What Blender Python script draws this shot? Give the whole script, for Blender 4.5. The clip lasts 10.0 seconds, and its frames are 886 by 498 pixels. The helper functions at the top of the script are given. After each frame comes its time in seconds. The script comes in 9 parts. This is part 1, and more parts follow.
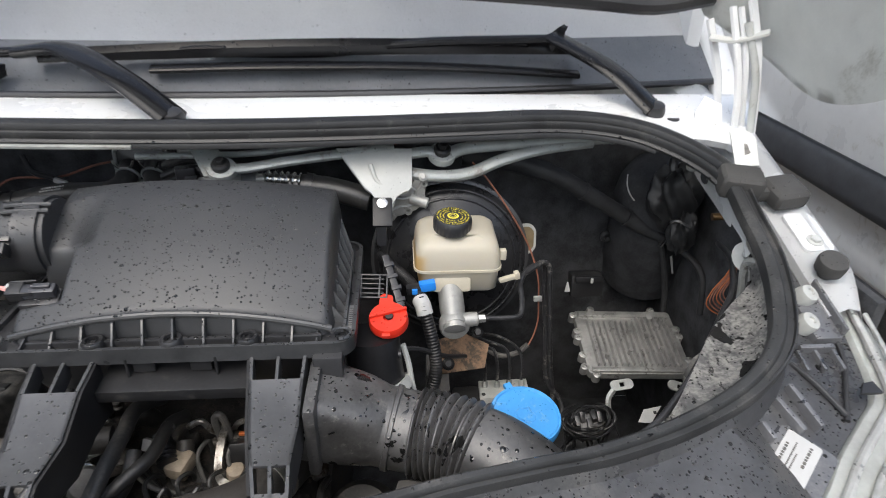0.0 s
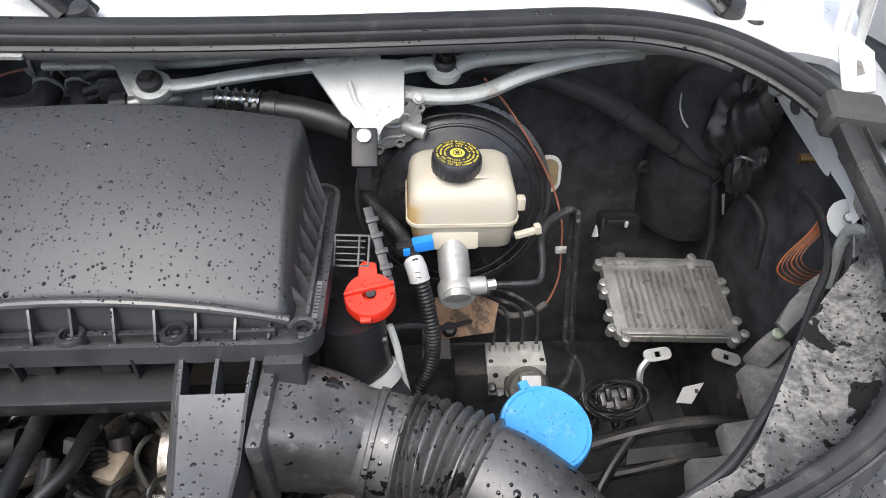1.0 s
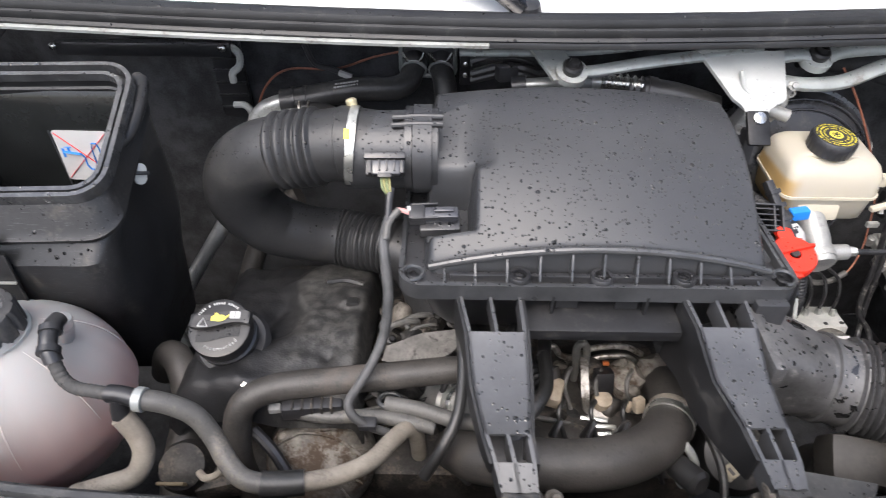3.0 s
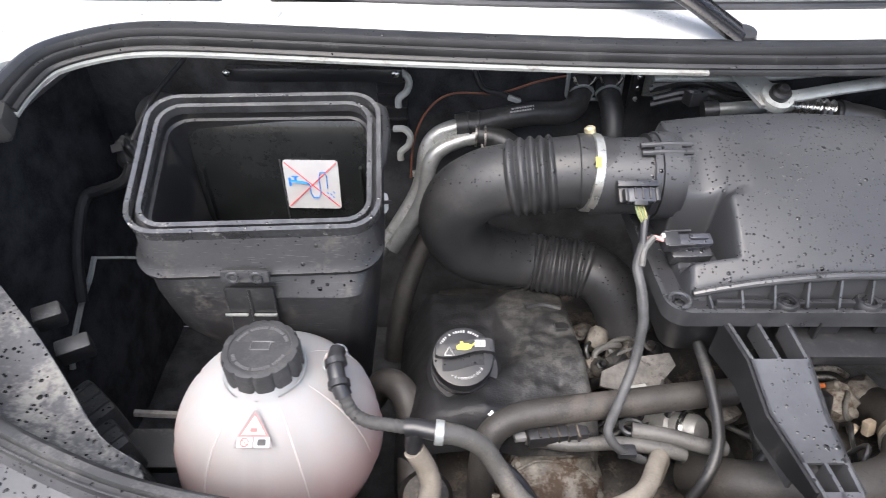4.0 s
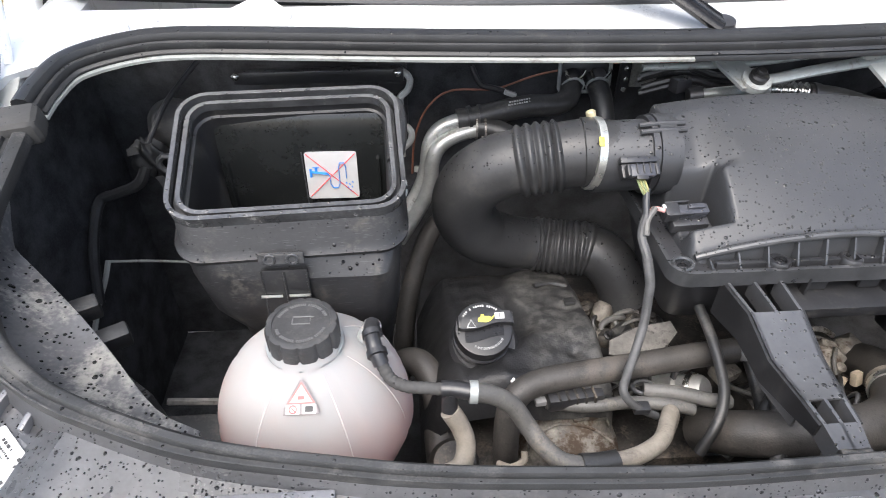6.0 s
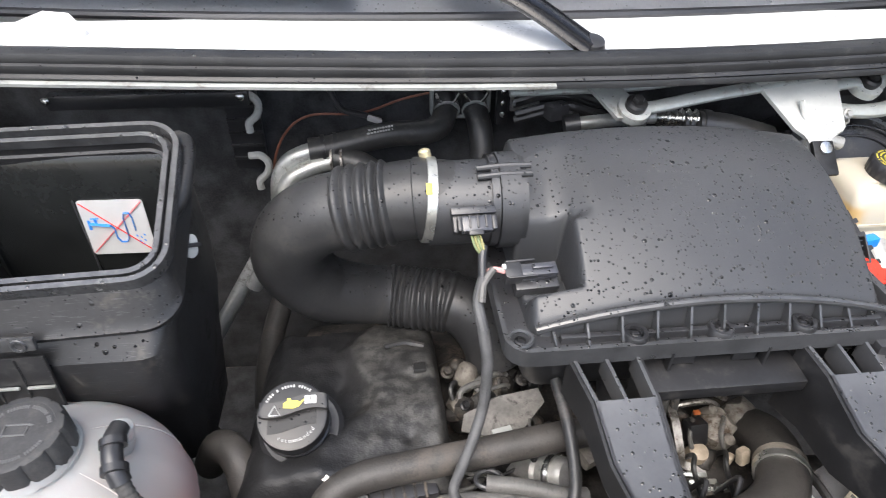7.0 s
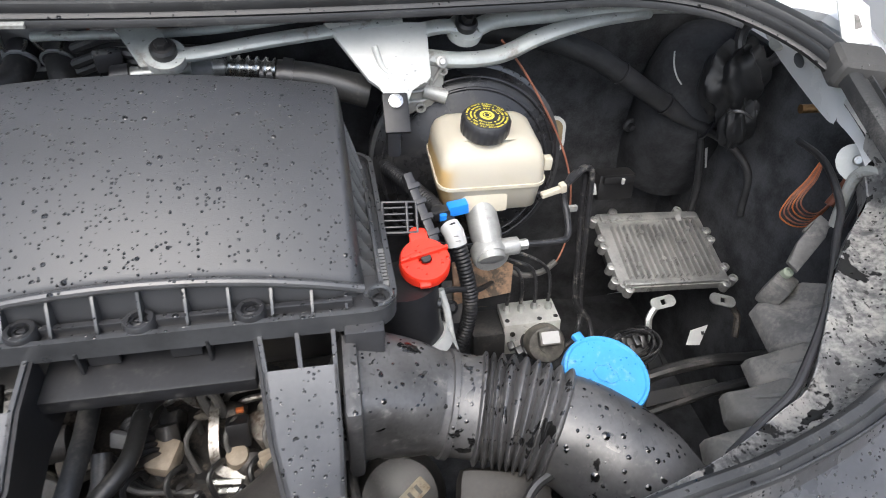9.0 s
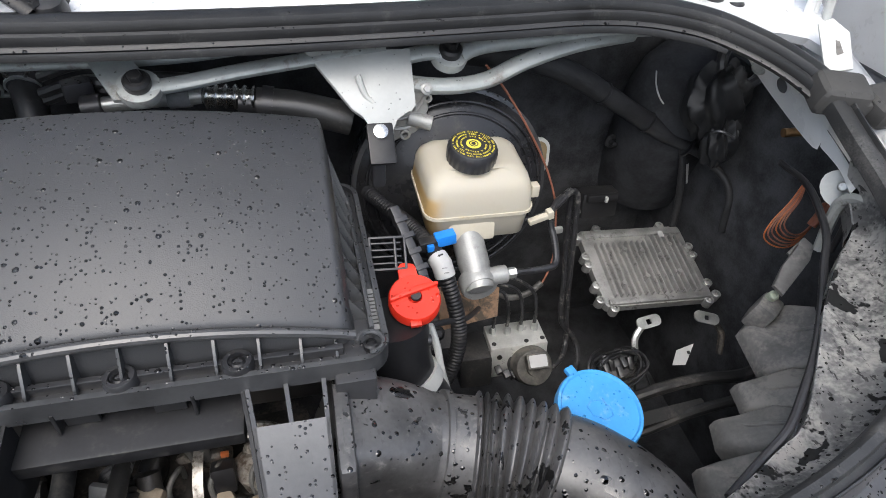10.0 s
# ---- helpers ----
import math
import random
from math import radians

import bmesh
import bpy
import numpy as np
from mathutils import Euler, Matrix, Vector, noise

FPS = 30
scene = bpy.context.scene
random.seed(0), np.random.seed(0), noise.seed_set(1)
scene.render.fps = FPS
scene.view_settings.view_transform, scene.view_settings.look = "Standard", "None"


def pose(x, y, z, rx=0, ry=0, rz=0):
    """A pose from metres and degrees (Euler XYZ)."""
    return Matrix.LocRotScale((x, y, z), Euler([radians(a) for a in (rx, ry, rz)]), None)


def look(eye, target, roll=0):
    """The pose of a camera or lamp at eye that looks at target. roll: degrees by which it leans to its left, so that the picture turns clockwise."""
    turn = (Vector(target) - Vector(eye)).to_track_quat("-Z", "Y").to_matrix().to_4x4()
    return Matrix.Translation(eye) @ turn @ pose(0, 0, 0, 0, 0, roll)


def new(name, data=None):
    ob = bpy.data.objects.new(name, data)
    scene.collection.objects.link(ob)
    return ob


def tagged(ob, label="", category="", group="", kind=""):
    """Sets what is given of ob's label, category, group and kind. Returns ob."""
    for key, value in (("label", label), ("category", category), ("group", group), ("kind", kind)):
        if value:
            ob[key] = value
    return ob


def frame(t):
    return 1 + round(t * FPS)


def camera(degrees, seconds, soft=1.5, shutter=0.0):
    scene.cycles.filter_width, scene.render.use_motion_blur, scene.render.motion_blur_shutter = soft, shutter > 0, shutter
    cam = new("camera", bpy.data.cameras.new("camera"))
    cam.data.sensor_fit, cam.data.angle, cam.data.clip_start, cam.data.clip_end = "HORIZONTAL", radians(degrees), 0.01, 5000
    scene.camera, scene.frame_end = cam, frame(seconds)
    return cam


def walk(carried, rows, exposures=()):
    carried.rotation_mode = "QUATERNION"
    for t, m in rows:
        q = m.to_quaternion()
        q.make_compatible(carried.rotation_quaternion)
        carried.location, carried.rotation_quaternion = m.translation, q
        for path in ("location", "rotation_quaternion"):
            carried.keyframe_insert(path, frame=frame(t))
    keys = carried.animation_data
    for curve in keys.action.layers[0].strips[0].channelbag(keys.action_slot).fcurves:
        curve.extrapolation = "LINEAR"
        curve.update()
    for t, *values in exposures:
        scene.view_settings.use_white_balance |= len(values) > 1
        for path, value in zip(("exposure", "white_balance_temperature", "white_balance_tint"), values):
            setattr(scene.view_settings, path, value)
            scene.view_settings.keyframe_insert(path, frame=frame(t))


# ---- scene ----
cam = camera(72.4, 10.0, soft=0.3, shutter=0.2)
PATH = [
    (0, (-0.0144, 0.0206, 1.7193), (0.1301, 1.7766, 0.7724), 1.13),
    (0.5, (0.0012, 0.1992, 1.6746), (0.1603, 1.8336, 0.5331), 1.27),
    (1, (0.0091, 0.2259, 1.6758), (0.1226, 1.7939, 0.4410), 1.56),
    (1.5, (-0.0006, 0.1832, 1.6836), (0.0560, 1.7232, 0.4091), 1.81),
    (2, (-0.0989, 0.1466, 1.7157), (-0.0773, 1.6758, 0.4272), 1.62),
    (2.5, (-0.2713, 0.1156, 1.7196), (-0.2807, 1.6439, 0.4292), 0.72),
    (3, (-0.4341, 0.1323, 1.7268), (-0.4455, 1.6587, 0.4343), 0.52),
    (3.2, (-0.4937, 0.1484, 1.7300), (-0.5162, 1.6821, 0.4462), 0.11),
    (4.3, (-0.7994, 0.1271, 1.7510), (-0.7678, 1.6809, 0.4917), 0.59),
    (4.5, (-0.8434, 0.1076, 1.7607), (-0.8059, 1.6612, 0.5026), 0.49),
    (5, (-0.8721, 0.0906, 1.7629), (-0.8166, 1.6576, 0.5213), 0.47),
    (5.2, (-0.8593, 0.0811, 1.7602), (-0.7948, 1.6528, 0.5260), 0.26),
    (6.3, (-0.7273, 0.0825, 1.7311), (-0.6118, 1.6615, 0.5094), 0.15),
    (6.5, (-0.6888, 0.1232, 1.7292), (-0.5554, 1.7055, 0.5150), 0.44),
    (7, (-0.5883, 0.2078, 1.7141), (-0.4099, 1.7815, 0.4922), 1.14),
    (7.5, (-0.5051, 0.1698, 1.6676), (-0.2909, 1.7243, 0.4288), 1.66),
    (8, (-0.4273, 0.1231, 1.6540), (-0.1831, 1.6445, 0.3781), 2.10),
    (8.5, (-0.2723, 0.1537, 1.6635), (0.0205, 1.6404, 0.3591), 3.02),
    (9, (-0.1176, 0.2313, 1.6670), (0.2370, 1.7119, 0.3694), 4.00),
    (9.5, (-0.0960, 0.2566, 1.6777), (0.2982, 1.7237, 0.3772), 4.39),
    (10, (-0.1259, 0.2687, 1.6868), (0.3090, 1.7254, 0.3876), 5.08),
]
walk(cam, [(t, look(eye, target, roll)) for t, eye, target, roll in PATH], exposures=[(0.0, 0.66, 6450, 8), (0.5, 0.82, 6450, 9), (1.0, 1.10, 6350, 10), (1.5, 1.33, 6350, 10), (2.0, 1.36, 6350, 10), (3.2, 1.27, 6400, 12), (4.5, 1.68, 6400, 12), (5.0, 1.28, 6400, 11), (6.5, 1.62, 6400, 10), (7.0, 1.46, 6400, 10), (8.0, 1.78, 6400, 10), (8.5, 1.53, 6350, 9), (9.0, 1.26, 6300, 9), (9.5, 0.92, 6250, 9), (10.0, 0.83, 6250, 9)])

# ---- light: an overcast day ----
world = bpy.data.worlds.new("overcast_sky")
scene.world = world
world.use_nodes = True
wn, wl = world.node_tree.nodes, world.node_tree.links
sky = wn.new("ShaderNodeTexSky")
sky.sky_type = "NISHITA"
sky.sun_disc = False
sky.sun_elevation, sky.sun_rotation = radians(58), radians(204)
sky.air_density, sky.dust_density = 1.0, 4.0
grey = wn.new("ShaderNodeHueSaturation")
grey.inputs["Saturation"].default_value = 0.8
wl.new(sky.outputs[0], grey.inputs["Color"])
wl.new(grey.outputs[0], wn["Background"].inputs["Color"])
wn["Background"].inputs["Strength"].default_value = 0.15
sun = new("sun", bpy.data.lights.new("sun", "SUN"))
sun.data.energy, sun.data.angle, sun.data.color = 1.0, radians(60), (1.0, 0.985, 0.955)
sun.matrix_world = look((-1.5, -1.8, 5.8), (-0.4, 0.7, 1.3))


# ---- building helpers ----
def V(*a):
    return Vector(a if len(a) > 1 else a[0])


def finish(bm, name, material, smooth=35):
    """A mesh from a bmesh, smooth but for edges sharper than so many degrees."""
    bmesh.ops.recalc_face_normals(bm, faces=bm.faces)
    for f in bm.faces:
        f.smooth = True
    limit = radians(smooth)
    for e in bm.edges:
        e.smooth = len(e.link_faces) == 2 and e.calc_face_angle(0) < limit
    me = bpy.data.meshes.new(name)
    bm.to_mesh(me)
    bm.free()
    me.materials.append(material)
    return me


def thing(name, at, label, category, group="", kind=""):
    ob = new(name)
    ob.empty_display_size = 0.02
    ob.location = at
    return tagged(ob, label, category, group, kind)


def part(name, bm, material, parent, label="", smooth=35, m=None):
    """One mesh under a thing or a part. The bmesh is in world metres, or placed by m."""
    me = bm if isinstance(bm, bpy.types.Mesh) else finish(bm, name, material, smooth)
    ob = new(name, me)
    ob.parent = parent
    if parent.type == "EMPTY":
        ob.matrix_parent_inverse = Matrix.Translation(-Vector(parent.location))
    if m is not None:
        ob.matrix_basis = m
    return tagged(ob, label)


def subpart(name, bm, material, parent, label="", smooth=35, m=None):
    """A piece under a part that itself stands in world metres."""
    me = bm if isinstance(bm, bpy.types.Mesh) else finish(bm, name, material, smooth)
    ob = new(name, me)
    ob.parent = parent
    ob.matrix_parent_inverse = parent.matrix_basis.inverted()
    if m is not None:
        ob.matrix_basis = m
    return tagged(ob, label)


def single(name, bm, material, label, category, group="", kind="", smooth=35):
    """A thing or a piece of the setting that is one mesh."""
    return tagged(new(name, finish(bm, name, material, smooth)), label, category, group, kind)


def spline(points, n=6, closed=False):
    """Catmull-Rom through the points."""
    p = [Vector(q) for q in points]
    out = []
    m = len(p)
    last = m if closed else m - 1
    for i in range(last):
        if closed:
            a, b, c, d = p[(i - 1) % m], p[i], p[(i + 1) % m], p[(i + 2) % m]
        else:
            b, c = p[i], p[i + 1]
            a = p[i - 1] if i else b * 2 - c
            d = p[i + 2] if i + 2 < m else c * 2 - b
        for k in range(n):
            t = k / n
            out.append(0.5 * (2 * b + (c - a) * t + (2 * a - 5 * b + 4 * c - d) * t * t + (3 * b - a - 3 * c + d) * t ** 3))
    if not closed:
        out.append(p[-1])
    return out


def even(path, step):
    """The path walked in equal steps."""
    length = [0.0]
    for a, b in zip(path, path[1:]):
        length.append(length[-1] + (b - a).length)
    n = max(2, int(round(length[-1] / step)))
    out, j = [], 0
    for i in range(n + 1):
        s = length[-1] * i / n
        while j < len(path) - 2 and length[j + 1] < s:
            j += 1
        d = length[j + 1] - length[j]
        out.append(path[j].lerp(path[j + 1], (s - length[j]) / d if d else 0))
    return out


def rings(bm, loops, closed=True, caps=True):
    """Skin over loops of points that have the same count."""
    vs = [[bm.verts.new(q) for q in lp] for lp in loops]
    n = len(vs[0])
    for a, b in zip(vs, vs[1:]):
        for i in range(n if closed else n - 1):
            j = (i + 1) % n
            bm.faces.new((a[i], a[j], b[j], b[i]))
    if caps and closed:
        bm.faces.new(vs[0])
        bm.faces.new(vs[-1])
    return bm


def frames_along(path, up=None):
    """Tangent, side and up at each point, carried along without twist, or held to a fixed up."""
    out = []
    side = None
    for i, q in enumerate(path):
        t = (path[min(i + 1, len(path) - 1)] - path[max(i - 1, 0)]).normalized()
        if up is not None:
            side = t.cross(up).normalized()
        else:
            if side is None:
                ref = V(0, 0, 1) if abs(t.z) < 0.9 else V(0, 1, 0)
                side = t.cross(ref).normalized()
            else:
                side = (side - t * side.dot(t)).normalized()
        out.append((t, side, side.cross(t).normalized()))
    return out


def tube(path, radius, segs=12, bm=None, squash=1.0, caps=True):
    """A round bar or hose along a path. radius: a number, or a function of the share of the way."""
    bm = bm or bmesh.new()
    loops = []
    n = len(path) - 1
    for i, (q, (t, s, u)) in enumerate(zip(path, frames_along(path))):
        r = radius(i / n) if callable(radius) else radius
        loops.append([q + s * (r * math.cos(a)) + u * (r * squash * math.sin(a)) for a in (2 * math.pi * k / segs for k in range(segs))])
    return rings(bm, loops, True, caps)


def hose(points, r, segs=12, n=6, bm=None):
    return tube(spline(points, n), r, segs, bm)


def ribbed(points, r, pitch, depth, segs=28, step=0.0015, bm=None, where=(0.0, 1.0), taper=None):
    """A corrugated hose: rings of the given pitch and depth between two shares of the way."""
    path = even(spline(points, 10), step)
    total = step * (len(path) - 1)

    def rad(t):
        base = taper(t) if taper else r
        if where[0] < t < where[1]:
            return base + depth * (0.5 + 0.5 * math.cos(2 * math.pi * (t - where[0]) * total / pitch + math.pi)) ** 0.7
        return base
    return tube(path, rad, segs, bm)


def sweep(path, profile, up, bm=None, caps=True):
    """A profile of (side, up) pairs along a path, upright to a fixed up."""
    bm = bm or bmesh.new()
    loops = [[q + s * a + u * b for a, b in profile] for q, (t, s, u) in zip(path, frames_along(path, up))]
    return rings(bm, loops, True, caps)


def lathe(profile, m=None, segs=32, bm=None):
    """Turn a profile of (radius, height) round z."""
    bm = bm or bmesh.new()
    m = m or Matrix.Identity(4)
    loops = [[m @ V(r * math.cos(a), r * math.sin(a), z) for a in (2 * math.pi * k / segs for k in range(segs))] for r, z in profile]
    return rings(bm, loops, True, True)


def box(size, m=None, bevel=0.002, bm=None, segs=2):
    """A box with rounded edges, centred on m."""
    bm = bm or bmesh.new()
    made = bmesh.ops.create_cube(bm, size=1, matrix=(m or Matrix.Identity(4)) @ Matrix.Diagonal((*size, 1)))
    if bevel:
        edges = {e for v in made["verts"] for e in v.link_edges}
        bmesh.ops.bevel(bm, geom=list(edges), offset=bevel, segments=segs, profile=0.6, affect="EDGES")
    return bm


def slab(outline, thick, m=None, bm=None, bevel=0.0):
    """A flat outline of (x, y) pairs given thickness along local z, from 0 up."""
    bm = bm or bmesh.new()
    m = m or Matrix.Identity(4)
    lo = [bm.verts.new(m @ V(x, y, 0)) for x, y in outline]
    hi = [bm.verts.new(m @ V(x, y, thick)) for x, y in outline]
    n = len(outline)
    bm.faces.new(lo[::-1])
    top = bm.faces.new(hi)
    for i in range(n):
        bm.faces.new((lo[i], lo[(i + 1) % n], hi[(i + 1) % n], hi[i]))
    if bevel:
        bmesh.ops.bevel(bm, geom=list(top.edges), offset=bevel, segments=2, profile=0.6, affect="EDGES")
    return bm


def rrect(w, h, r, n=5):
    """Outline of a rounded rectangle, counter-clockwise."""
    out = []
    for cx, cy, a0 in ((w / 2 - r, h / 2 - r, 0), (-w / 2 + r, h / 2 - r, 90), (-w / 2 + r, -h / 2 + r, 180), (w / 2 - r, -h / 2 + r, 270)):
        for k in range(n + 1):
            a = radians(a0 + 90 * k / n)
            out.append((cx + r * math.cos(a), cy + r * math.sin(a)))
    return out


def axis_pose(at, z, x=(1, 0, 0)):
    """A pose at a place whose local z points along z and whose x lies near x."""
    z = V(z).normalized()
    x = V(x)
    x = (x - z * x.dot(z)).normalized()
    y = z.cross(x)
    m = Matrix((x, y, z)).transposed().to_4x4()
    m.translation = V(at)
    return m


def text_mesh(words, size, material, depth=0.0003):
    """Flat lettering in the built-in font, centred on its origin."""
    cu = bpy.data.curves.new("lettering", "FONT")
    cu.body, cu.size, cu.align_x, cu.align_y, cu.extrude = words, size, "CENTER", "CENTER", depth
    cu.resolution_u = 3
    ob = bpy.data.objects.new("lettering", cu)
    me = bpy.data.meshes.new_from_object(ob)
    bpy.data.objects.remove(ob)
    bpy.data.curves.remove(cu)
    me.name = "lettering"
    me.materials.clear()
    me.materials.append(material)
    return me


def hexbolt(r, h, m, bm=None, flange=True):
    bm = bm or bmesh.new()
    if flange:
        lathe([(r * 1.5, 0), (r * 1.5, h * 0.25), (r * 1.1, h * 0.4)], m, 16, bm)
    return lathe([(r, 0), (r, h * 0.85), (r * 0.85, h)], m, 6, bm)


# ---- materials ----
class Nodes:
    """A short way to write node trees."""

    def __init__(self, name):
        self.mat = bpy.data.materials.new(name)
        self.mat.use_nodes = True
        self.n, self.l = self.mat.node_tree.nodes, self.mat.node_tree.links
        self.bsdf = self.n["Principled BSDF"]
        self.coord = self.n.new("ShaderNodeTexCoord").outputs["Object"]

    def put(self, value, socket):
        if isinstance(value, bpy.types.NodeSocket):
            self.l.new(value, socket)
        elif isinstance(value, tuple):
            socket.default_value = (*value, 1) if len(value) == 3 and len(socket.default_value) == 4 else value
        else:
            socket.default_value = value

    def math(self, op, a, b=0.0, c=0.0, clamp=False):
        node = self.n.new("ShaderNodeMath")
        node.operation, node.use_clamp = op, clamp
        for v, s in zip((a, b, c), node.inputs):
            self.put(v, s)
        return node.outputs[0]

    def noise(self, scale, detail=3, rough=0.55, coord=None, distort=0.0):
        node = self.n.new("ShaderNodeTexNoise")
        self.l.new(coord or self.coord, node.inputs["Vector"])
        node.inputs["Scale"].default_value, node.inputs["Detail"].default_value = scale, detail
        node.inputs["Roughness"].default_value, node.inputs["Distortion"].default_value = rough, distort
        return node.outputs["Fac"]

    def ramp(self, value, lo, hi, a=0.0, b=1.0, smooth=True):
        node = self.n.new("ShaderNodeMapRange")
        node.interpolation_type = "SMOOTHSTEP" if smooth else "LINEAR"
        for v, s in zip((value, lo, hi, a, b), node.inputs):
            self.put(v, s)
        return node.outputs[0]

    def mix(self, fac, a, b, blend="MIX"):
        node = self.n.new("ShaderNodeMixRGB")
        node.blend_type = blend
        for v, s in zip((fac, a, b), node.inputs):
            self.put(v, s)
        return node.outputs[0]

    def stretch(self, x, y, z):
        node = self.n.new("ShaderNodeMapping")
        self.l.new(self.coord, node.inputs["Vector"])
        node.inputs["Scale"].default_value = (x, y, z)
        return node.outputs[0]

    def facing_up(self, lo=0.25, hi=0.6):
        geo = self.n.new("ShaderNodeNewGeometry")
        sep = self.n.new("ShaderNodeSeparateXYZ")
        self.l.new(geo.outputs["Normal"], sep.inputs[0])
        return self.ramp(sep.outputs["Z"], lo, hi)

    def drops(self, scale, most, few):
        """Rain drops: a mask and their height. most: the largest radius in cells; few: the share of cells without one."""
        node = self.n.new("ShaderNodeTexVoronoi")
        self.l.new(self.coord, node.inputs["Vector"])
        node.inputs["Scale"].default_value = scale
        sep = self.n.new("ShaderNodeSeparateColor")
        self.l.new(node.outputs["Color"], sep.inputs[0])
        size = self.ramp(sep.outputs[0], few, 1.0, 0.0, most, smooth=False)
        wob = self.math("ADD", node.outputs["Distance"], self.math("MULTIPLY", self.math("SUBTRACT", self.noise(scale * 2.2, 1), 0.5), 0.16))
        depth = self.math("SUBTRACT", size, wob)
        return self.ramp(depth, 0.0, 0.05), self.math("MAXIMUM", depth, 0.0)

    def bump(self, height, strength, distance, under=None):
        node = self.n.new("ShaderNodeBump")
        node.inputs["Strength"].default_value, node.inputs["Distance"].default_value = strength, distance
        self.l.new(height, node.inputs["Height"])
        if under:
            self.l.new(under, node.inputs["Normal"])
        return node.outputs[0]


def surface(name, base, rough=0.5, metal=0.0, vary=0.3, scale=9.0, fine=220.0, grain=0.15, dirt=None, rain=0.0, rainmark=0.3, spec=0.5,
            scratch=0.0, coat=0.0, wet=None, streak=0.0, drop=1.0):
    """A worn surface: colour uneven at two scales, fine grain, and if asked dirt (colour, share, scale) and rain drops."""
    k = Nodes(name)
    coarse, small = k.noise(scale, 4, 0.6), k.noise(fine, 2)
    tone = k.math("ADD", k.ramp(coarse, 0.3, 0.7, 1 - vary, 1 + vary), k.math("MULTIPLY", k.math("SUBTRACT", small, 0.5), vary * 1.7))
    colour = k.mix(1.0, base, tone, "MULTIPLY")
    roughness = k.math("ADD", rough, k.math("MULTIPLY", k.math("SUBTRACT", coarse, 0.5), 0.25), clamp=True)
    if dirt:
        dcol, share, dscale = dirt
        mask = k.ramp(k.math("ADD", k.noise(dscale, 6, 0.68, distort=0.4), k.math("MULTIPLY", k.math("SUBTRACT", small, 0.5), 0.25)), 0.62 - share * 0.4, 0.8 - share * 0.4)
        colour = k.mix(mask, colour, dcol)
        roughness = k.math("ADD", roughness, k.math("MULTIPLY", mask, 0.25), clamp=True)
    if streak:
        specks = k.ramp(k.noise(170, 3, 0.6, k.stretch(1.0, 0.45, 1.0)), 0.60, 0.66)
        colour = k.mix(k.math("MULTIPLY", specks, streak), colour, k.mix(1.0, colour, (0.12, 0.12, 0.12), "MULTIPLY"))
    if wet:
        wscale, lo = wet
        pool = k.ramp(k.math("ADD", k.noise(wscale, 3, 0.5, distort=0.6), k.math("MULTIPLY", k.math("SUBTRACT", k.noise(wscale * 6, 2), 0.5), 0.12)), lo, lo + 0.03)
        colour = k.mix(pool, colour, k.mix(1.0, base, (0.16, 0.16, 0.16), "MULTIPLY"))
        roughness = k.mix(pool, roughness, (0.14, 0.14, 0.14))
    normal = k.bump(small, grain, 0.0006)
    if scratch:
        lines = k.noise(60, 2, 0.5, k.stretch(1.0, 14.0, 14.0))
        colour = k.mix(k.math("MULTIPLY", k.ramp(lines, 0.62, 0.72), scratch), colour, tuple(min(1.0, c * 3 + 0.05) for c in base))
    if rain:
        up = k.facing_up()
        m1, h1 = k.drops(290 / drop, 0.44, 1 - 0.6 * rain)
        m2, h2 = k.drops(130 / drop, 0.36, 1 - 0.3 * rain)
        mask = k.math("MULTIPLY", k.math("MAXIMUM", m1, m2), up)
        colour = k.mix(mask, colour, k.mix(1.0, colour, (rainmark, rainmark, rainmark), "MULTIPLY"))
        roughness = k.mix(mask, roughness, (0.06, 0.06, 0.06))
        normal = k.bump(k.math("MULTIPLY", k.math("ADD", h1, k.math("MULTIPLY", h2, 2.2)), up), 0.7, 0.004, normal)
    k.put(colour, k.bsdf.inputs["Base Color"])
    k.put(roughness, k.bsdf.inputs["Roughness"])
    k.put(normal, k.bsdf.inputs["Normal"])
    k.bsdf.inputs["Metallic"].default_value = metal
    k.bsdf.inputs["Specular IOR Level"].default_value = spec
    k.bsdf.inputs["Coat Weight"].default_value = coat
    k.bsdf.inputs["Coat Roughness"].default_value = 0.08
    return k.mat


DUST = (0.16, 0.135, 0.11)
LID = surface("lid_plastic", (0.034, 0.035, 0.0375), 0.42, vary=0.14, scale=5, fine=900, grain=0.35, rain=0.95, rainmark=0.25, spec=0.65)
BLACK = surface("black_plastic", (0.028, 0.028, 0.03), 0.36, vary=0.3, rain=0.85, rainmark=0.3, spec=0.8)
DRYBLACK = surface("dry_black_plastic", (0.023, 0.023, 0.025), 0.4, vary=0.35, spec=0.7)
DUSTYBLACK = surface("dusty_black_plastic", (0.024, 0.024, 0.024), 0.42, vary=0.35, fine=300, dirt=((0.085, 0.079, 0.072), 0.24, 18), spec=0.7)
PANEL = surface("front_panel_plastic", (0.13, 0.132, 0.14), 0.30, vary=0.22, scale=12, rain=1.0, rainmark=0.10, dirt=((0.2, 0.197, 0.19), 0.2, 9), wet=(30, 0.68), drop=0.9, spec=0.9)
LINER = surface("liner_plastic", (0.15, 0.152, 0.16), 0.42, vary=0.3, scale=10, rain=1.0, rainmark=0.10, drop=1.5, dirt=((0.42, 0.41, 0.38), 0.30, 13))
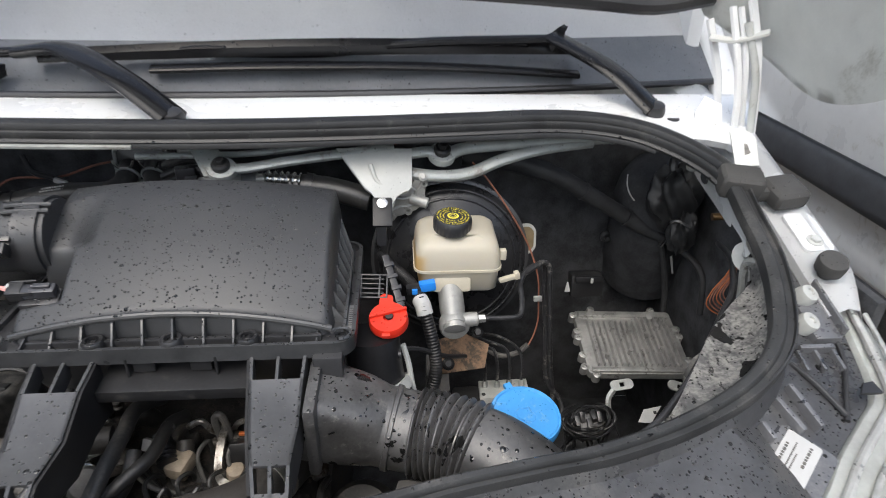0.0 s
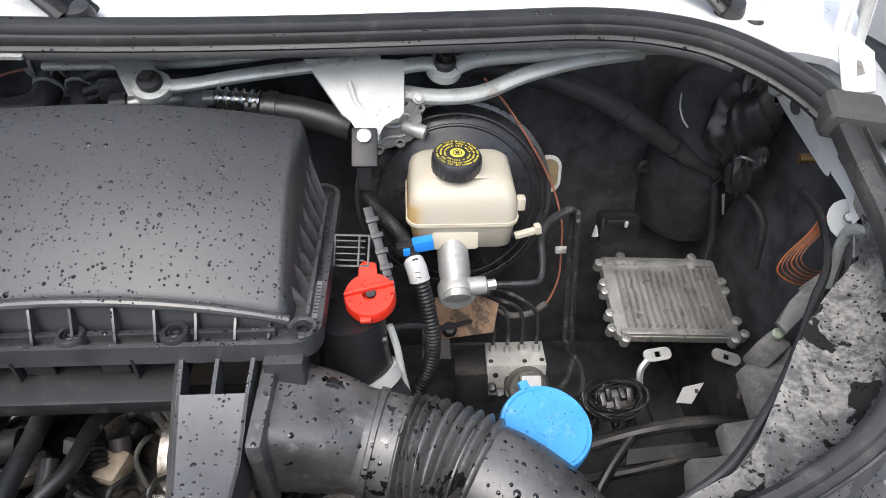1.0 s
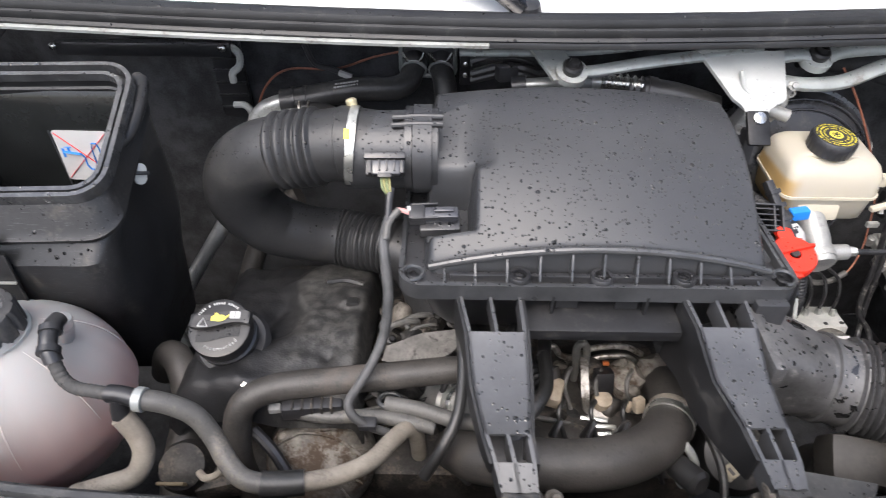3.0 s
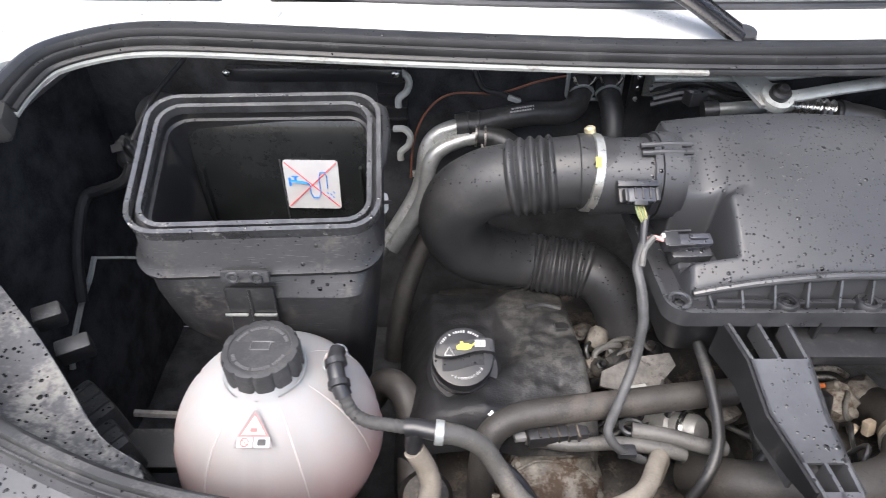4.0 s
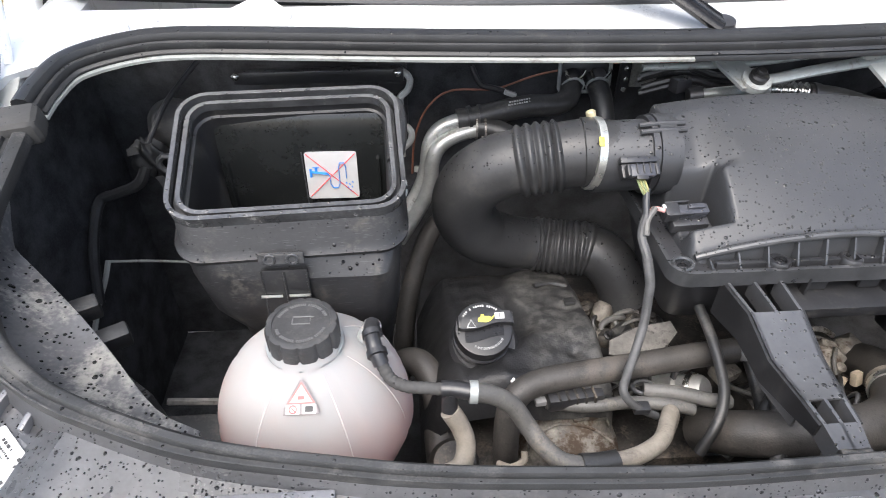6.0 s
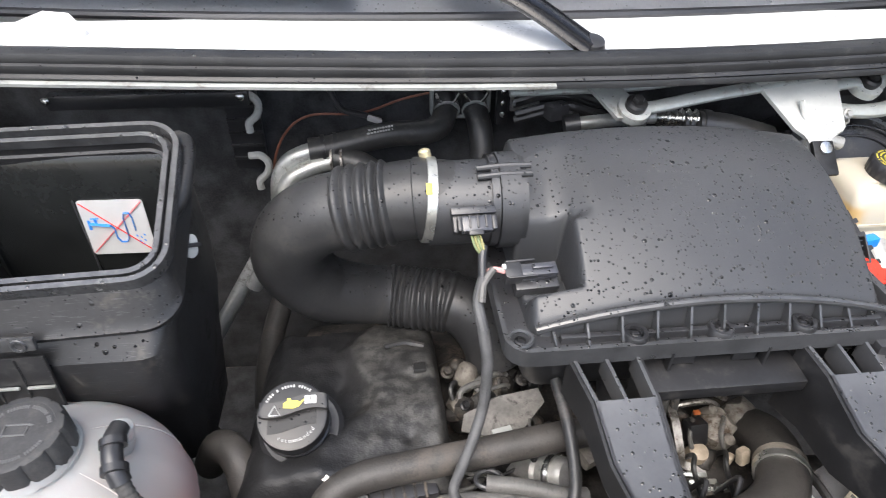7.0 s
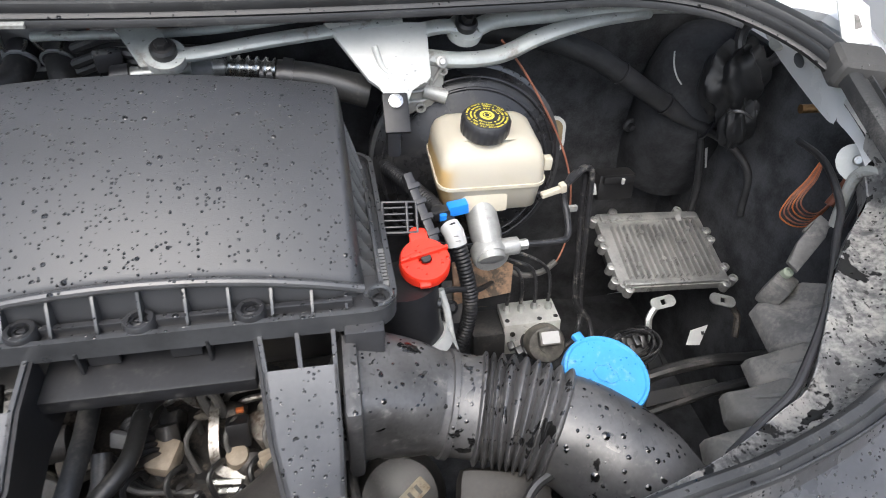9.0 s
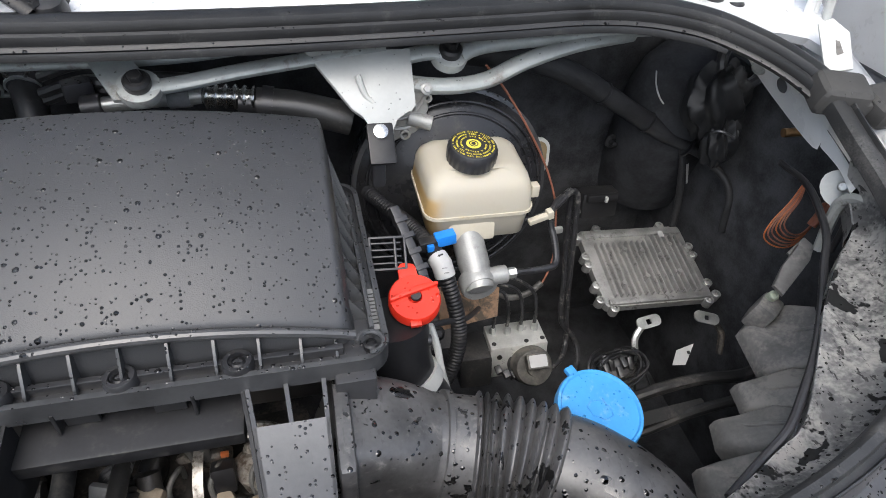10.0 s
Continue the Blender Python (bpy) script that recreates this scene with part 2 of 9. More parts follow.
MUDLINER = surface("muddy_liner_plastic", (0.17, 0.17, 0.17), 0.42, vary=0.35, scale=12, rain=0.6, rainmark=0.13, dirt=((0.5, 0.488, 0.46), 0.5, 15), wet=(24, 0.60), streak=0.9)
HOUSING = surface("headlamp_housing_plastic", (0.17, 0.166, 0.158), 0.5, vary=0.3, dirt=((0.27, 0.255, 0.235), 0.35, 18))
RUBBER = surface("seal_rubber", (0.017, 0.0175, 0.0185), 0.44, vary=0.3, scale=14, fine=500, grain=0.2, rain=0.22, rainmark=0.5, dirt=((0.05, 0.05, 0.048), 0.15, 30))
HOSE = surface("hose_rubber", (0.028, 0.028, 0.0285), 0.42, vary=0.22, scale=16, rain=0.45, rainmark=0.3, dirt=((0.055, 0.053, 0.049), 0.18, 16), streak=0.35, spec=0.5)
GREYHOSE = surface("grey_hose", (0.105, 0.102, 0.096), 0.5, vary=0.2, scale=25, fine=420, grain=0.4, dirt=((0.19, 0.17, 0.14), 0.16, 18), streak=0.3)
TANHOSE = surface("dusty_hose", (0.27, 0.24, 0.2), 0.65, vary=0.18, scale=40, fine=420, grain=0.5, dirt=((0.15, 0.13, 0.11), 0.2, 14))
OLDHOSE = surface("old_dusty_hose", (0.052, 0.048, 0.044), 0.5, vary=0.25, scale=22, fine=420, grain=0.5, dirt=((0.095, 0.083, 0.072), 0.24, 12), streak=0.3)
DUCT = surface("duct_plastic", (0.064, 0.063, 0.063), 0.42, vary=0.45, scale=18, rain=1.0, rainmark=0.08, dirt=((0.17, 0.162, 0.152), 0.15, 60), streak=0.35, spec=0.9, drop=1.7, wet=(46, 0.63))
FELT = surface("black_insulation", (0.062, 0.0635, 0.067), 0.9, vary=0.4, scale=18, fine=350, grain=0.6, spec=0.15)
PAINT = surface("white_paint", (0.83, 0.84, 0.84), 0.3, vary=0.04, scale=4, fine=700, grain=0.03, coat=0.6, rain=0.2, rainmark=0.9, dirt=((0.6, 0.585, 0.54), 0.12, 12))
SEAM = surface("white_primer", (0.5, 0.51, 0.49), 0.5, vary=0.1, scale=14, dirt=((0.3, 0.29, 0.26), 0.22, 25))
DULLWHITE = surface("white_plastic", (0.46, 0.47, 0.45), 0.45, vary=0.08, scale=20, dirt=((0.4, 0.38, 0.34), 0.18, 30))
ALU = surface("cast_aluminium", (0.42, 0.42, 0.405), 0.42, 0.65, vary=0.2, scale=30, fine=400, grain=0.35, dirt=((0.2, 0.195, 0.185), 0.2, 40))
ENGINE = surface("dusty_engine_metal", (0.19, 0.172, 0.148), 0.6, 0.4, vary=0.4, scale=34, fine=300, grain=0.5, dirt=((0.07, 0.063, 0.055), 0.32, 30))
ALTCAST = surface("rusty_pale_casting", (0.21, 0.195, 0.172), 0.65, 0.3, vary=0.5, scale=36, fine=240, grain=0.8, dirt=((0.085, 0.06, 0.042), 0.45, 22))
DARKMETAL = surface("dark_oily_metal", (0.05, 0.046, 0.042), 0.5, 0.4, vary=0.5, scale=26, fine=300, grain=0.4, dirt=(DUST, 0.3, 24))
STEEL = surface("bright_steel", (0.62, 0.62, 0.6), 0.25, 1.0, vary=0.15, scale=40)
ZINC = surface("galvanised_steel", (0.52, 0.53, 0.51), 0.42, 0.75, vary=0.15, scale=30, fine=500, dirt=((0.3, 0.29, 0.26), 0.2, 30))
LINK = surface("grey_painted_steel", (0.35, 0.37, 0.36), 0.42, 0.2, vary=0.12, scale=25, rain=0.2, rainmark=0.7, dirt=((0.22, 0.21, 0.19), 0.2, 30))
PIPE = surface("coated_brake_pipe", (0.03, 0.03, 0.032), 0.35, 0.2, vary=0.3, scale=60, dirt=((0.2, 0.19, 0.17), 0.22, 70))
BOLT = surface("black_bolt", (0.02, 0.02, 0.021), 0.4, 0.4, vary=0.3, scale=60)
COPPER = surface("orange_wire", (0.42, 0.12, 0.035), 0.45, vary=0.2, scale=60)
BRASS = surface("brass", (0.17, 0.10, 0.045), 0.4, 0.8, vary=0.3, scale=50, dirt=((0.09, 0.06, 0.03), 0.35, 60))
RED = surface("red_plastic", (0.74, 0.035, 0.015), 0.4, vary=0.08, scale=30, rain=0.3, rainmark=0.8)
BLUE = surface("blue_plastic", (0.06, 0.31, 0.70), 0.38, vary=0.08, scale=20, rain=0.5, rainmark=0.85, dirt=((0.2, 0.4, 0.62), 0.18, 25))
CLIPBLUE = surface("blue_clip_plastic", (0.02, 0.23, 0.75), 0.4, vary=0.05)
CREAM = surface("cream_plastic", (0.52, 0.475, 0.375), 0.36, vary=0.06, scale=12, rain=0.25, rainmark=0.9, dirt=((0.4, 0.31, 0.16), 0.05, 9))
YELLOW = surface("yellow_print", (0.72, 0.62, 0.08), 0.5, vary=0.05)
PRINT = surface("white_print", (0.42, 0.42, 0.41), 0.5, vary=0.05)
INK = surface("dark_print", (0.03, 0.03, 0.03), 0.5, vary=0.05)
STICKER = surface("white_sticker", (0.5, 0.5, 0.49), 0.45, vary=0.05, scale=20, dirt=((0.5, 0.49, 0.46), 0.12, 30))
PRINTBLUE = surface("blue_print", (0.02, 0.2, 0.62), 0.5, vary=0.05)
PRINTRED = surface("red_print", (0.72, 0.03, 0.03), 0.5, vary=0.05)
DUSTYRUBBER = surface("dusty_seal_rubber", (0.032, 0.033, 0.034), 0.5, vary=0.3, scale=14, fine=500, grain=0.3, rain=0.25, rainmark=0.4, dirt=((0.085, 0.083, 0.08), 0.32, 16))
GREYRUBBER = surface("grey_foam_rubber", (0.055, 0.054, 0.052), 0.75, vary=0.15, scale=30, fine=400, rain=0.2, rainmark=0.6)
AMBER = surface("amber_lens", (0.8, 0.22, 0.01), 0.25, vary=0.05)
MOULD = surface("grey_moulding", (0.09, 0.095, 0.105), 0.5, vary=0.15, scale=12)
TYRE = surface("tyre_rubber", (0.02, 0.02, 0.02), 0.7, vary=0.3, dirt=(DUST, 0.1, 12))
# both glass colours are pale to stand in for the mirrored sky
FRIT = surface("windscreen_edge_glass", (0.29, 0.30, 0.32), 0.04, vary=0.1, scale=8, spec=0.8, rain=0.3, rainmark=0.7)
PALEGLASS = surface("sky_toned_wet_glass", (0.86, 0.865, 0.875), 0.1, vary=0.06, scale=3, spec=0.8, rain=0.3, rainmark=0.95)
LAMPRIM = surface("silvery_lamp_rim", (0.6, 0.6, 0.58), 0.3, 0.6, vary=0.15, scale=40)
CAPPRINT = surface("raised_cap_print", (0.1, 0.1, 0.1), 0.5, vary=0.15)
LAMPGLASS = surface("headlamp_glass", (0.66, 0.68, 0.65), 0.12, vary=0.12, scale=20, coat=0.8)
EDGE = surface("worn_plastic_edge", (0.045, 0.046, 0.048), 0.32, vary=0.25, scale=30, rain=0.8, rainmark=0.3, spec=0.8)
DULLEDGE = surface("pale_print_strip", (0.22, 0.22, 0.22), 0.5, vary=0.2, scale=30)
LEGMAT = surface("wet_leg_plastic", (0.065, 0.066, 0.069), 0.34, vary=0.2, scale=20, rain=1.0, rainmark=0.2, spec=0.8, drop=1.2)
WIREYELLOW = surface("yellow_wire", (0.3, 0.28, 0.12), 0.5, vary=0.1)
WIREGREEN = surface("green_wire", (0.2, 0.24, 0.12), 0.5, vary=0.1)
WIREPINK = surface("pink_wire", (0.6, 0.3, 0.28), 0.5, vary=0.1)
PLUGGREY = surface("grey_plug_plastic", (0.045, 0.046, 0.053), 0.26, vary=0.1, spec=0.8, rain=0.4)
CLAMP = surface("clamp_steel", (0.6, 0.6, 0.56), 0.3, 0.85, vary=0.15, scale=60)
BRASSY = surface("yellow_zinc", (0.6, 0.53, 0.34), 0.4, 0.6, vary=0.15, scale=60)
ALUCLEAN = surface("machined_aluminium", (0.6, 0.6, 0.57), 0.45, 0.35, vary=0.12, scale=40, fine=500, dirt=((0.2, 0.19, 0.17), 0.15, 40))
BROWNISH = surface("tan_plastic", (0.2, 0.15, 0.08), 0.55, vary=0.2, scale=30)
SCREWGREEN = surface("pale_green_plastic", (0.4, 0.44, 0.34), 0.5, vary=0.1)
FELTDOME = surface("dome_coating", (0.048, 0.049, 0.052), 0.9, vary=0.3, scale=20, spec=0.2)
RUBBERBAG = surface("thin_rubber_cover", (0.012, 0.0125, 0.0135), 0.55, vary=0.3, scale=20)
LOOMTAPE = surface("loom_tape", (0.026, 0.0265, 0.028), 0.6, vary=0.3, scale=40, fine=500, grain=0.5)
BOXPLASTIC = surface("scuffed_box_plastic", (0.021, 0.021, 0.022), 0.38, vary=0.3, scale=14, rain=0.4, scratch=0.35, dirt=((0.06, 0.056, 0.05), 0.22, 22), spec=0.45)
RIMPLASTIC = surface("wet_rim_plastic", (0.06, 0.061, 0.063), 0.16, vary=0.3, scale=25, rain=0.7, rainmark=0.3, dirt=((0.15, 0.148, 0.14), 0.10, 30), spec=1.0, drop=1.4)
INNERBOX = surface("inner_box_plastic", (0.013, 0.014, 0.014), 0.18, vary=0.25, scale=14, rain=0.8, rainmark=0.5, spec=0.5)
DUSTYCAP = surface("dusty_cap_plastic", (0.042, 0.042, 0.043), 0.55, vary=0.2, scale=30, fine=400, grain=0.4, dirt=((0.075, 0.073, 0.07), 0.3, 40))
DOMEGREY = surface("dusty_dome", (0.035, 0.035, 0.034), 0.6, vary=0.3, scale=22, dirt=((0.065, 0.062, 0.057), 0.3, 20))
SEAMDARK = surface("dull_sheet", (0.2, 0.19, 0.175), 0.6, vary=0.35, scale=30, dirt=((0.06, 0.055, 0.05), 0.35, 30))
DUSTYHOSE = surface("dusty_heater_hose", (0.03, 0.03, 0.03), 0.45, vary=0.3, scale=22, dirt=((0.08, 0.076, 0.068), 0.24, 20), spec=0.7)
COPPERDARK = surface("brown_wire", (0.26, 0.1, 0.06), 0.5, vary=0.2, scale=60)
GLOSSBLACK = surface("glossy_black_wiper", (0.009, 0.009, 0.010), 0.22, vary=0.2, spec=0.3, rain=0.4, rainmark=0.8)
STAINED = surface("stained_white_plastic", (0.75, 0.74, 0.7), 0.4, vary=0.08, scale=20, dirt=((0.6, 0.5, 0.3), 0.12, 22))
BLACKCAP = surface("black_cap_plastic", (0.016, 0.016, 0.017), 0.34, vary=0.2, scale=30, rain=0.15, rainmark=0.7, spec=0.5)
SLEEVE = surface("grey_cable_sleeve", (0.07, 0.07, 0.07), 0.55, vary=0.3, scale=40, fine=600, grain=0.5)
STEELDULL = surface("dull_steel_pipe", (0.42, 0.4, 0.37), 0.42, 0.8, vary=0.3, scale=60, dirt=((0.12, 0.10, 0.08), 0.4, 50))
TANPLASTIC = surface("dusty_tan_plastic", (0.35, 0.29, 0.22), 0.6, vary=0.25, scale=40)
PAPER = surface("yellowed_paper", (0.5, 0.45, 0.34), 0.7, vary=0.2, scale=40, dirt=((0.25, 0.2, 0.14), 0.35, 40))
ROUNDCOVER = surface("dusty_round_cover", (0.036, 0.033, 0.029), 0.55, vary=0.35, scale=20, dirt=((0.085, 0.074, 0.06), 0.3, 16))
LEDGE = surface("dusty_ledge_plastic", (0.06, 0.06, 0.06), 0.5, vary=0.3, scale=20, rain=0.4, rainmark=0.3, dirt=((0.14, 0.13, 0.115), 0.3, 18))
HUBYELLOW = surface("dull_yellow_rim", (0.35, 0.24, 0.05), 0.6, vary=0.25, scale=12, dirt=(DUST, 0.35, 14))
HALL = surface("grey_hall_cladding", (0.5, 0.51, 0.52), 0.6, vary=0.1, scale=1)
INNERPAINT = surface("greyed_inner_paint", (0.68, 0.69, 0.66), 0.4, vary=0.08, scale=7, fine=500, dirt=((0.45, 0.45, 0.41), 0.15, 9))
BONNETPAINT = surface("white_inner_paint", (0.79, 0.8, 0.79), 0.4, vary=0.05, scale=7, fine=500, dirt=((0.6, 0.6, 0.56), 0.1, 9))
# darker copy of the white primer, with shade put into its colour
SEAMDIM = surface("shade_toned_primer", (0.36, 0.37, 0.35), 0.55, vary=0.15, scale=20, dirt=((0.2, 0.19, 0.17), 0.25, 25))
SERVO = surface("servo_black", (0.021, 0.021, 0.0225), 0.28, vary=0.25, scale=20, dirt=((0.055, 0.053, 0.048), 0.15, 18))
MCALU = surface("bright_casting", (0.34, 0.34, 0.325), 0.45, 0.4, vary=0.15, scale=40, fine=500, grain=0.35, dirt=((0.25, 0.245, 0.235), 0.15, 40))
GUARD = surface("white_guard_plastic", (0.41, 0.42, 0.405), 0.4, vary=0.06, scale=20, rain=0.2, rainmark=0.8, dirt=((0.42, 0.41, 0.37), 0.14, 24))
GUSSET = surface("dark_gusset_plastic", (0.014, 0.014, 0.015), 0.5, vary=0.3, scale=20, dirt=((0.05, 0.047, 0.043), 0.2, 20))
TANKEDGE = surface("milky_crease", (0.6, 0.57, 0.55), 0.4, vary=0.1)
ABSMOTOR = surface("dusty_motor_case", (0.11, 0.105, 0.095), 0.55, 0.2, vary=0.35, scale=40, dirt=((0.2, 0.185, 0.16), 0.35, 40))
FADEDRED = surface("faded_red_print", (0.5, 0.14, 0.13), 0.55, vary=0.2, scale=60)
LABELGREY = surface("faded_label", (0.2, 0.18, 0.18), 0.55, vary=0.15, scale=60)
RUST = surface("rusty_bracket", (0.28, 0.17, 0.1), 0.7, vary=0.3, scale=30, dirt=((0.1, 0.08, 0.06), 0.35, 30))


def ground_material():
    k = Nodes("wet_dirty_asphalt")
    big, mid, small = k.noise(0.6, 5), k.noise(7, 5, 0.7), k.noise(90, 3)
    col = k.mix(k.ramp(big, 0.35, 0.65), (0.10, 0.074, 0.05), (0.155, 0.116, 0.08))
    col = k.mix(k.ramp(mid, 0.45, 0.7), col, (0.10, 0.08, 0.06))
    col = k.mix(k.math("MULTIPLY", small, 0.5), col, (0.14, 0.115, 0.09))
    k.put(col, k.bsdf.inputs["Base Color"])
    k.put(k.ramp(big, 0.35, 0.6, 0.3, 0.75), k.bsdf.inputs["Roughness"])
    k.put(k.bump(k.math("ADD", small, mid), 0.5, 0.01), k.bsdf.inputs["Normal"])
    return k.mat


def tank_material():
    """Milky plastic with reddish coolant showing through below the level."""
    k = Nodes("milky_tank_plastic")
    sep = k.n.new("ShaderNodeSeparateXYZ")
    k.l.new(k.coord, sep.inputs[0])
    level = k.math("ADD", sep.outputs["Z"], k.math("MULTIPLY", k.math("SUBTRACT", k.noise(12, 2), 0.5), 0.012))
    col = k.mix(k.ramp(level, 1.14, 1.25), (0.52, 0.335, 0.31), (0.37, 0.362, 0.355))
    col = k.mix(k.ramp(k.noise(26, 4, 0.6), 0.55, 0.8, 0.0, 0.3), col, (0.36, 0.34, 0.31))
    k.put(col, k.bsdf.inputs["Base Color"])
    k.bsdf.inputs["Roughness"].default_value = 0.6
    k.bsdf.inputs["Specular IOR Level"].default_value = 0.25
    k.bsdf.inputs["Subsurface Weight"].default_value = 0.8
    k.bsdf.inputs["Subsurface Radius"].default_value = (0.06, 0.045, 0.04)
    k.bsdf.inputs["Subsurface Scale"].default_value = 1.0
    k.put(k.bump(k.noise(300, 2), 0.08, 0.001), k.bsdf.inputs["Normal"])
    return k.mat


def reservoir_material():
    """Cream plastic through which the amber fluid shows in the west chamber, below the level."""
    k = Nodes("fluid_tank_plastic")
    sep = k.n.new("ShaderNodeSeparateXYZ")
    k.l.new(k.coord, sep.inputs[0])
    wave = k.math("MULTIPLY", k.math("SUBTRACT", k.noise(20, 3), 0.5), 0.010)
    fluid = k.math("MULTIPLY", k.ramp(k.math("ADD", sep.outputs["X"], wave), 0.012, 0.034, 1.0, 0.0), k.ramp(k.math("ADD", sep.outputs["Z"], wave), 1.282, 1.292, 1.0, 0.0))
    stain = k.ramp(k.noise(24, 4, 0.6), 0.55, 0.8, 0.0, 0.25)
    col = k.mix(stain, (0.455, 0.42, 0.34), (0.37, 0.32, 0.225))
    col = k.mix(k.math("MULTIPLY", fluid, 0.85), col, (0.42, 0.265, 0.085))
    k.put(col, k.bsdf.inputs["Base Color"])
    k.bsdf.inputs["Roughness"].default_value = 0.42
    k.bsdf.inputs["Subsurface Weight"].default_value = 0.25
    k.bsdf.inputs["Subsurface Radius"].default_value = (0.02, 0.016, 0.01)
    k.bsdf.inputs["Subsurface Scale"].default_value = 0.5
    k.put(k.bump(k.noise(260, 2), 0.08, 0.001), k.bsdf.inputs["Normal"])
    return k.mat


def mat_cover():
    """Crumpled black engine mat, dusty on its top."""
    k = Nodes("dusty_engine_mat")
    n1, n2, n3 = k.noise(13, 5, 0.65, distort=0.5), k.noise(60, 4, 0.7), k.noise(400, 2)
    sep = k.n.new("ShaderNodeSeparateXYZ")
    k.l.new(k.coord, sep.inputs[0])
    patch = k.math("MULTIPLY", k.ramp(k.math("ADD", sep.outputs["X"], k.math("MULTIPLY", n1, 0.06)), -0.612, -0.585), k.ramp(n1, 0.25, 0.55))
    col = k.mix(patch, (0.013, 0.013, 0.014), k.mix(k.ramp(n2, 0.38, 0.62), (0.02, 0.02, 0.02), (0.066, 0.064, 0.06)))
    k.put(col, k.bsdf.inputs["Base Color"])
    k.put(k.ramp(n1, 0.3, 0.7, 0.45, 0.7), k.bsdf.inputs["Roughness"])
    k.put(k.bump(k.math("ADD", k.math("MULTIPLY", n2, 0.6), k.math("MULTIPLY", n3, 0.25)), 0.35, 0.005), k.bsdf.inputs["Normal"])
    return k.mat


GROUND, TANK, ENGINEMAT, FLUIDTANK = ground_material(), tank_material(), mat_cover(), reservoir_material()


# ---- the setting: ground, engine bay, van body ----
CX = -0.39                      # middle of the van
TILTED = V(0, -0.296, 0.955)    # upright to the bonnet line


def bonnet(y):
    """Height of the bonnet line at y."""
    return 1.457 + 0.31 * (y - 0.87)


def on_bonnet(pairs, drop=0.0):
    return [V(x, y, bonnet(y) - drop) for x, y in pairs]


REAR = [(-1.229, 0.786), (-1.224, 0.82), (-1.203, 0.867), (-1.136, 0.898), (-1.062, 0.906), (-0.91, 0.895), (-0.76, 0.88), (-0.533, 0.868), (-0.304, 0.864),
        (-0.097, 0.869), (0.1, 0.879), (0.2, 0.885), (0.278, 0.882), (0.345, 0.867), (0.393, 0.835), (0.424, 0.797), (0.438, 0.766)]
FRONT = [(0.441, 0.742), (0.436, 0.698), (0.428, 0.618), (0.405, 0.545), (0.376, 0.496), (0.324, 0.454), (0.25, 0.420), (0.168, 0.397), (0.1, 0.3865), (0.026, 0.3745),
         (-0.055, 0.359), (-0.221, 0.3455), (-0.381, 0.3455), (-0.526, 0.343), (-0.628, 0.346), (-0.761, 0.354), (-0.853, 0.366), (-0.948, 0.382), (-1.022, 0.405),
         (-1.103, 0.44), (-1.164, 0.489), (-1.199, 0.554), (-1.22, 0.622), (-1.224, 0.69), (-1.226, 0.745)]

def seated(x, y):
    """The rear strip sits further back along the middle of the van than at its corners."""
    return x, y + 0.013 * max(0.0, min(1.0, (x + 1.0) / 0.3)) * max(0.0, min(1.0, (0.40 - x) / 0.15))


SEATED = [seated(x, y) for x, y in REAR]

# ground
g = bmesh.new()
bmesh.ops.create_grid(g, x_segments=60, y_segments=60, size=60)
for v in g.verts:
    v.co.z = 0.012 * noise.noise(v.co * 0.35)
single("ground", g, GROUND, "brown wet asphalt yard with dirt", "ground", kind="structure")

# engine bay walls, closed to the front, sides and below
X0, X1, Y0, Y1, ZB = -1.318, 0.538, 0.30, 1.13, 0.70


def wall(name, size, at, material, label):
    b = box(size, pose(*at), 0.004)
    return single(name, b, material, label, "wall", kind="structure")


def padded_wall(name, w, h, m, label, lumps=0.008, thick=0.03):
    """A wall of black insulation with shallow quilted unevenness; front towards local z."""
    b = bmesh.new()
    nx, ny = int(w / 0.02), int(h / 0.02)
    grid = [[b.verts.new(m @ V(-w / 2 + w * i / nx, -h / 2 + h * j / ny, lumps * noise.noise(V(i * 0.13, j * 0.13, w)))) for i in range(nx + 1)] for j in range(ny + 1)]
    for j in range(ny):
        for i in range(nx):
            b.faces.new((grid[j][i], grid[j][i + 1], grid[j + 1][i + 1], grid[j + 1][i]))
    made = bmesh.ops.extrude_face_region(b, geom=list(b.faces))
    shift = m.to_3x3() @ V(0, 0, -thick)
    for v in made["geom"]:
        if isinstance(v, bmesh.types.BMVert):
            v.co += shift
    return single(name, b, FELT, label, "wall", kind="structure", smooth=60)


padded_wall("wall_firewall", X1 - X0 + 0.06, 0.72, axis_pose(((X0 + X1) / 2, Y1, 1.06), (0, -1, 0)), "black insulation on the firewall behind the engine")
for side_name, x, n in (("wall_wing_west", X0, 1), ("wall_wing_east", X1, -1)):
    padded_wall(side_name, Y1 - 0.57, 0.66, axis_pose((x, (0.57 + Y1) / 2, 1.01), (n, 0, 0), (0, 1, 0)), "black inner wing panel of the engine bay", thick=0.012)
    padded_wall(side_name + "_front", 0.57 - Y0, 0.46, axis_pose((x, (0.57 + Y0) / 2, 0.91), (n, 0, 0), (0, 1, 0)), "black lower inner wing before the wheel arch", thick=0.012)
padded_wall("wall_front", X1 - X0 + 0.06, 0.50, axis_pose(((X0 + X1) / 2, Y0 + 0.03, 0.93), (0, 1, 0)), "black back of the radiator panel")
padded_wall("floor", X1 - X0 + 0.06, Y1 - Y0, axis_pose(((X0 + X1) / 2, (Y0 + Y1) / 2, ZB), (0, 0, 1)), "dark undertray below the engine")

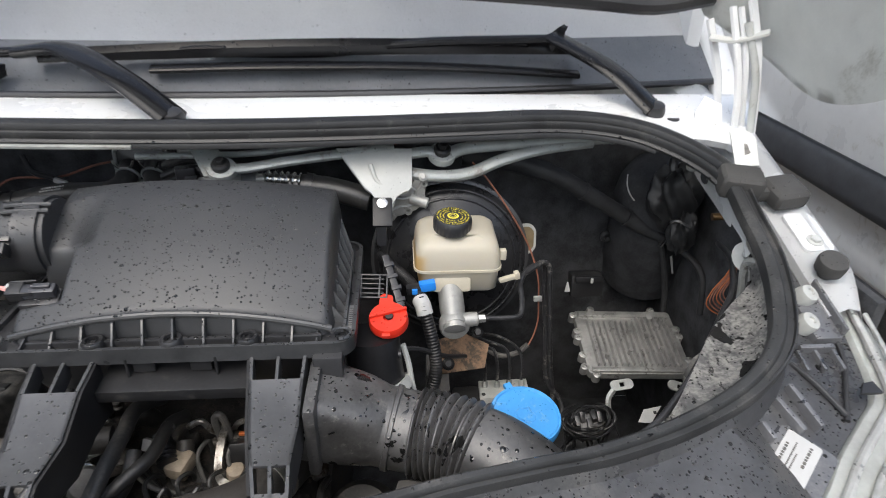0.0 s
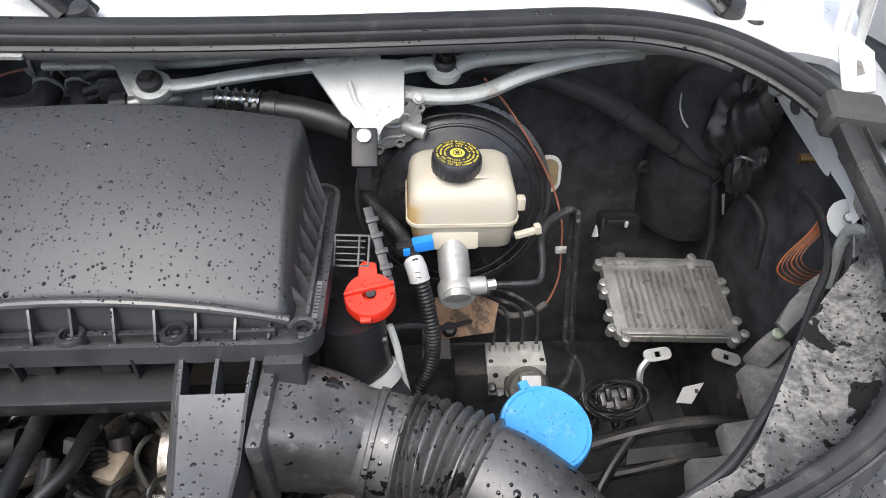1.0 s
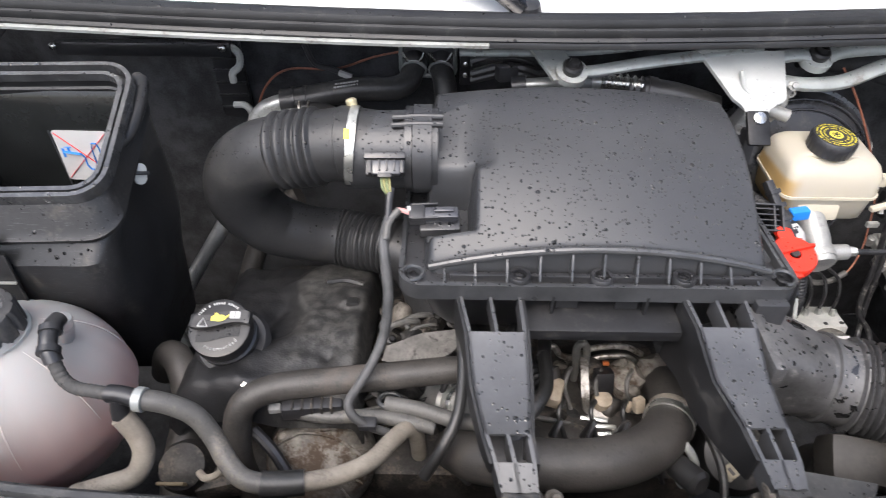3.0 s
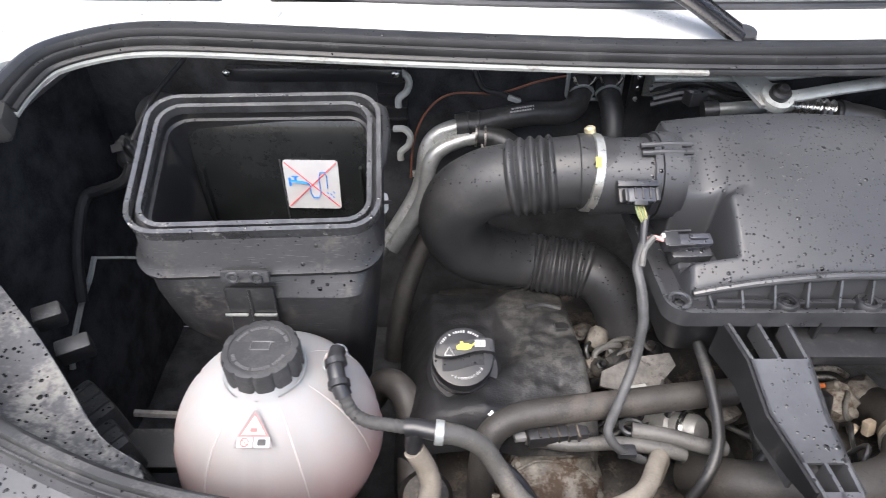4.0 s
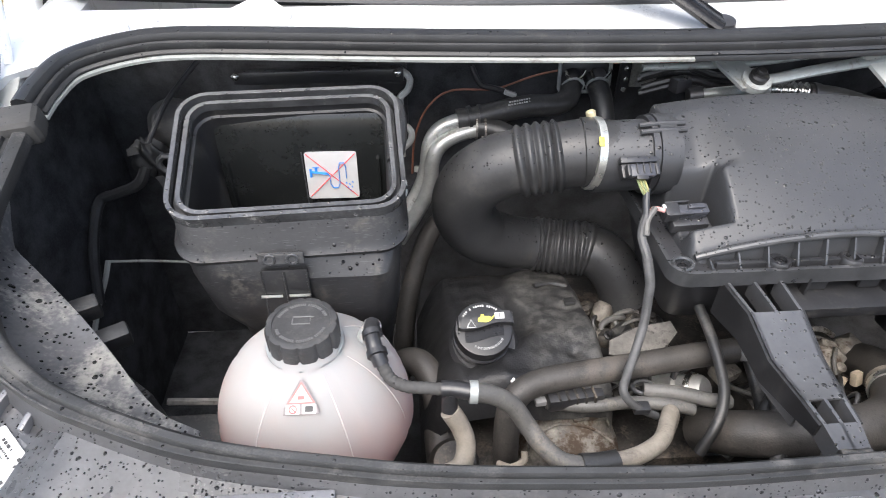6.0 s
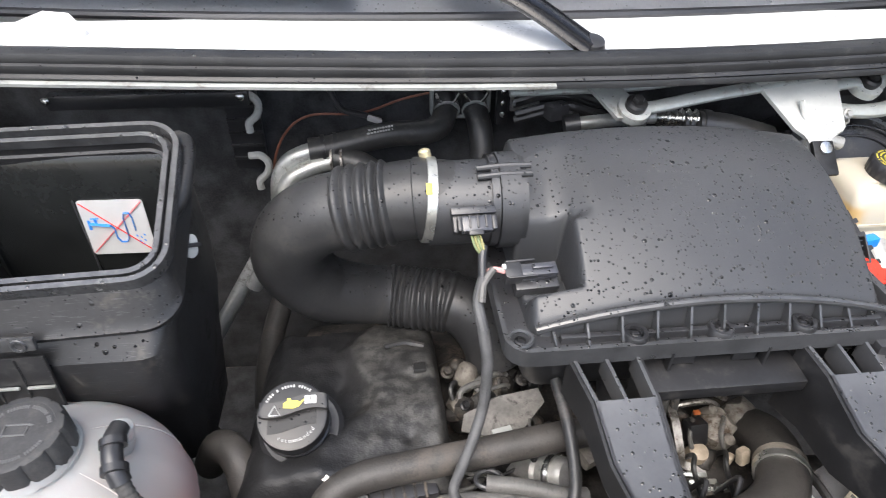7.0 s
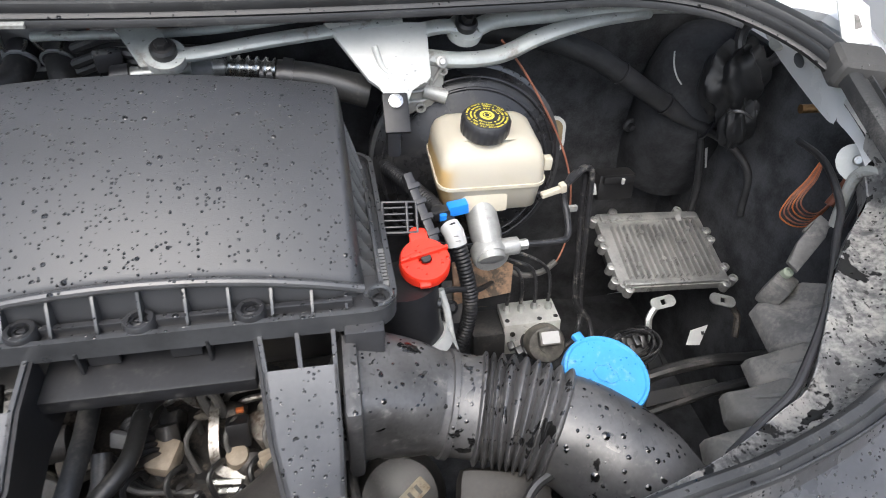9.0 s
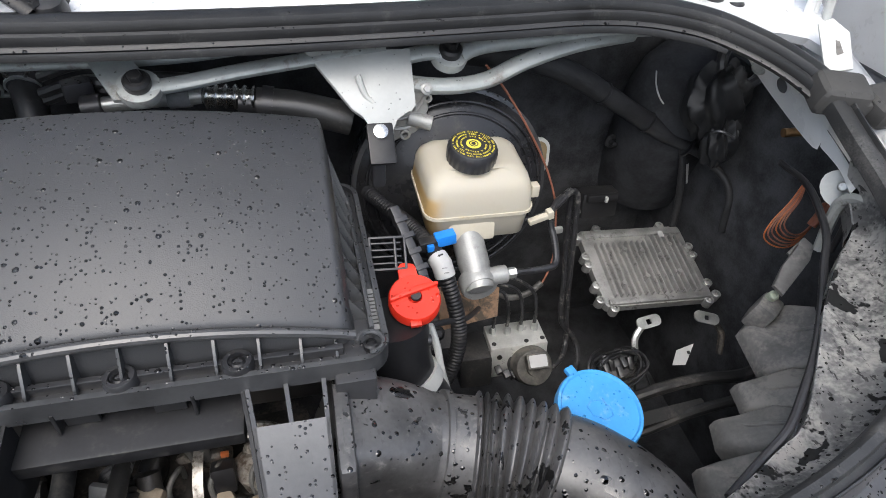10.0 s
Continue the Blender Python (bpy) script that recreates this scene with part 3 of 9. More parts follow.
# the van itself
van = thing("van", (CX, 1.0, 0.0), "white van with open bonnet and wet paint", "van")


def cowl():
    """White panel between bonnet seal and windscreen, with its rounded front lip."""
    b = bmesh.new()
    path = even(spline(on_bonnet([(-1.30, 0.80), (-1.275, 0.86), *SEATED[3:14], (0.47, 0.855), (0.50, 0.80)], 0.012), 4), 0.03)
    loops = []
    for i, q in enumerate(path):
        s = min(i, len(path) - 1 - i)
        back = 1.03
        row = []
        for k in range(9):
            t = k / 8
            y = q.y + (back - q.y) * t
            z = q.z + (1.468 - q.z) * t + 0.004 * math.sin(math.pi * t)
            row.append(V(q.x + (q.x - CX) * 0.10 * t, y, z))
        loops.append([row[0] + V(0, 0.006, -0.010)] + row)
    rings(b, loops, closed=False)
    return b


part("cowl_panel", cowl(), PAINT, van, "white painted panel below the windscreen, wet")
# two pressed rounds and a bolt on the cowl
for x, y, r in ((-1.17, 0.945, 0.018), (-1.10, 0.955, 0.022)):
    part("pressing", lathe([(r, -0.004), (r, 0.004), (r * 0.92, 0.0045), (r * 0.3, 0.005)], pose(x, y, 1.467), 24), PAINT, van)
part("plug", lathe([(0.0105, -0.003), (0.0105, 0.003), (0.009, 0.005), (0.004, 0.005), (0.0035, 0.003), (0.001, 0.003)], pose(0.418, 0.925, 1.452, -14), 20), DRYBLACK, van, "round black plug")


def lip(pairs, off, drop, w, h):
    """Body flange just inside the seal."""
    path = even(spline(on_bonnet(pairs, drop), 5), 0.015)
    return sweep(path, [(off, 0), (off + w, 0), (off + w, -h), (off, -h)], TILTED)


# flange in the darker primer: the shade below the seal is coloured in
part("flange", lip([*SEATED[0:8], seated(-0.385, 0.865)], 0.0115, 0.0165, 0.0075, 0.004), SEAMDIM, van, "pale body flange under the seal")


def ruled(top, bottom, thick=0.003):
    """A bent sheet between two edges."""
    a, c = spline(top, 5), spline(bottom, 5)
    b = bmesh.new()
    rings(b, [[p, p.lerp(q, 0.5) + V(0.002, 0, 0), q] for p, q in zip(a, c)], closed=False)
    bmesh.ops.solidify(b, geom=list(b.faces), thickness=thick)
    return b


def fender(side):
    """Outer wing: ledge beside the seal, rounded shoulder and flank. side: -1 west, 1 east."""
    b = bmesh.new()
    loops = []
    for i in range(31):
        t = i / 30
        y = 0.565 + 0.915 * t
        z = bonnet(y) - 0.035 if y < 0.92 else bonnet(0.92) - 0.035 + 0.12 * (y - 0.92)
        inn = 0.866 + 0.02 * t
        edge = 0.935 - 0.055 * max(0, 0.62 - y) / 0.12 + 0.012 * t
        prof = [(inn, z - 0.03), (inn + 0.004, z), (edge - 0.02, z + 0.010), (edge - 0.004, z + 0.006), (edge + 0.004, z - 0.01), (edge + 0.004, z - 0.12), (edge, z - 0.3), (edge - 0.01, 0.62), (edge - 0.03, 0.45)]
        loops.append([V(CX + side * a, y, c) for a, c in prof])
    rings(b, loops, closed=False)
    solid = bmesh.ops.solidify(b, geom=list(b.faces), thickness=0.003)
    return b


for side in (-1, 1):
    part("front_wing", fender(side), PAINT, van, "white painted front wing, wet", smooth=50)

    edge = spline([V(CX + side * d, y, bonnet(y) - 0.046) for d, y in ((0.893, 0.60), (0.886, 0.545), (0.872, 0.482), (0.843, 0.453), (0.815, 0.43), (0.79, 0.408), (0.761, 0.379), (0.70, 0.335), (0.63, 0.30))], 5)

    def lamp():
        """Clear cover: an upright inner edge, a rounded shoulder, then the front face."""
        loops = []
        for q, (t, sd, u) in zip(edge, frames_along(edge, V(0, 0, 1))):
            out = V(sd.x, sd.y, 0).normalized() * (1 if sd.x * side > 0 else -1)
            loops.append([q + V(0, 0, -0.05), q + V(0, 0, -0.004), q + out * 0.004, q + out * 0.03 + V(0, 0, -0.006), q + out * 0.055 + V(0, 0, -0.028), q + out * 0.075 + V(0, 0, -0.09), q + out * 0.085 + V(0, 0, -0.25)])
        b = bmesh.new()
        rings(b, loops, closed=False)
        bmesh.ops.solidify(b, geom=list(b.faces), thickness=0.003)
        return b
    lp = part("headlamp", lamp(), LAMPGLASS, van, "clear headlamp edge with silvery rim", smooth=50)
    subpart("lamp_rim", tube([q + V(side * 0.014, -0.012, 0.0005) for q in edge], 0.0045, 8), LAMPRIM, lp, "silvery inner rim")
    subpart("lamp_rim", tube([q + V(side * 0.030, -0.024, -0.006) for q in edge], 0.003, 8), LAMPRIM, lp)

# windscreen: dark printed edge below, glass above; both coloured paler for the sky's reflection
WS = V(0, 0.72, 0.69).normalized()


def pane(s0, s1, half0, half1, lift):
    b = bmesh.new()
    n = 24
    loops = []
    for j in range(7):
        s = s0 + (s1 - s0) * j / 6
        half = half0 + (half1 - half0) * j / 6
        loops.append([V(CX + half * (2 * i / n - 1), 1.02, 1.472) + WS * s + V(0, 0.10 * (2 * i / n - 1) ** 2, 0) + WS.cross(V(1, 0, 0)) * -lift for i in range(n + 1)])
    rings(b, loops, closed=False)
    bmesh.ops.solidify(b, geom=list(b.faces), thickness=0.005)
    return b


ws = part("windscreen", pane(0.0, 0.10, 0.965, 0.95, 0), FRIT, van, "wet windscreen edge, dark print greyed by painted sky sheen")
subpart("pane", pane(0.10, 1.05, 0.95, 0.82, 0), PALEGLASS, ws, "wet windscreen glass, sky reflection in its pale colour")
part("windscreen_trim", tube(even(spline([V(CX + 0.96 * (2 * i / 12 - 1), 1.014 + 0.10 * (2 * i / 12 - 1) ** 2, 1.471) for i in range(13)], 3), 0.05), 0.006, 8), DRYBLACK, van)
for side in (-1, 1):
    p = [V(CX + side * 0.985, 1.10, 1.40), V(CX + side * 0.98, 1.18, 1.52), V(CX + side * 0.84, 1.83, 2.17)]
    part("windscreen_pillar", tube(spline(p, 5), 0.028, 14, squash=0.8), PAINT, van)
b = box((1.72, 1.0, 0.02), pose(CX, 2.31, 2.19), 0.008)
part("roof", b, PAINT, van)
for side in (-1, 1):
    part("cab_side", box((0.03, 1.62, 1.72), pose(CX + side * 0.935, 1.98, 1.32), 0.01), PAINT, van)


def fascia():
    """Plain bumper face below the lamps."""
    b = bmesh.new()
    loops = []
    for i in range(25):
        u = 2 * i / 24 - 1
        x = CX + 0.93 * u
        y = 0.17 + 0.30 * u ** 4
        loops.append([V(x, y + 0.10, 0.28), V(x, y + 0.02, 0.32), V(x, y, 0.55), V(x, y + 0.01, 0.8), V(x, y + 0.06, 1.08), V(x, y + 0.12, 1.18)])
    rings(b, loops, closed=False)
    bmesh.ops.solidify(b, geom=list(b.faces), thickness=0.004)
    return b


part("bumper", fascia(), MOULD, van, "plain grey front bumper", smooth=60)
for side in (-1, 1):
    m = axis_pose((CX + side * 0.80, 0.82, 0.335), (side, 0, 0), (0, 1, 0))
    tyre = part("wheel", lathe([(0.2, -0.11), (0.32, -0.11), (0.335, -0.05), (0.335, 0.05), (0.32, 0.11), (0.2, 0.11), (0.18, 0.05), (0.03, 0.05)], m, 40), TYRE, van, "dark tyre")
    subpart("rim", lathe([(0.2, 0.06), (0.2, 0.09), (0.16, 0.08), (0.05, 0.065), (0.01, 0.065)], m, 32), ZINC, tyre)
part("cab_back", box((1.9, 0.03, 1.9), pose(CX, 2.78, 1.25), 0.01), PAINT, van)


def bonnet_edge(d):
    """Height of the open bonnet's hinged edge, d from the van's middle: a shallow bow that lifts at the corner."""
    return 1.648 - 0.105 * d * d / 1.9 + (0.55 * (d - 0.74) ** 2 if d > 0.74 else 0) * 3.0


def bonnet_panel(v0, v1, half, lift):
    """Open bonnet, leaning forward over the bay from its hinges; lift: towards its inner side."""
    b = bmesh.new()
    along, inner = V(0, -0.12, 0.993), V(0, -0.993, -0.12)
    nx, ny = 36, 12
    loops = []
    for j in range(ny + 1):
        v = v0 + (v1 - v0) * j / ny
        row = []
        for i in range(nx + 1):
            u = 2 * i / nx - 1
            x = CX + half * u * (1 - 0.10 * v)
            row.append(V(x, 1.0, bonnet_edge(abs(x - CX)) + 0.008) + along * (0.92 * v) + inner * (lift + 0.035 * u * u - 0.03 * math.sin(math.pi * v)))
        loops.append(row)
    rings(b, loops, closed=False)
    bmesh.ops.solidify(b, geom=list(b.faces), thickness=0.012)
    return b


hood = part("bonnet", bonnet_panel(0, 1, 0.93, 0), BONNETPAINT, van, "open bonnet, white painted inner side", smooth=50)
subpart("bonnet_pad", bonnet_panel(0.74, 0.95, 0.74, 0.02), FELT, hood, "dark insulation pad inside the bonnet", smooth=50)
p = [V(CX + 0.86 * (i / 10 - 1), 0.985, bonnet_edge(0.86 * abs(i / 10 - 1))) for i in range(21)]
subpart("trim_strip", tube(spline(p, 3), 0.016, 10), DRYBLACK, hood, "black strip along the bonnet edge")
for side in (-1, 1):
    low = spline([V(0.86, 1.0, 1.60), V(0.90, 0.96, 1.572), V(0.937, 0.92, 1.545), V(0.95, 0.83, 1.517), V(0.952, 0.75, 1.524), V(0.955, 0.66, 1.565), V(0.955, 0.58, 1.64), V(0.93, 0.50, 1.80), V(0.90, 0.50, 1.95)], 5)
    b = bmesh.new()
    rings(b, [[V(CX + side * q.x, q.y, q.z + (0.11 if side < 0 else 0)), V(CX + side * (q.x - 0.01), q.y + 0.01, q.z + (0.13 if side < 0 else 0.02)), V(CX + side * (q.x - 0.03), q.y * 0.75 + 0.24, q.z * 0.7 + 0.56), V(CX + side * 0.86, q.y * 0.5 + 0.47, q.z * 0.5 + 0.98)] for q in low], closed=False)
    bmesh.ops.solidify(b, geom=list(b.faces), thickness=0.004)
    subpart("bonnet_corner", b, INNERPAINT, hood, "pale inner face of the bonnet corner", smooth=60)

# bonnet hinge, east: slim arms, a foot, a link, a tube and a slotted bracket
for path, w in (([(0.542, 0.895, 1.405), (0.538, 0.90, 1.44), (0.531, 0.90, 1.49), (0.519, 0.905, 1.56), (0.506, 0.93, 1.63)], 0.013), ([(0.526, 0.90, 1.405), (0.522, 0.905, 1.45), (0.515, 0.905, 1.49), (0.506, 0.91, 1.55), (0.494, 0.935, 1.62)], 0.009),
                ([(0.512, 0.895, 1.41), (0.508, 0.90, 1.45), (0.503, 0.90, 1.49), (0.494, 0.91, 1.548), (0.484, 0.94, 1.62)], 0.011), ([(0.494, 0.94, 1.475), (0.488, 0.945, 1.515), (0.476, 0.95, 1.555), (0.460, 0.955, 1.60)], 0.012)):
    arm = sweep(spline([V(*q) for q in path], 5), [(-w / 2, -0.002), (-w / 2 + 0.002, 0.001), (w / 2 - 0.002, 0.001), (w / 2, -0.002), (w / 2, -0.004), (-w / 2, -0.004)], V(0, -1, 0.1))
    part("bonnet_hinge", arm, PAINT, van, "white painted bonnet hinge arm")
part("hinge_foot", slab([(-0.022, -0.03), (0.018, -0.03), (0.020, 0.02), (-0.004, 0.036), (-0.02, 0.012)], 0.006, axis_pose((0.476, 0.925, 1.455), (-0.35, -0.8, 0.5), (1, 0, 0)), bevel=0.002), PAINT, van)
part("hinge_link", sweep(spline([V(0.46, 0.945, 1.575), V(0.49, 0.925, 1.575), V(0.525, 0.90, 1.59)], 5), [(-0.008, -0.002), (0.008, -0.002), (0.008, 0.002), (-0.008, 0.002)], V(0, -0.3, 1)), INNERPAINT, van)
part("washer_pipe", hose([V(0.548, 0.89, 1.36), V(0.535, 0.892, 1.42), V(0.527, 0.893, 1.46), V(0.519, 0.90, 1.53), V(0.50, 0.92, 1.60)], 0.0055), SEAM, van, "thin tube beside the hinge")
bm_ = axis_pose((0.478, 0.815, 1.442), (-0.25, -0.65, 0.72), (1, 0, 0)) @ Matrix.Scale(0.78, 4)
part("bracket_hole", slab([(-0.004, -0.012), (0.006, -0.010), (0.004, 0.008), (-0.001, 0.011)], 0.001, bm_ @ pose(0.004, 0.0, 0.0032)), SEAMDARK, van, "dark slot")
# greyer than the hinge arms: the bracket's shade is put into its paint
part("bracket", slab([(-0.02, -0.035), (0.02, -0.035), (0.026, 0.02), (0.006, 0.045), (-0.016, 0.04)], 0.003, bm_, bevel=0.001), INNERPAINT, van)
# bonnet hinge, west: a bent sheet, a rod, a foot plate and the grey tube before them
part("bonnet_hinge", ruled([V(-1.337, 0.945, 1.57), V(-1.333, 0.93, 1.515), V(-1.332, 0.91, 1.478), V(-1.311, 0.87, 1.456), V(-1.308, 0.82, 1.417), V(-1.302, 0.80, 1.402)], [V(-1.318, 0.945, 1.57), V(-1.313, 0.93, 1.515), V(-1.303, 0.908, 1.478), V(-1.292, 0.872, 1.452), V(-1.288, 0.825, 1.416), V(-1.286, 0.80, 1.400)]), PAINT, van, "white painted bonnet hinge arm")
part("bonnet_hinge", hose([V(-1.309, 0.94, 1.56), V(-1.301, 0.93, 1.508), V(-1.296, 0.91, 1.478), V(-1.288, 0.88, 1.444)], 0.006, 10), PAINT, van)
part("hinge_foot", ruled([V(-1.295, 0.872, 1.443), V(-1.293, 0.835, 1.418), V(-1.291, 0.80, 1.399)], [V(-1.270, 0.872, 1.441), V(-1.272, 0.835, 1.416), V(-1.276, 0.80, 1.397)], 0.006), INNERPAINT, van)
part("washer_pipe", hose([V(-1.326, 0.94, 1.59), V(-1.316, 0.92, 1.532), V(-1.305, 0.90, 1.496), V(-1.291, 0.87, 1.467), V(-1.289, 0.84, 1.438), V(-1.288, 0.80, 1.410)], 0.005), GREYHOSE, van, "thin grey tube beside the hinge")


# ---- bonnet seal and what lies round it ----
seal = thing("bonnet_seal", (CX, 0.6, bonnet(0.6)), "black rubber bonnet seal round the engine bay, wet", "seal")
BULB = [(-0.021, -0.014), (-0.021, -0.003), (-0.017, 0.005), (-0.008, 0.009), (0.002, 0.0075), (0.0065, 0.003), (0.008, -0.002), (0.0105, -0.002), (0.0125, 0.0005), (0.017, -0.0005), (0.0195, -0.004),
        (0.0203, -0.010), (0.023, -0.0105), (0.0265, -0.013), (0.024, -0.018), (-0.010, -0.021)]
FLAT = [(-0.0145, -0.014), (-0.0150, -0.002), (-0.0138, 0.0015), (-0.0118, 0.0015), (-0.0108, -0.003), (-0.0035, -0.003), (-0.0022, 0.0012), (0.0002, 0.0032), (0.0085, 0.0030), (0.0128, 0.0002), (0.0142, -0.005), (0.0142, -0.014)]
part("rear_strip", sweep(even(spline(on_bonnet(SEATED), 6), 0.008), [(a * (0.95 if a < 0 else 0.72), c * 0.9) for a, c in BULB], TILTED), RUBBER, seal, smooth=40)
fpath = even(spline(on_bonnet(FRONT), 6), 0.008)
strip = [[q + s * (a * (0.56 + 0.44 * abs(t.y))) + u * c for a, c in FLAT] for q, (t, s, u) in zip(fpath, frames_along(fpath, V(0, -0.15, 0.99)))]
part("front_strip", rings(bmesh.new(), strip), DUSTYRUBBER, seal, "rubber strip dulled by dust, narrow along the front", smooth=40)
inner = [(-0.385, 0.8655), REAR[8], (-0.2, 0.8655), *REAR[9:14], (0.372, 0.853)]
part("inner_lip", sweep(even(spline(on_bonnet([seated(x, y) for x, y in inner], 0.020), 6), 0.01), [(0.009, 0.004), (0.0125, 0.005), (0.015, 0.002), (0.016, -0.002), (0.0135, -0.003), (0.009, -0.003)], TILTED), RUBBER, seal, "thin lower lip of the seal", smooth=40)
# rubber end blocks where the strips meet
for side, x in ((-1, -1.245), (1, 0.462)):
    blk = thing("seal_end_block", (x, 0.755, bonnet(0.755) - 0.03), "dark grey foam rubber block at the seal joint", "rubber block", "seal end blocks")
    m = axis_pose((x - side * 0.012, 0.758, bonnet(0.758) - 0.006), TILTED, (1, 0, 0))
    part("block", box((0.058, 0.042, 0.036), m @ pose(0, 0, 0, 0, 0, -side * 12), 0.011, segs=3), GREYRUBBER, blk)
    m = axis_pose((x + side * 0.045, 0.745, bonnet(0.745) - 0.012), TILTED, (1, 0, 0))
    part("ear", box((0.052, 0.05, 0.03), m @ pose(0, 0, 0, 0, 0, side * 10), 0.012, segs=3), GREYRUBBER, blk)
    part("bridge", box((0.05, 0.03, 0.02), axis_pose((x + side * 0.02, 0.752, bonnet(0.752) - 0.014), TILTED, (1, 0, 0)), 0.006), GREYRUBBER, blk)
    # white captive mounting below it
    part("mount", slab(rrect(0.04, 0.07, 0.008), 0.004, axis_pose((x + side * 0.055, 0.69, bonnet(0.69) - 0.03), TILTED, (1, 0, 0)), bevel=0.001), PAINT, blk, "white painted mounting tab")
    part("mount_bolt", hexbolt(0.007, 0.006, axis_pose((x + side * 0.055, 0.672, bonnet(0.672) - 0.026), TILTED)), SEAM, blk)


def outward(pairs, off):
    """Offset a chain of points to its outer side."""
    out = []
    for i, (x, y) in enumerate(pairs):
        a, c = pairs[max(0, i - 1)], pairs[min(len(pairs) - 1, i + 1)]
        d = V(c[0] - a[0], c[1] - a[1], 0).normalized()
        out.append((x - d.y * off, y + d.x * off))
    return out


dense = [(q.x, q.y) for q in even(spline([V(x, y, 0) for x, y in FRONT], 5), 0.02)]
front_chain = [p for p in dense if p[1] < 0.72]
panel = thing("front_panel", (CX, 0.33, 1.2), "dark grey plastic front panel before the seal, wet with drops", "panel")


def middle(x):
    """1 along the raised middle of the panel, 0 at its lower corners beside the lamps."""
    k = max(0.0, min(1.0, (0.715 - abs(x - CX)) / 0.03))
    return k * k * (3 - 2 * k)


def front_cover():
    b = bmesh.new()
    loops = []
    cols = [outward(front_chain, off) for off in (0.006, 0.009, 0.013, 0.065, 0.115, 0.13, 0.16)]
    low, high = (0.010, 0.028, 0.044, 0.049, 0.055, 0.08, 0.14), (0.006, 0.011, 0.018, 0.021, 0.030, 0.06, 0.13)
    for i, (x, y) in enumerate(front_chain):
        k = middle(x)
        loops.append([V(c[i][0], c[i][1], bonnet(c[i][1]) - (a + (d - a) * k)) for c, a, d in zip(cols, low, high)])
    rings(b, loops, closed=False)
    bmesh.ops.solidify(b, geom=list(b.faces), thickness=0.0025)
    return b


part("cover", front_cover(), PANEL, panel, smooth=30)
# raised ribs and a step on the panel
for side in (-1, 1):
    def at(x, y, drop):
        """A point given for the west side, mirrored for the east."""
        return V(x if side < 0 else 2 * CX - x, y, bonnet(y) - drop)
    # a ribbed pocket beside the seal
    for p, q in (((-1.170, 0.487), (-1.181, 0.440)), ((-1.149, 0.472), (-1.161, 0.437)), ((-1.122, 0.448), (-1.127, 0.430))):
        a, c = at(*p, 0.049), at(*q, 0.049)
        part("rib", box(((c - a).length, 0.006, 0.03), axis_pose((a + c) / 2, TILTED, c - a), 0.002), PANEL, panel)
    # solid black plates; the shade inside the pockets is their colour
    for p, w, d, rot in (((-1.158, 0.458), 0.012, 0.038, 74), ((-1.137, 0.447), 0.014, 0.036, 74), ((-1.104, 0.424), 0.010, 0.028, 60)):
        part("pocket", box((d, w, 0.004), axis_pose(at(*p, 0.0475), TILTED, (math.cos(radians(rot)) * -side, math.sin(radians(rot)), 0)), 0.001), DRYBLACK, panel, "pocket opening shown as a black plate")
    part("label_field", slab(rrect(0.10, 0.056, 0.006), 0.003, axis_pose(at(-1.132, 0.398, 0.0485), TILTED, (0.72 * -side, -0.66, -0.2)), bevel=0.001), PANEL, panel)
    edge_pts = [at(-1.118, 0.462, 0.040), at(-1.100, 0.435, 0.043), at(-1.092, 0.405, 0.046), at(-1.086, 0.372, 0.048)]
    part("step_edge", sweep(spline(edge_pts, 5), [(-0.004, -0.012), (-0.003, 0.004), (0.003, 0.004), (0.004, -0.012)], TILTED), PANEL, panel)
    part("raised_field", slab([(p.x - at(-1.05, 0.40, 0).x, p.y - 0.40) for p in (edge_pts[1], edge_pts[2], edge_pts[3], at(-1.01, 0.352, 0), at(-1.01, 0.388, 0))][::side], 0.005, axis_pose(at(-1.05, 0.40, 0.049), TILTED)), PANEL, panel)
    part("pocket", slab(rrect(0.016, 0.03, 0.004), 0.003, axis_pose(at(-1.108, 0.418, 0.0475), TILTED, (0.9, 0.4 * side, 0))), DRYBLACK, panel, "pocket opening shown as a black plate")
for x, y, w, d in ((-0.505, 0.298, 0.18, 0.062), (-0.248, 0.298, 0.158, 0.062), (-0.084, 0.302, 0.018, 0.062), (-0.70, 0.305, 0.14, 0.062), (-0.90, 0.329, 0.11, 0.056)):
    part("raised_field", box((w, d, 0.012), axis_pose((x, y, bonnet(y) - 0.019), TILTED), 0.003), PANEL, panel)
# black plate whose colour gives the shade of an opening
part("hole", slab([(-0.018, -0.02), (0.018, -0.02), (0.011, 0.012), (-0.011, 0.012)], 0.002, axis_pose((-0.254, 0.300, bonnet(0.300) - 0.0125), TILTED)), INK, panel, "opening shown as a black plate")
# plates of a darker material between the raised fields
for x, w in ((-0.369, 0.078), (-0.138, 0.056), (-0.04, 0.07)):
    part("dark_recess", slab(rrect(w, 0.055, 0.004), 0.0025, axis_pose((x, 0.300 + 0.02 * (x > -0.1), bonnet(0.300 + 0.02 * (x > -0.1)) - 0.0195), TILTED)), DUCT, panel, "recess plate in a darker tone, wet")
for k in range(3):
    part("recess_slot", box((0.046, 0.004, 0.004), axis_pose((-0.372, 0.318 - 0.011 * k, bonnet(0.318 - 0.011 * k) - 0.0165), TILTED), 0.001), LEGMAT, panel)


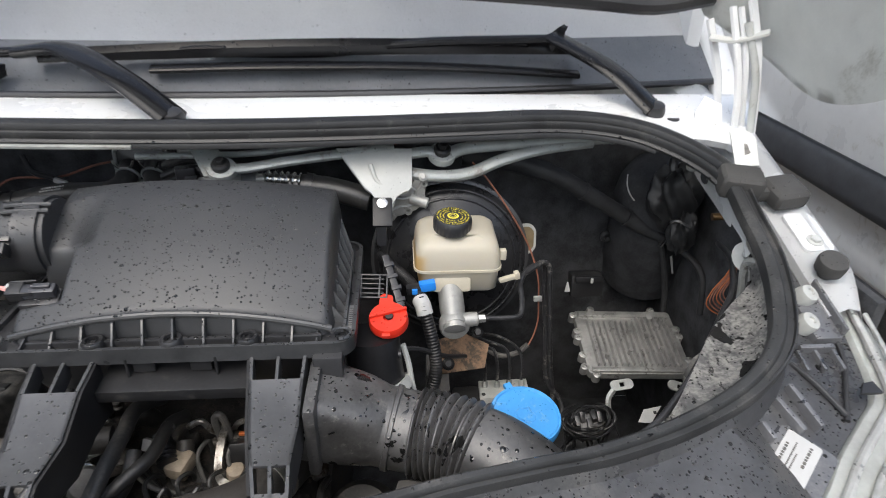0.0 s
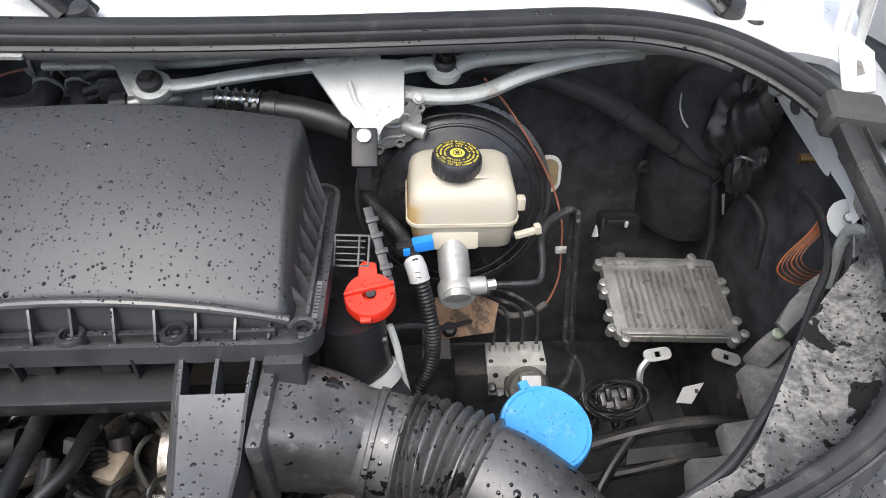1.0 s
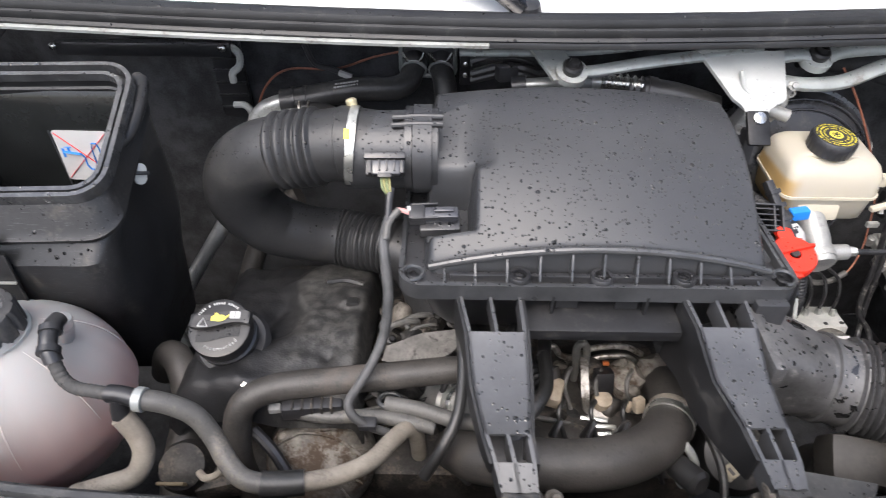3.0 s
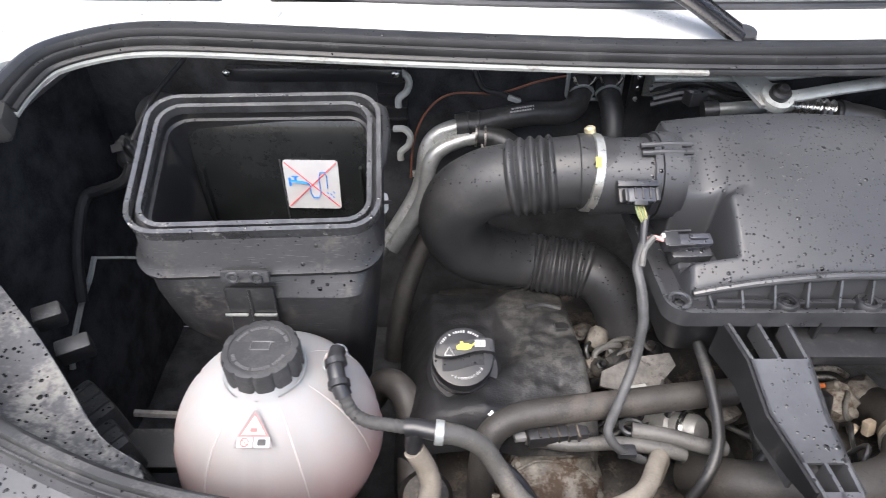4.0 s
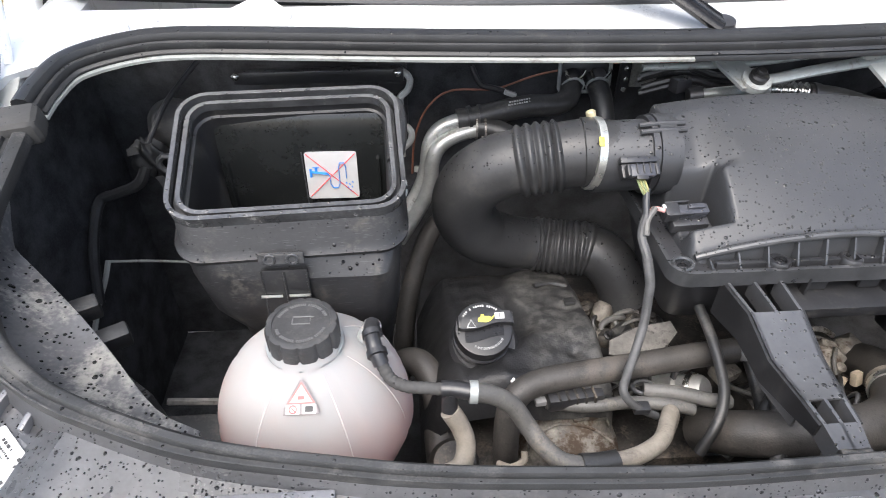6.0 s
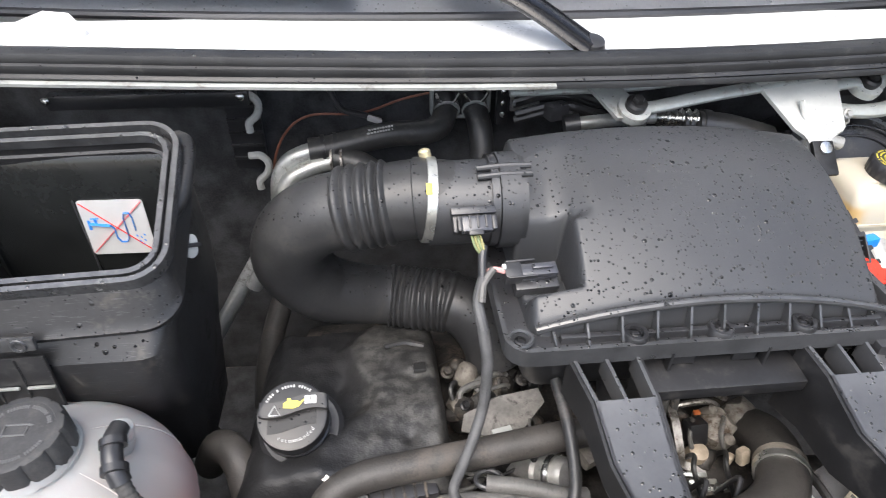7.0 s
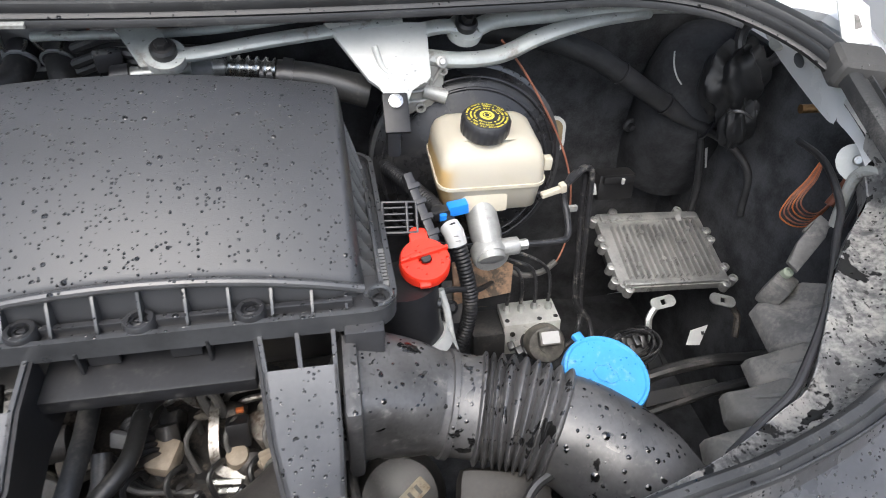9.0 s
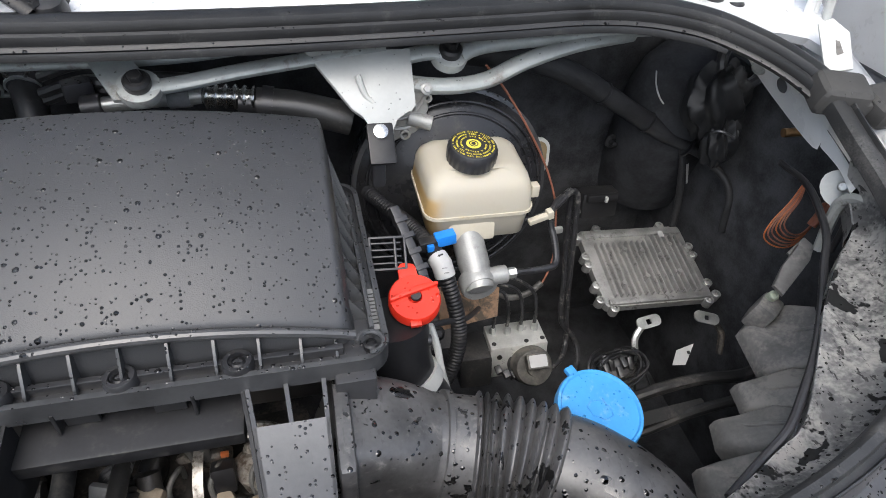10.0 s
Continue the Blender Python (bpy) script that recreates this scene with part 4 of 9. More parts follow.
def liner(chain, inner, name, label, material):
    """Concave cover between seal and headlamp, falling towards the bay."""
    b = bmesh.new()
    n = len(chain)
    loops = []
    for i, ((x, y), q) in enumerate(zip(chain, inner)):
        a = V(x, y, bonnet(y) - 0.016)
        row = []
        for k in range(7):
            t = k / 6
            p = a.lerp(q, t)
            p.z -= 0.012 * math.sin(math.pi * t)
            row.append(p)
        row.append(q + V(0, 0.002, -0.02))
        loops.append(row)
    rings(b, loops, closed=False)
    bmesh.ops.solidify(b, geom=list(b.faces), thickness=0.003)
    ob = thing(name, inner[n // 2], label, "cover", "headlamp covers")
    part("shell", b, material, ob, smooth=50)
    part("free_edge", tube([q + V(0, 0, -0.002) for q in inner], 0.0014, 6), material, ob)
    return ob


def resampled(points, n):
    p = spline(points, 8)
    return [p[round(i * (len(p) - 1) / (n - 1))] for i in range(n)]


N = 26
west = resampled([V(x, y, 0) for x, y in FRONT[17:24]], N)
west_in = resampled([V(-0.975, 0.425, 1.272), V(-1.025, 0.456, 1.269), V(-1.079, 0.512, 1.286), V(-1.123, 0.556, 1.30), V(-1.184, 0.611, 1.317), V(-1.222, 0.641, 1.335)], N)
liner([(q.x, q.y) for q in west], west_in, "headlamp_cover", "grey plastic headlamp cover with dried mud and drops", LINER)
east = resampled([V(x, y, 0) for x, y in FRONT[1:10]], N)
east_in = resampled([V(0.436, 0.668, 1.34), V(0.42, 0.636, 1.326), V(0.39, 0.612, 1.318), V(0.348, 0.573, 1.305), V(0.305, 0.52, 1.289), V(0.262, 0.472, 1.273), V(0.225, 0.455, 1.270), V(0.17, 0.432, 1.264), V(0.10, 0.412, 1.26), V(0.03, 0.398, 1.256)], N)
liner([(q.x, q.y) for q in east], east_in, "headlamp_cover", "grey plastic headlamp cover with pale mud stains", MUDLINER)

# paper label with small print, and printed lines on the panel
lab = thing("paper_label", (-1.15, 0.385, 1.23), "white paper label with small dark print on the panel", "label")
m = axis_pose((-1.135, 0.400, bonnet(0.400) - 0.0435), TILTED, (0.70, -0.68, -0.2))
m = m @ Matrix.Scale(0.82, 4)
part("paper", slab(rrect(0.088, 0.047, 0.003), 0.0012, m), STICKER, lab)
random.seed(11)


def print_row(u0, u1, v, h, mat_, parent, at, lift=0.0013):
    """A line of print too small to read: short bars with gaps."""
    u = u0
    while u < u1:
        w = random.uniform(0.6, 1.6) * h
        part("print_bar", slab(rrect(min(w, u1 - u), h, h * 0.2, 1), 0.0003, at @ pose(u + w / 2, v, lift)), mat_, parent)
        u += w + 0.35 * h


for u0, u1, v, h in ((-0.030, -0.012, 0.015, 0.0034), (-0.038, -0.004, 0.0085, 0.0022), (-0.036, -0.010, 0.004, 0.0012), (-0.036, -0.014, 0.0012, 0.0012), (-0.036, -0.018, -0.006, 0.0016), (-0.036, -0.026, -0.012, 0.0014),
                     (0.002, 0.038, 0.0155, 0.0036), (0.006, 0.038, 0.009, 0.0034), (0.026, 0.040, 0.003, 0.0014), (0.026, 0.040, -0.001, 0.0014)):
    print_row(u0, u1, v, h, INK, lab, m)
for i in range(6):
    for j in range(6):
        if (i * 7 + j * 3 + i * j) % 3:
            part("print_dot", slab([(0, 0), (0.0022, 0), (0.0022, 0.0022), (0, 0.0022)], 0.0003, m @ pose(0.008 + i * 0.0024, -0.018 + j * 0.0024, 0.0013)), INK, lab)
lab = thing("paper_label", (0.35, 0.41, 1.25), "white paper label with faded print on the panel", "label")
m = axis_pose((0.362, 0.412, bonnet(0.409) - 0.0435), TILTED, (0.72, 0.66, 0.2))
part("paper", slab(rrect(0.056, 0.034, 0.003), 0.0012, m), STICKER, lab)
for u0, u1, v, h in ((-0.02, 0.012, 0.012, 0.003), (-0.022, 0.018, 0.005, 0.0016), (-0.022, 0.006, 0.001, 0.0016), (-0.006, 0.022, -0.008, 0.003)):
    print_row(u0, u1, v, h, GREYHOSE, lab, m)
lab = thing("printed_marking", (0.31, 0.42, 1.22), "small white printed lines on the panel", "marking")
m = axis_pose((0.296, 0.418, bonnet(0.418) - 0.035), TILTED, (0.86, 0.5, 0.2)) @ pose(0, 0, 0, 0, 0, 0)
print_row(-0.02, 0.022, 0.017, 0.0012, PRINT, lab, m, 0.0)
for v, h, u0, u1 in ((0.011, 0.005, -0.018, 0.02), (0.0045, 0.003, -0.012, 0.014), (-0.002, 0.005, -0.018, 0.02), (-0.008, 0.003, -0.016, 0.004), (-0.013, 0.003, -0.016, 0.010)):
    print_row(u0, u1, v, h, PRINT, lab, m, 0.0)

# bonnet buffers with their brackets and the lamps' adjusting screws
for side in (-1, 1):
    def at(x, y, drop):
        return V(x if side < 0 else 2 * CX - x, y, bonnet(y) - drop)
    q = at(-1.281, 0.612, 0.012)
    stop = thing("bonnet_buffer", q - V(0, 0, 0.05), "grey rubber bonnet buffer on a plastic bracket", "buffer", "bonnet buffers")
    part("head", lathe([(0.008, -0.03), (0.010, -0.016), (0.0165, -0.014), (0.0175, -0.002), (0.016, 0.003), (0.012, 0.0045)], axis_pose(q + V(0, 0, 0.008), (side * -0.1, -0.35, 0.93)), 24), GREYRUBBER, stop)
    part("bracket", box((0.034, 0.075, 0.03), axis_pose(at(-1.247, 0.577, 0.052), TILTED), 0.006), PANEL, stop)
    part("bracket_web", box((0.004, 0.075, 0.02), axis_pose(at(-1.264, 0.577, 0.036), TILTED), 0.001), PANEL, stop)
    for p, dr in (((-1.244, 0.590), 0.028), ((-1.230, 0.557), 0.034)):
        sc = part("screw", lathe([(0.0125, -0.012), (0.0125, -0.002), (0.0105, 0.005), (0.0045, 0.0065), (0.0035, 0.004), (0.001, 0.004)], axis_pose(at(*p, dr), (side * 0.25, -0.45, 0.85)), 20), DULLWHITE, stop, "white plastic adjusting screw")
        subpart("screw_slot", lathe([(0.0045, 0.0), (0.0045, 0.0022), (0.001, 0.0022)], axis_pose(at(*p, dr), (side * 0.25, -0.45, 0.85)), 6), INK, sc)
    part("guide", box((0.04, 0.006, 0.03), axis_pose(at(-1.226, 0.533, 0.052), TILTED), 0.002), PANEL, stop)
    for x in (-1.245, -1.224, -1.204):
        part("guide", box((0.004, 0.026, 0.026), axis_pose(at(x, 0.519, 0.054), TILTED), 0.001), PANEL, stop)
    for p in ((-1.250, 0.473), (-1.291, 0.590)):
        part("lamp_clip", slab([(-0.012, -0.006), (0.012, -0.006), (0.008, 0.008), (-0.004, 0.006)], 0.004, axis_pose(at(*p, 0.035), TILTED), bevel=0.001), DRYBLACK, stop)
    wire = thing("lamp_cable", at(-1.25, 0.53, 0.06), "thin black cable along the headlamp", "cable", "lamp cables")
    part("cable", hose([at(-1.268, 0.585, 0.045), at(-1.263, 0.560, 0.047), at(-1.255, 0.52, 0.047), at(-1.235, 0.482, 0.045), at(-1.219, 0.45, 0.048)], 0.003, 8), DRYBLACK, wire)
    part("branch", hose([at(-1.190, 0.515, 0.045), at(-1.203, 0.49, 0.043), at(-1.220, 0.455, 0.046)], 0.0032, 8), DRYBLACK, wire)


# ---- air filter housing ----
airbox = thing("air_filter_housing", (-0.275, 0.69, 1.12), "black plastic air filter housing with rain drops on its lid", "air filter housing")
AX0, AX1, AY0, AY1, AZ = -0.484, -0.067, 0.580, 0.832, 1.299
acx, acy = (AX0 + AX1) / 2, (AY0 + AY1) / 2


def ring_plate(w, h, r, wi, hi, ri, z0, z1, cx, cy, dx=0.0, dy=0.0):
    """A flat frame with an inner opening."""
    b = bmesh.new()
    o, i = rrect(w, h, r, 6), rrect(wi, hi, ri, 6)
    loops = []
    for pts, z, ox, oy in ((i, z0, dx, dy), (o, z0, 0, 0), (o, z1, 0, 0), (i, z1, dx, dy)):
        loops.append([V(cx + x + ox, cy + y + oy, z) for x, y in pts])
    loops.append(loops[0])
    vs = [[b.verts.new(q) for q in lp] for lp in loops[:4]]
    vs.append(vs[0])
    n = len(o)
    for a, c in zip(vs, vs[1:]):
        for k in range(n):
            b.faces.new((a[k], a[(k + 1) % n], c[(k + 1) % n], c[k]))
    return b


W, H = AX1 - AX0, AY1 - AY0
part("rim", ring_plate(W - 0.008, H - 0.008, 0.020, W - 0.09, H - 0.07, 0.012, AZ - 0.016, AZ - 0.006, acx, acy), BLACK, airbox, "flat flange round the lid")
part("rim_edge", ring_plate(W, H, 0.024, W - 0.010, H - 0.010, 0.019, AZ - 0.020, AZ, acx, acy), EDGE, airbox, "raised greyish edge of the flange")
part("groove_bar", box((0.325, 0.006, 0.010), pose(-0.268, 0.5965, AZ - 0.003), 0.0015), BLACK, airbox)


def lid():
    """The lid as a height field over its footprint: rising to the back, bulged, with a notch for the sensor."""
    b = bmesh.new()
    x0, x1, y0, y1 = -0.457, -0.094, 0.604, 0.832
    nx, ny = 150, 96
    floor = AZ - 0.010

    def top(x, y):
        u = (x - (-0.272)) / 0.182
        t = (y - 0.608) / 0.205
        tt = min(1.0, max(0.0, t))
        edge = 1.302 + 0.0438 * (tt ** 0.8 + math.sin(math.pi / 2 * tt)) - 0.004 * tt * u
        bulge = (0.025 * (1 - tt) + 0.016 * tt) * (1 - u * u) + 0.010 * math.sin(math.pi * tt)
        z = edge + bulge
        if t > 1:
            z -= 6.0 * (y - 0.813) ** 2 * 10
        # shoulder sweeping out to the inlet neck
        if x < -0.375 and y > 0.69:
            s = min(1, (-0.375 - x) / 0.05)
            zn = 1.346 + 0.056 * min(1.0, max(0.0, (y - 0.700) / 0.095)) ** 0.75
            s = s * s * (3 - 2 * s) * min(1.0, (y - 0.69) / 0.012)
            z = z * (1 - s) + min(z, zn) * s
        return z

    def inside(x, y):
        d = min(x - x0, x1 - x, y - y0, y1 - y)
        r = 0.014
        cxn = min(max(x, x0 + r), x1 - r)
        cyn = min(max(y, y0 + r), y1 - r)
        if (x < x0 + r or x > x1 - r) and (y < y0 + r or y > y1 - r):
            d = r - math.hypot(x - cxn, y - cyn)
        # notch
        nd = max(x - (-0.405), 0.634 - y, y - 0.706)
        return d, nd

    grid = []
    for j in range(ny + 1):
        row = []
        for i in range(nx + 1):
            x = x0 - 0.002 + (x1 - x0 + 0.004) * i / nx
            y = y0 - 0.002 + (y1 - y0 + 0.004) * j / ny
            d, nd = inside(x, y)
            z = top(x, y)
            r = 0.010
            f = 0.0 if d <= 0 else math.sqrt(max(0, 1 - (1 - min(1, d / r)) ** 2))
            z = floor + (max(z, floor + 0.004) - floor) * f
            if nd < 0.006:
                low = 1.305 if y > 0.65 else 1.303
                g = min(1, max(0, (nd + 0.003) / 0.009))
                g = math.sqrt(max(0, 1 - (1 - g) ** 2))
                z = min(z, low + (z - low) * g)
            row.append(b.verts.new((x, y, z)))
        grid.append(row)
    for j in range(ny):
        for i in range(nx):
            b.faces.new((grid[j][i], grid[j][i + 1], grid[j + 1][i + 1], grid[j + 1][i]))
    return b


lid_ob = part("lid", lid(), LID, airbox, "domed black lid with dark rain drops", smooth=50)
arc = [V(-0.452 + 0.357 * i / 24, 0.6055, 1.3015 + 0.026 * (1 - ((i / 12) - 1) ** 2)) for i in range(25)]
subpart("lip", tube(arc, 0.0042, 10), EDGE, lid_ob, "pale worn front lip")
for i, x in enumerate((-0.437, -0.405, -0.372, -0.338, -0.305, -0.272, -0.238, -0.205, -0.172, -0.140, -0.112)):
    h = 0.026 * (1 - ((x + 0.2735) / 0.1785) ** 2)
    b = slab([(0.585, AZ - 0.012), (0.607, AZ - 0.012), (0.607, AZ + h), (0.603, AZ + h - 0.002), (0.589, AZ - 0.002)], 0.0022, Matrix(((0, 0, 1, x), (1, 0, 0, 0), (0, 1, 0, 0), (0, 0, 0, 1))))
    part("rib", b, EDGE, airbox)
for i in range(8):
    y = 0.63 + i * 0.022
    b = slab([(0, 0), (0.022, -0.008), (0.022, -0.006), (0, 0.02 + 0.006 * i)], 0.002, Matrix(((1, 0, 0, -0.096), (0, 0.35, 1, y), (0, 0.94, 0, AZ - 0.006), (0, 0, 0, 1))))
    part("rib", b, EDGE, airbox)
part("side_rail", box((0.004, 0.19, 0.012), pose(-0.080, 0.705, AZ - 0.001), 0.001), EDGE, airbox)
# clamping lugs with screws
for x in (-0.358, -0.273, -0.188):
    lug = part("lug", lathe([(0.0125, -0.022), (0.0125, -0.001), (0.011, 0.002), (0.0075, 0.002), (0.0072, -0.006), (0.002, -0.006)], pose(x, 0.5935, AZ + 0.003), 24), BLACK, airbox)
    subpart("screw", lathe([(0.0062, -0.006), (0.0062, 0.0), (0.004, 0.0015), (0.0038, -0.001), (0.001, -0.001)], pose(x, 0.5935, AZ + 0.002), 14), BOLT, lug)
for x, y in ((-0.469, 0.597), (-0.083, 0.597)):
    c = part("corner_seat", tube([V(x + 0.011 * math.cos(a), y + 0.011 * math.sin(a), AZ + 0.002) for a in (radians(-100 + 25 * k) for k in range(12))], 0.0022, 6), EDGE, airbox)
    subpart("screw", lathe([(0.006, -0.01), (0.006, 0.001), (0.004, 0.002), (0.0035, 0.0), (0.001, 0.0)], pose(x, y, AZ - 0.002), 14), BOLT, c)
part("part_number_strip", slab(rrect(0.008, 0.05, 0.001, 1), 0.0004, pose(-0.0745, 0.64, AZ - 0.0055)), DULLEDGE, airbox, "pale printed strip on the flange")
for i in range(9):
    part("print_line", slab(rrect(0.005, 0.0012, 0.0003, 1), 0.0003, pose(-0.0745, 0.622 + i * 0.0045, AZ - 0.005)), INK, airbox)
# lower half
b = bmesh.new()
loops = []
for z, ins, fy in ((AZ - 0.016, 0.016, 0.0), (1.25, 0.022, 0.004), (1.205, 0.032, 0.012), (1.16, 0.045, 0.03), (1.12, 0.07, 0.05)):
    loops.append([V(acx + x, acy + fy * 0.5 + y, z) for x, y in rrect(W - 2 * ins, H - 2 * ins - fy, 0.02, 5)])
rings(b, loops)
part("lower_half", b, DRYBLACK, airbox, "dusty lower half of the housing")
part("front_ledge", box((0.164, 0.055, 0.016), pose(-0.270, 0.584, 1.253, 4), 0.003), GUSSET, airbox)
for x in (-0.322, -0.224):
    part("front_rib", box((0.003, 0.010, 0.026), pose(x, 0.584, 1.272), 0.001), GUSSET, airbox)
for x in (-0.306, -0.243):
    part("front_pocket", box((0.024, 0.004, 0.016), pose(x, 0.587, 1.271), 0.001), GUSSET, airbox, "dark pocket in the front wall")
part("corner_post", box((0.034, 0.03, 0.035), pose(-0.098, 0.585, 1.268), 0.003), BLACK, airbox)


def leg(stations, walls):
    """Supporting leg: a channel that runs forward and down, slotted at both ends. Stations: y, z and the two edges in x."""
    def bar(u0, u1, k0, k1, thick, name, parent, slim=0.0):
        loops = []
        for y, z, xl, xr in stations[k0:k1 + 1]:
            a, c = xl + (xr - xl - slim) * u0, xl + (xr - xl - slim) * u1 + slim
            loops.append([V(a, y, z), V(c, y, z), V(c, y, z - thick), V(a, y, z - thick)])
        b = rings(bmesh.new(), loops)
        if parent is None:
            return part(name, b, LEGMAT, airbox, "sloping slotted support leg, wet")
        return subpart(name, b, LEGMAT, parent)
    lg = bar(0, 1, 1, 3, 0.003, "support_leg", None)
    for u in (0.0, 0.5, 1.0):
        bar(u, u, 0, 1, 0.024, "web", lg, 0.0035)
        bar(u, u, 3, 5, 0.024, "web", lg, 0.0035)
    for u in (0.0, 1.0):
        bar(u, u, 1, 3, 0.042, "side_wall", lg, 0.003)
    bar(0.1, 0.9, 4, 5, 0.003, "foot", lg)
    # muddy clamp that holds the foot
    y, z, xl, xr = stations[5]
    mx = (xl + xr) / 2
    cl = subpart("foot_clamp", box((0.034, 0.034, 0.016), pose(mx, y + 0.008, z - 0.012, 24), 0.006), ENGINE, lg, "muddy pale metal foot clamp")
    subpart("foot_roll", tube([V(xl + 0.002, y - 0.004, z - 0.004), V(mx, y - 0.008, z - 0.001), V(xr - 0.002, y - 0.004, z - 0.004)], 0.0065, 10), LEDGE, lg)
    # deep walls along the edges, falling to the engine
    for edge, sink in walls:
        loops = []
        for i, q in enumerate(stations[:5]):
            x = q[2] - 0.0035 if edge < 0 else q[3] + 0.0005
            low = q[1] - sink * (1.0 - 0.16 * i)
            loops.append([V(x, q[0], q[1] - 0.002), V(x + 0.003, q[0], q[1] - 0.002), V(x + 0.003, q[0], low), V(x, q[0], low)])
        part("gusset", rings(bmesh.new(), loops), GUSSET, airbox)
    return lg


leg([(0.585, 1.284, -0.421, -0.356), (0.536, 1.279, -0.412, -0.354), (0.486, 1.259, -0.407, -0.353), (0.436, 1.256, -0.398, -0.357), (0.412, 1.250, -0.391, -0.354), (0.390, 1.240, -0.385, -0.353)], ((-1, 0.05), (1, 0.075)))
leg([(0.585, 1.284, -0.186, -0.122), (0.547, 1.278, -0.180, -0.122), (0.497, 1.258, -0.174, -0.122), (0.447, 1.255, -0.163, -0.124), (0.420, 1.248, -0.157, -0.122), (0.397, 1.240, -0.152, -0.123)], ((-1, 0.095),))

# inlet neck and sensor
neckx = [V(-0.445, 0.748, 1.358), V(-0.475, 0.748, 1.358), V(-0.512, 0.750, 1.356), V(-0.545, 0.752, 1.354)]
part("neck", tube(even(neckx, 0.005), lambda t: 0.045 if t > 0.22 else 0.0475, 36), LID, airbox, "round inlet neck")
part("neck_collar", tube([V(-0.474, 0.748, 1.358), V(-0.482, 0.748, 1.358)], 0.0495, 36), BLACK, airbox)
part("neck_band", tube([V(-0.452, 0.748, 1.358), V(-0.473, 0.748, 1.358)], 0.0515, 36), LID, airbox)
for y, z in ((0.737, 1.406), (0.727, 1.402)):
    part("neck_tab", hose([V(-0.496, y, z - 0.002), V(-0.470, y, z), V(-0.440, y, z)], 0.0035, 10), BLACK, airbox)
sensor = thing("air_mass_sensor", (-0.497, 0.70, 1.36), "black air mass sensor plug with yellow wires", "sensor")
m = axis_pose((-0.503, 0.700, 1.366), (0.05, -0.62, 0.78), (1, 0, 0.05)) @ Matrix.Scale(0.82, 4)
part("body", box((0.052, 0.032, 0.014), m, 0.003), DRYBLACK, sensor)
part("frame", box((0.056, 0.010, 0.010), m @ pose(0, 0.010, 0.008), 0.002), BLACK, sensor)
part("plug", box((0.040, 0.020, 0.014), m @ pose(0.002, -0.008, 0.010), 0.003), PLUGGREY, sensor)
for dx in (-0.019, 0.023):
    part("ear", box((0.006, 0.018, 0.018), m @ pose(dx, -0.008, 0.010), 0.0015), DRYBLACK, sensor)
for dx in (-0.007, 0.003, 0.013):
    part("plug_rib", box((0.0025, 0.016, 0.003), m @ pose(dx, -0.006, 0.0178), 0.0006), DRYBLACK, sensor)
part("latch", box((0.018, 0.008, 0.005), m @ pose(0.0, -0.018, 0.014), 0.001), DRYBLACK, sensor)
for k in range(4):
    dx = -0.005 + 0.0034 * k
    a = m @ V(dx, -0.018, 0.006)
    part("wire", hose([a, a + V(0.002, -0.012, -0.006), V(-0.497 + dx * 0.5, 0.671, 1.347)], 0.0013, 6), WIREYELLOW if k % 2 else WIREGREEN, sensor)
part("tape", hose([V(-0.495, 0.677, 1.352), V(-0.497, 0.668, 1.342), V(-0.498, 0.655, 1.325)], 0.0042, 10), DRYBLACK, sensor, "black wound tape")
part("loom", hose([V(-0.497, 0.657, 1.328), V(-0.503, 0.644, 1.307), V(-0.500, 0.622, 1.290), V(-0.497, 0.606, 1.265), V(-0.498, 0.598, 1.245), V(-0.502, 0.585, 1.219)], 0.0055, 10), SLEEVE, sensor, "sleeved cable")

plug = thing("pressure_sensor", (-0.43, 0.655, 1.305), "small black plug with pink wires in the lid's notch", "sensor")
m = axis_pose((-0.442, 0.662, 1.327), (0, -0.35, 0.94), (1, 0.05, 0)) @ Matrix.Scale(0.82, 4)
part("body", box((0.05, 0.018, 0.016), m, 0.003), PLUGGREY, plug)
part("latch", box((0.026, 0.008, 0.005), m @ pose(0.006, 0.002, 0.010), 0.002), PLUGGREY, plug)
part("socket", box((0.022, 0.024, 0.020), m @ pose(-0.030, 0.002, 0.0), 0.003), DRYBLACK, plug)
for dy in (-0.010, 0.012):
    part("socket_rail", box((0.036, 0.003, 0.006), m @ pose(-0.020, dy, 0.008), 0.001), DRYBLACK, plug)
part("wedge", box((0.006, 0.008, 0.008), m @ pose(-0.040, 0.006, 0.006), 0.0015), DULLWHITE, plug, "pale wedge")
part("seat", box((0.055, 0.03, 0.02), m @ pose(0, -0.004, -0.018), 0.003), BLACK, plug)
part("wire", hose([m @ V(-0.036, 0, 0.004), V(-0.486, 0.662, 1.333), V(-0.496, 0.658, 1.328)], 0.0028, 8), WIREPINK, plug, "pink wires")
part("wire", hose([V(-0.486, 0.662, 1.334), V(-0.497, 0.652, 1.324), V(-0.500, 0.64, 1.31)], 0.004, 8), GREYHOSE, plug)


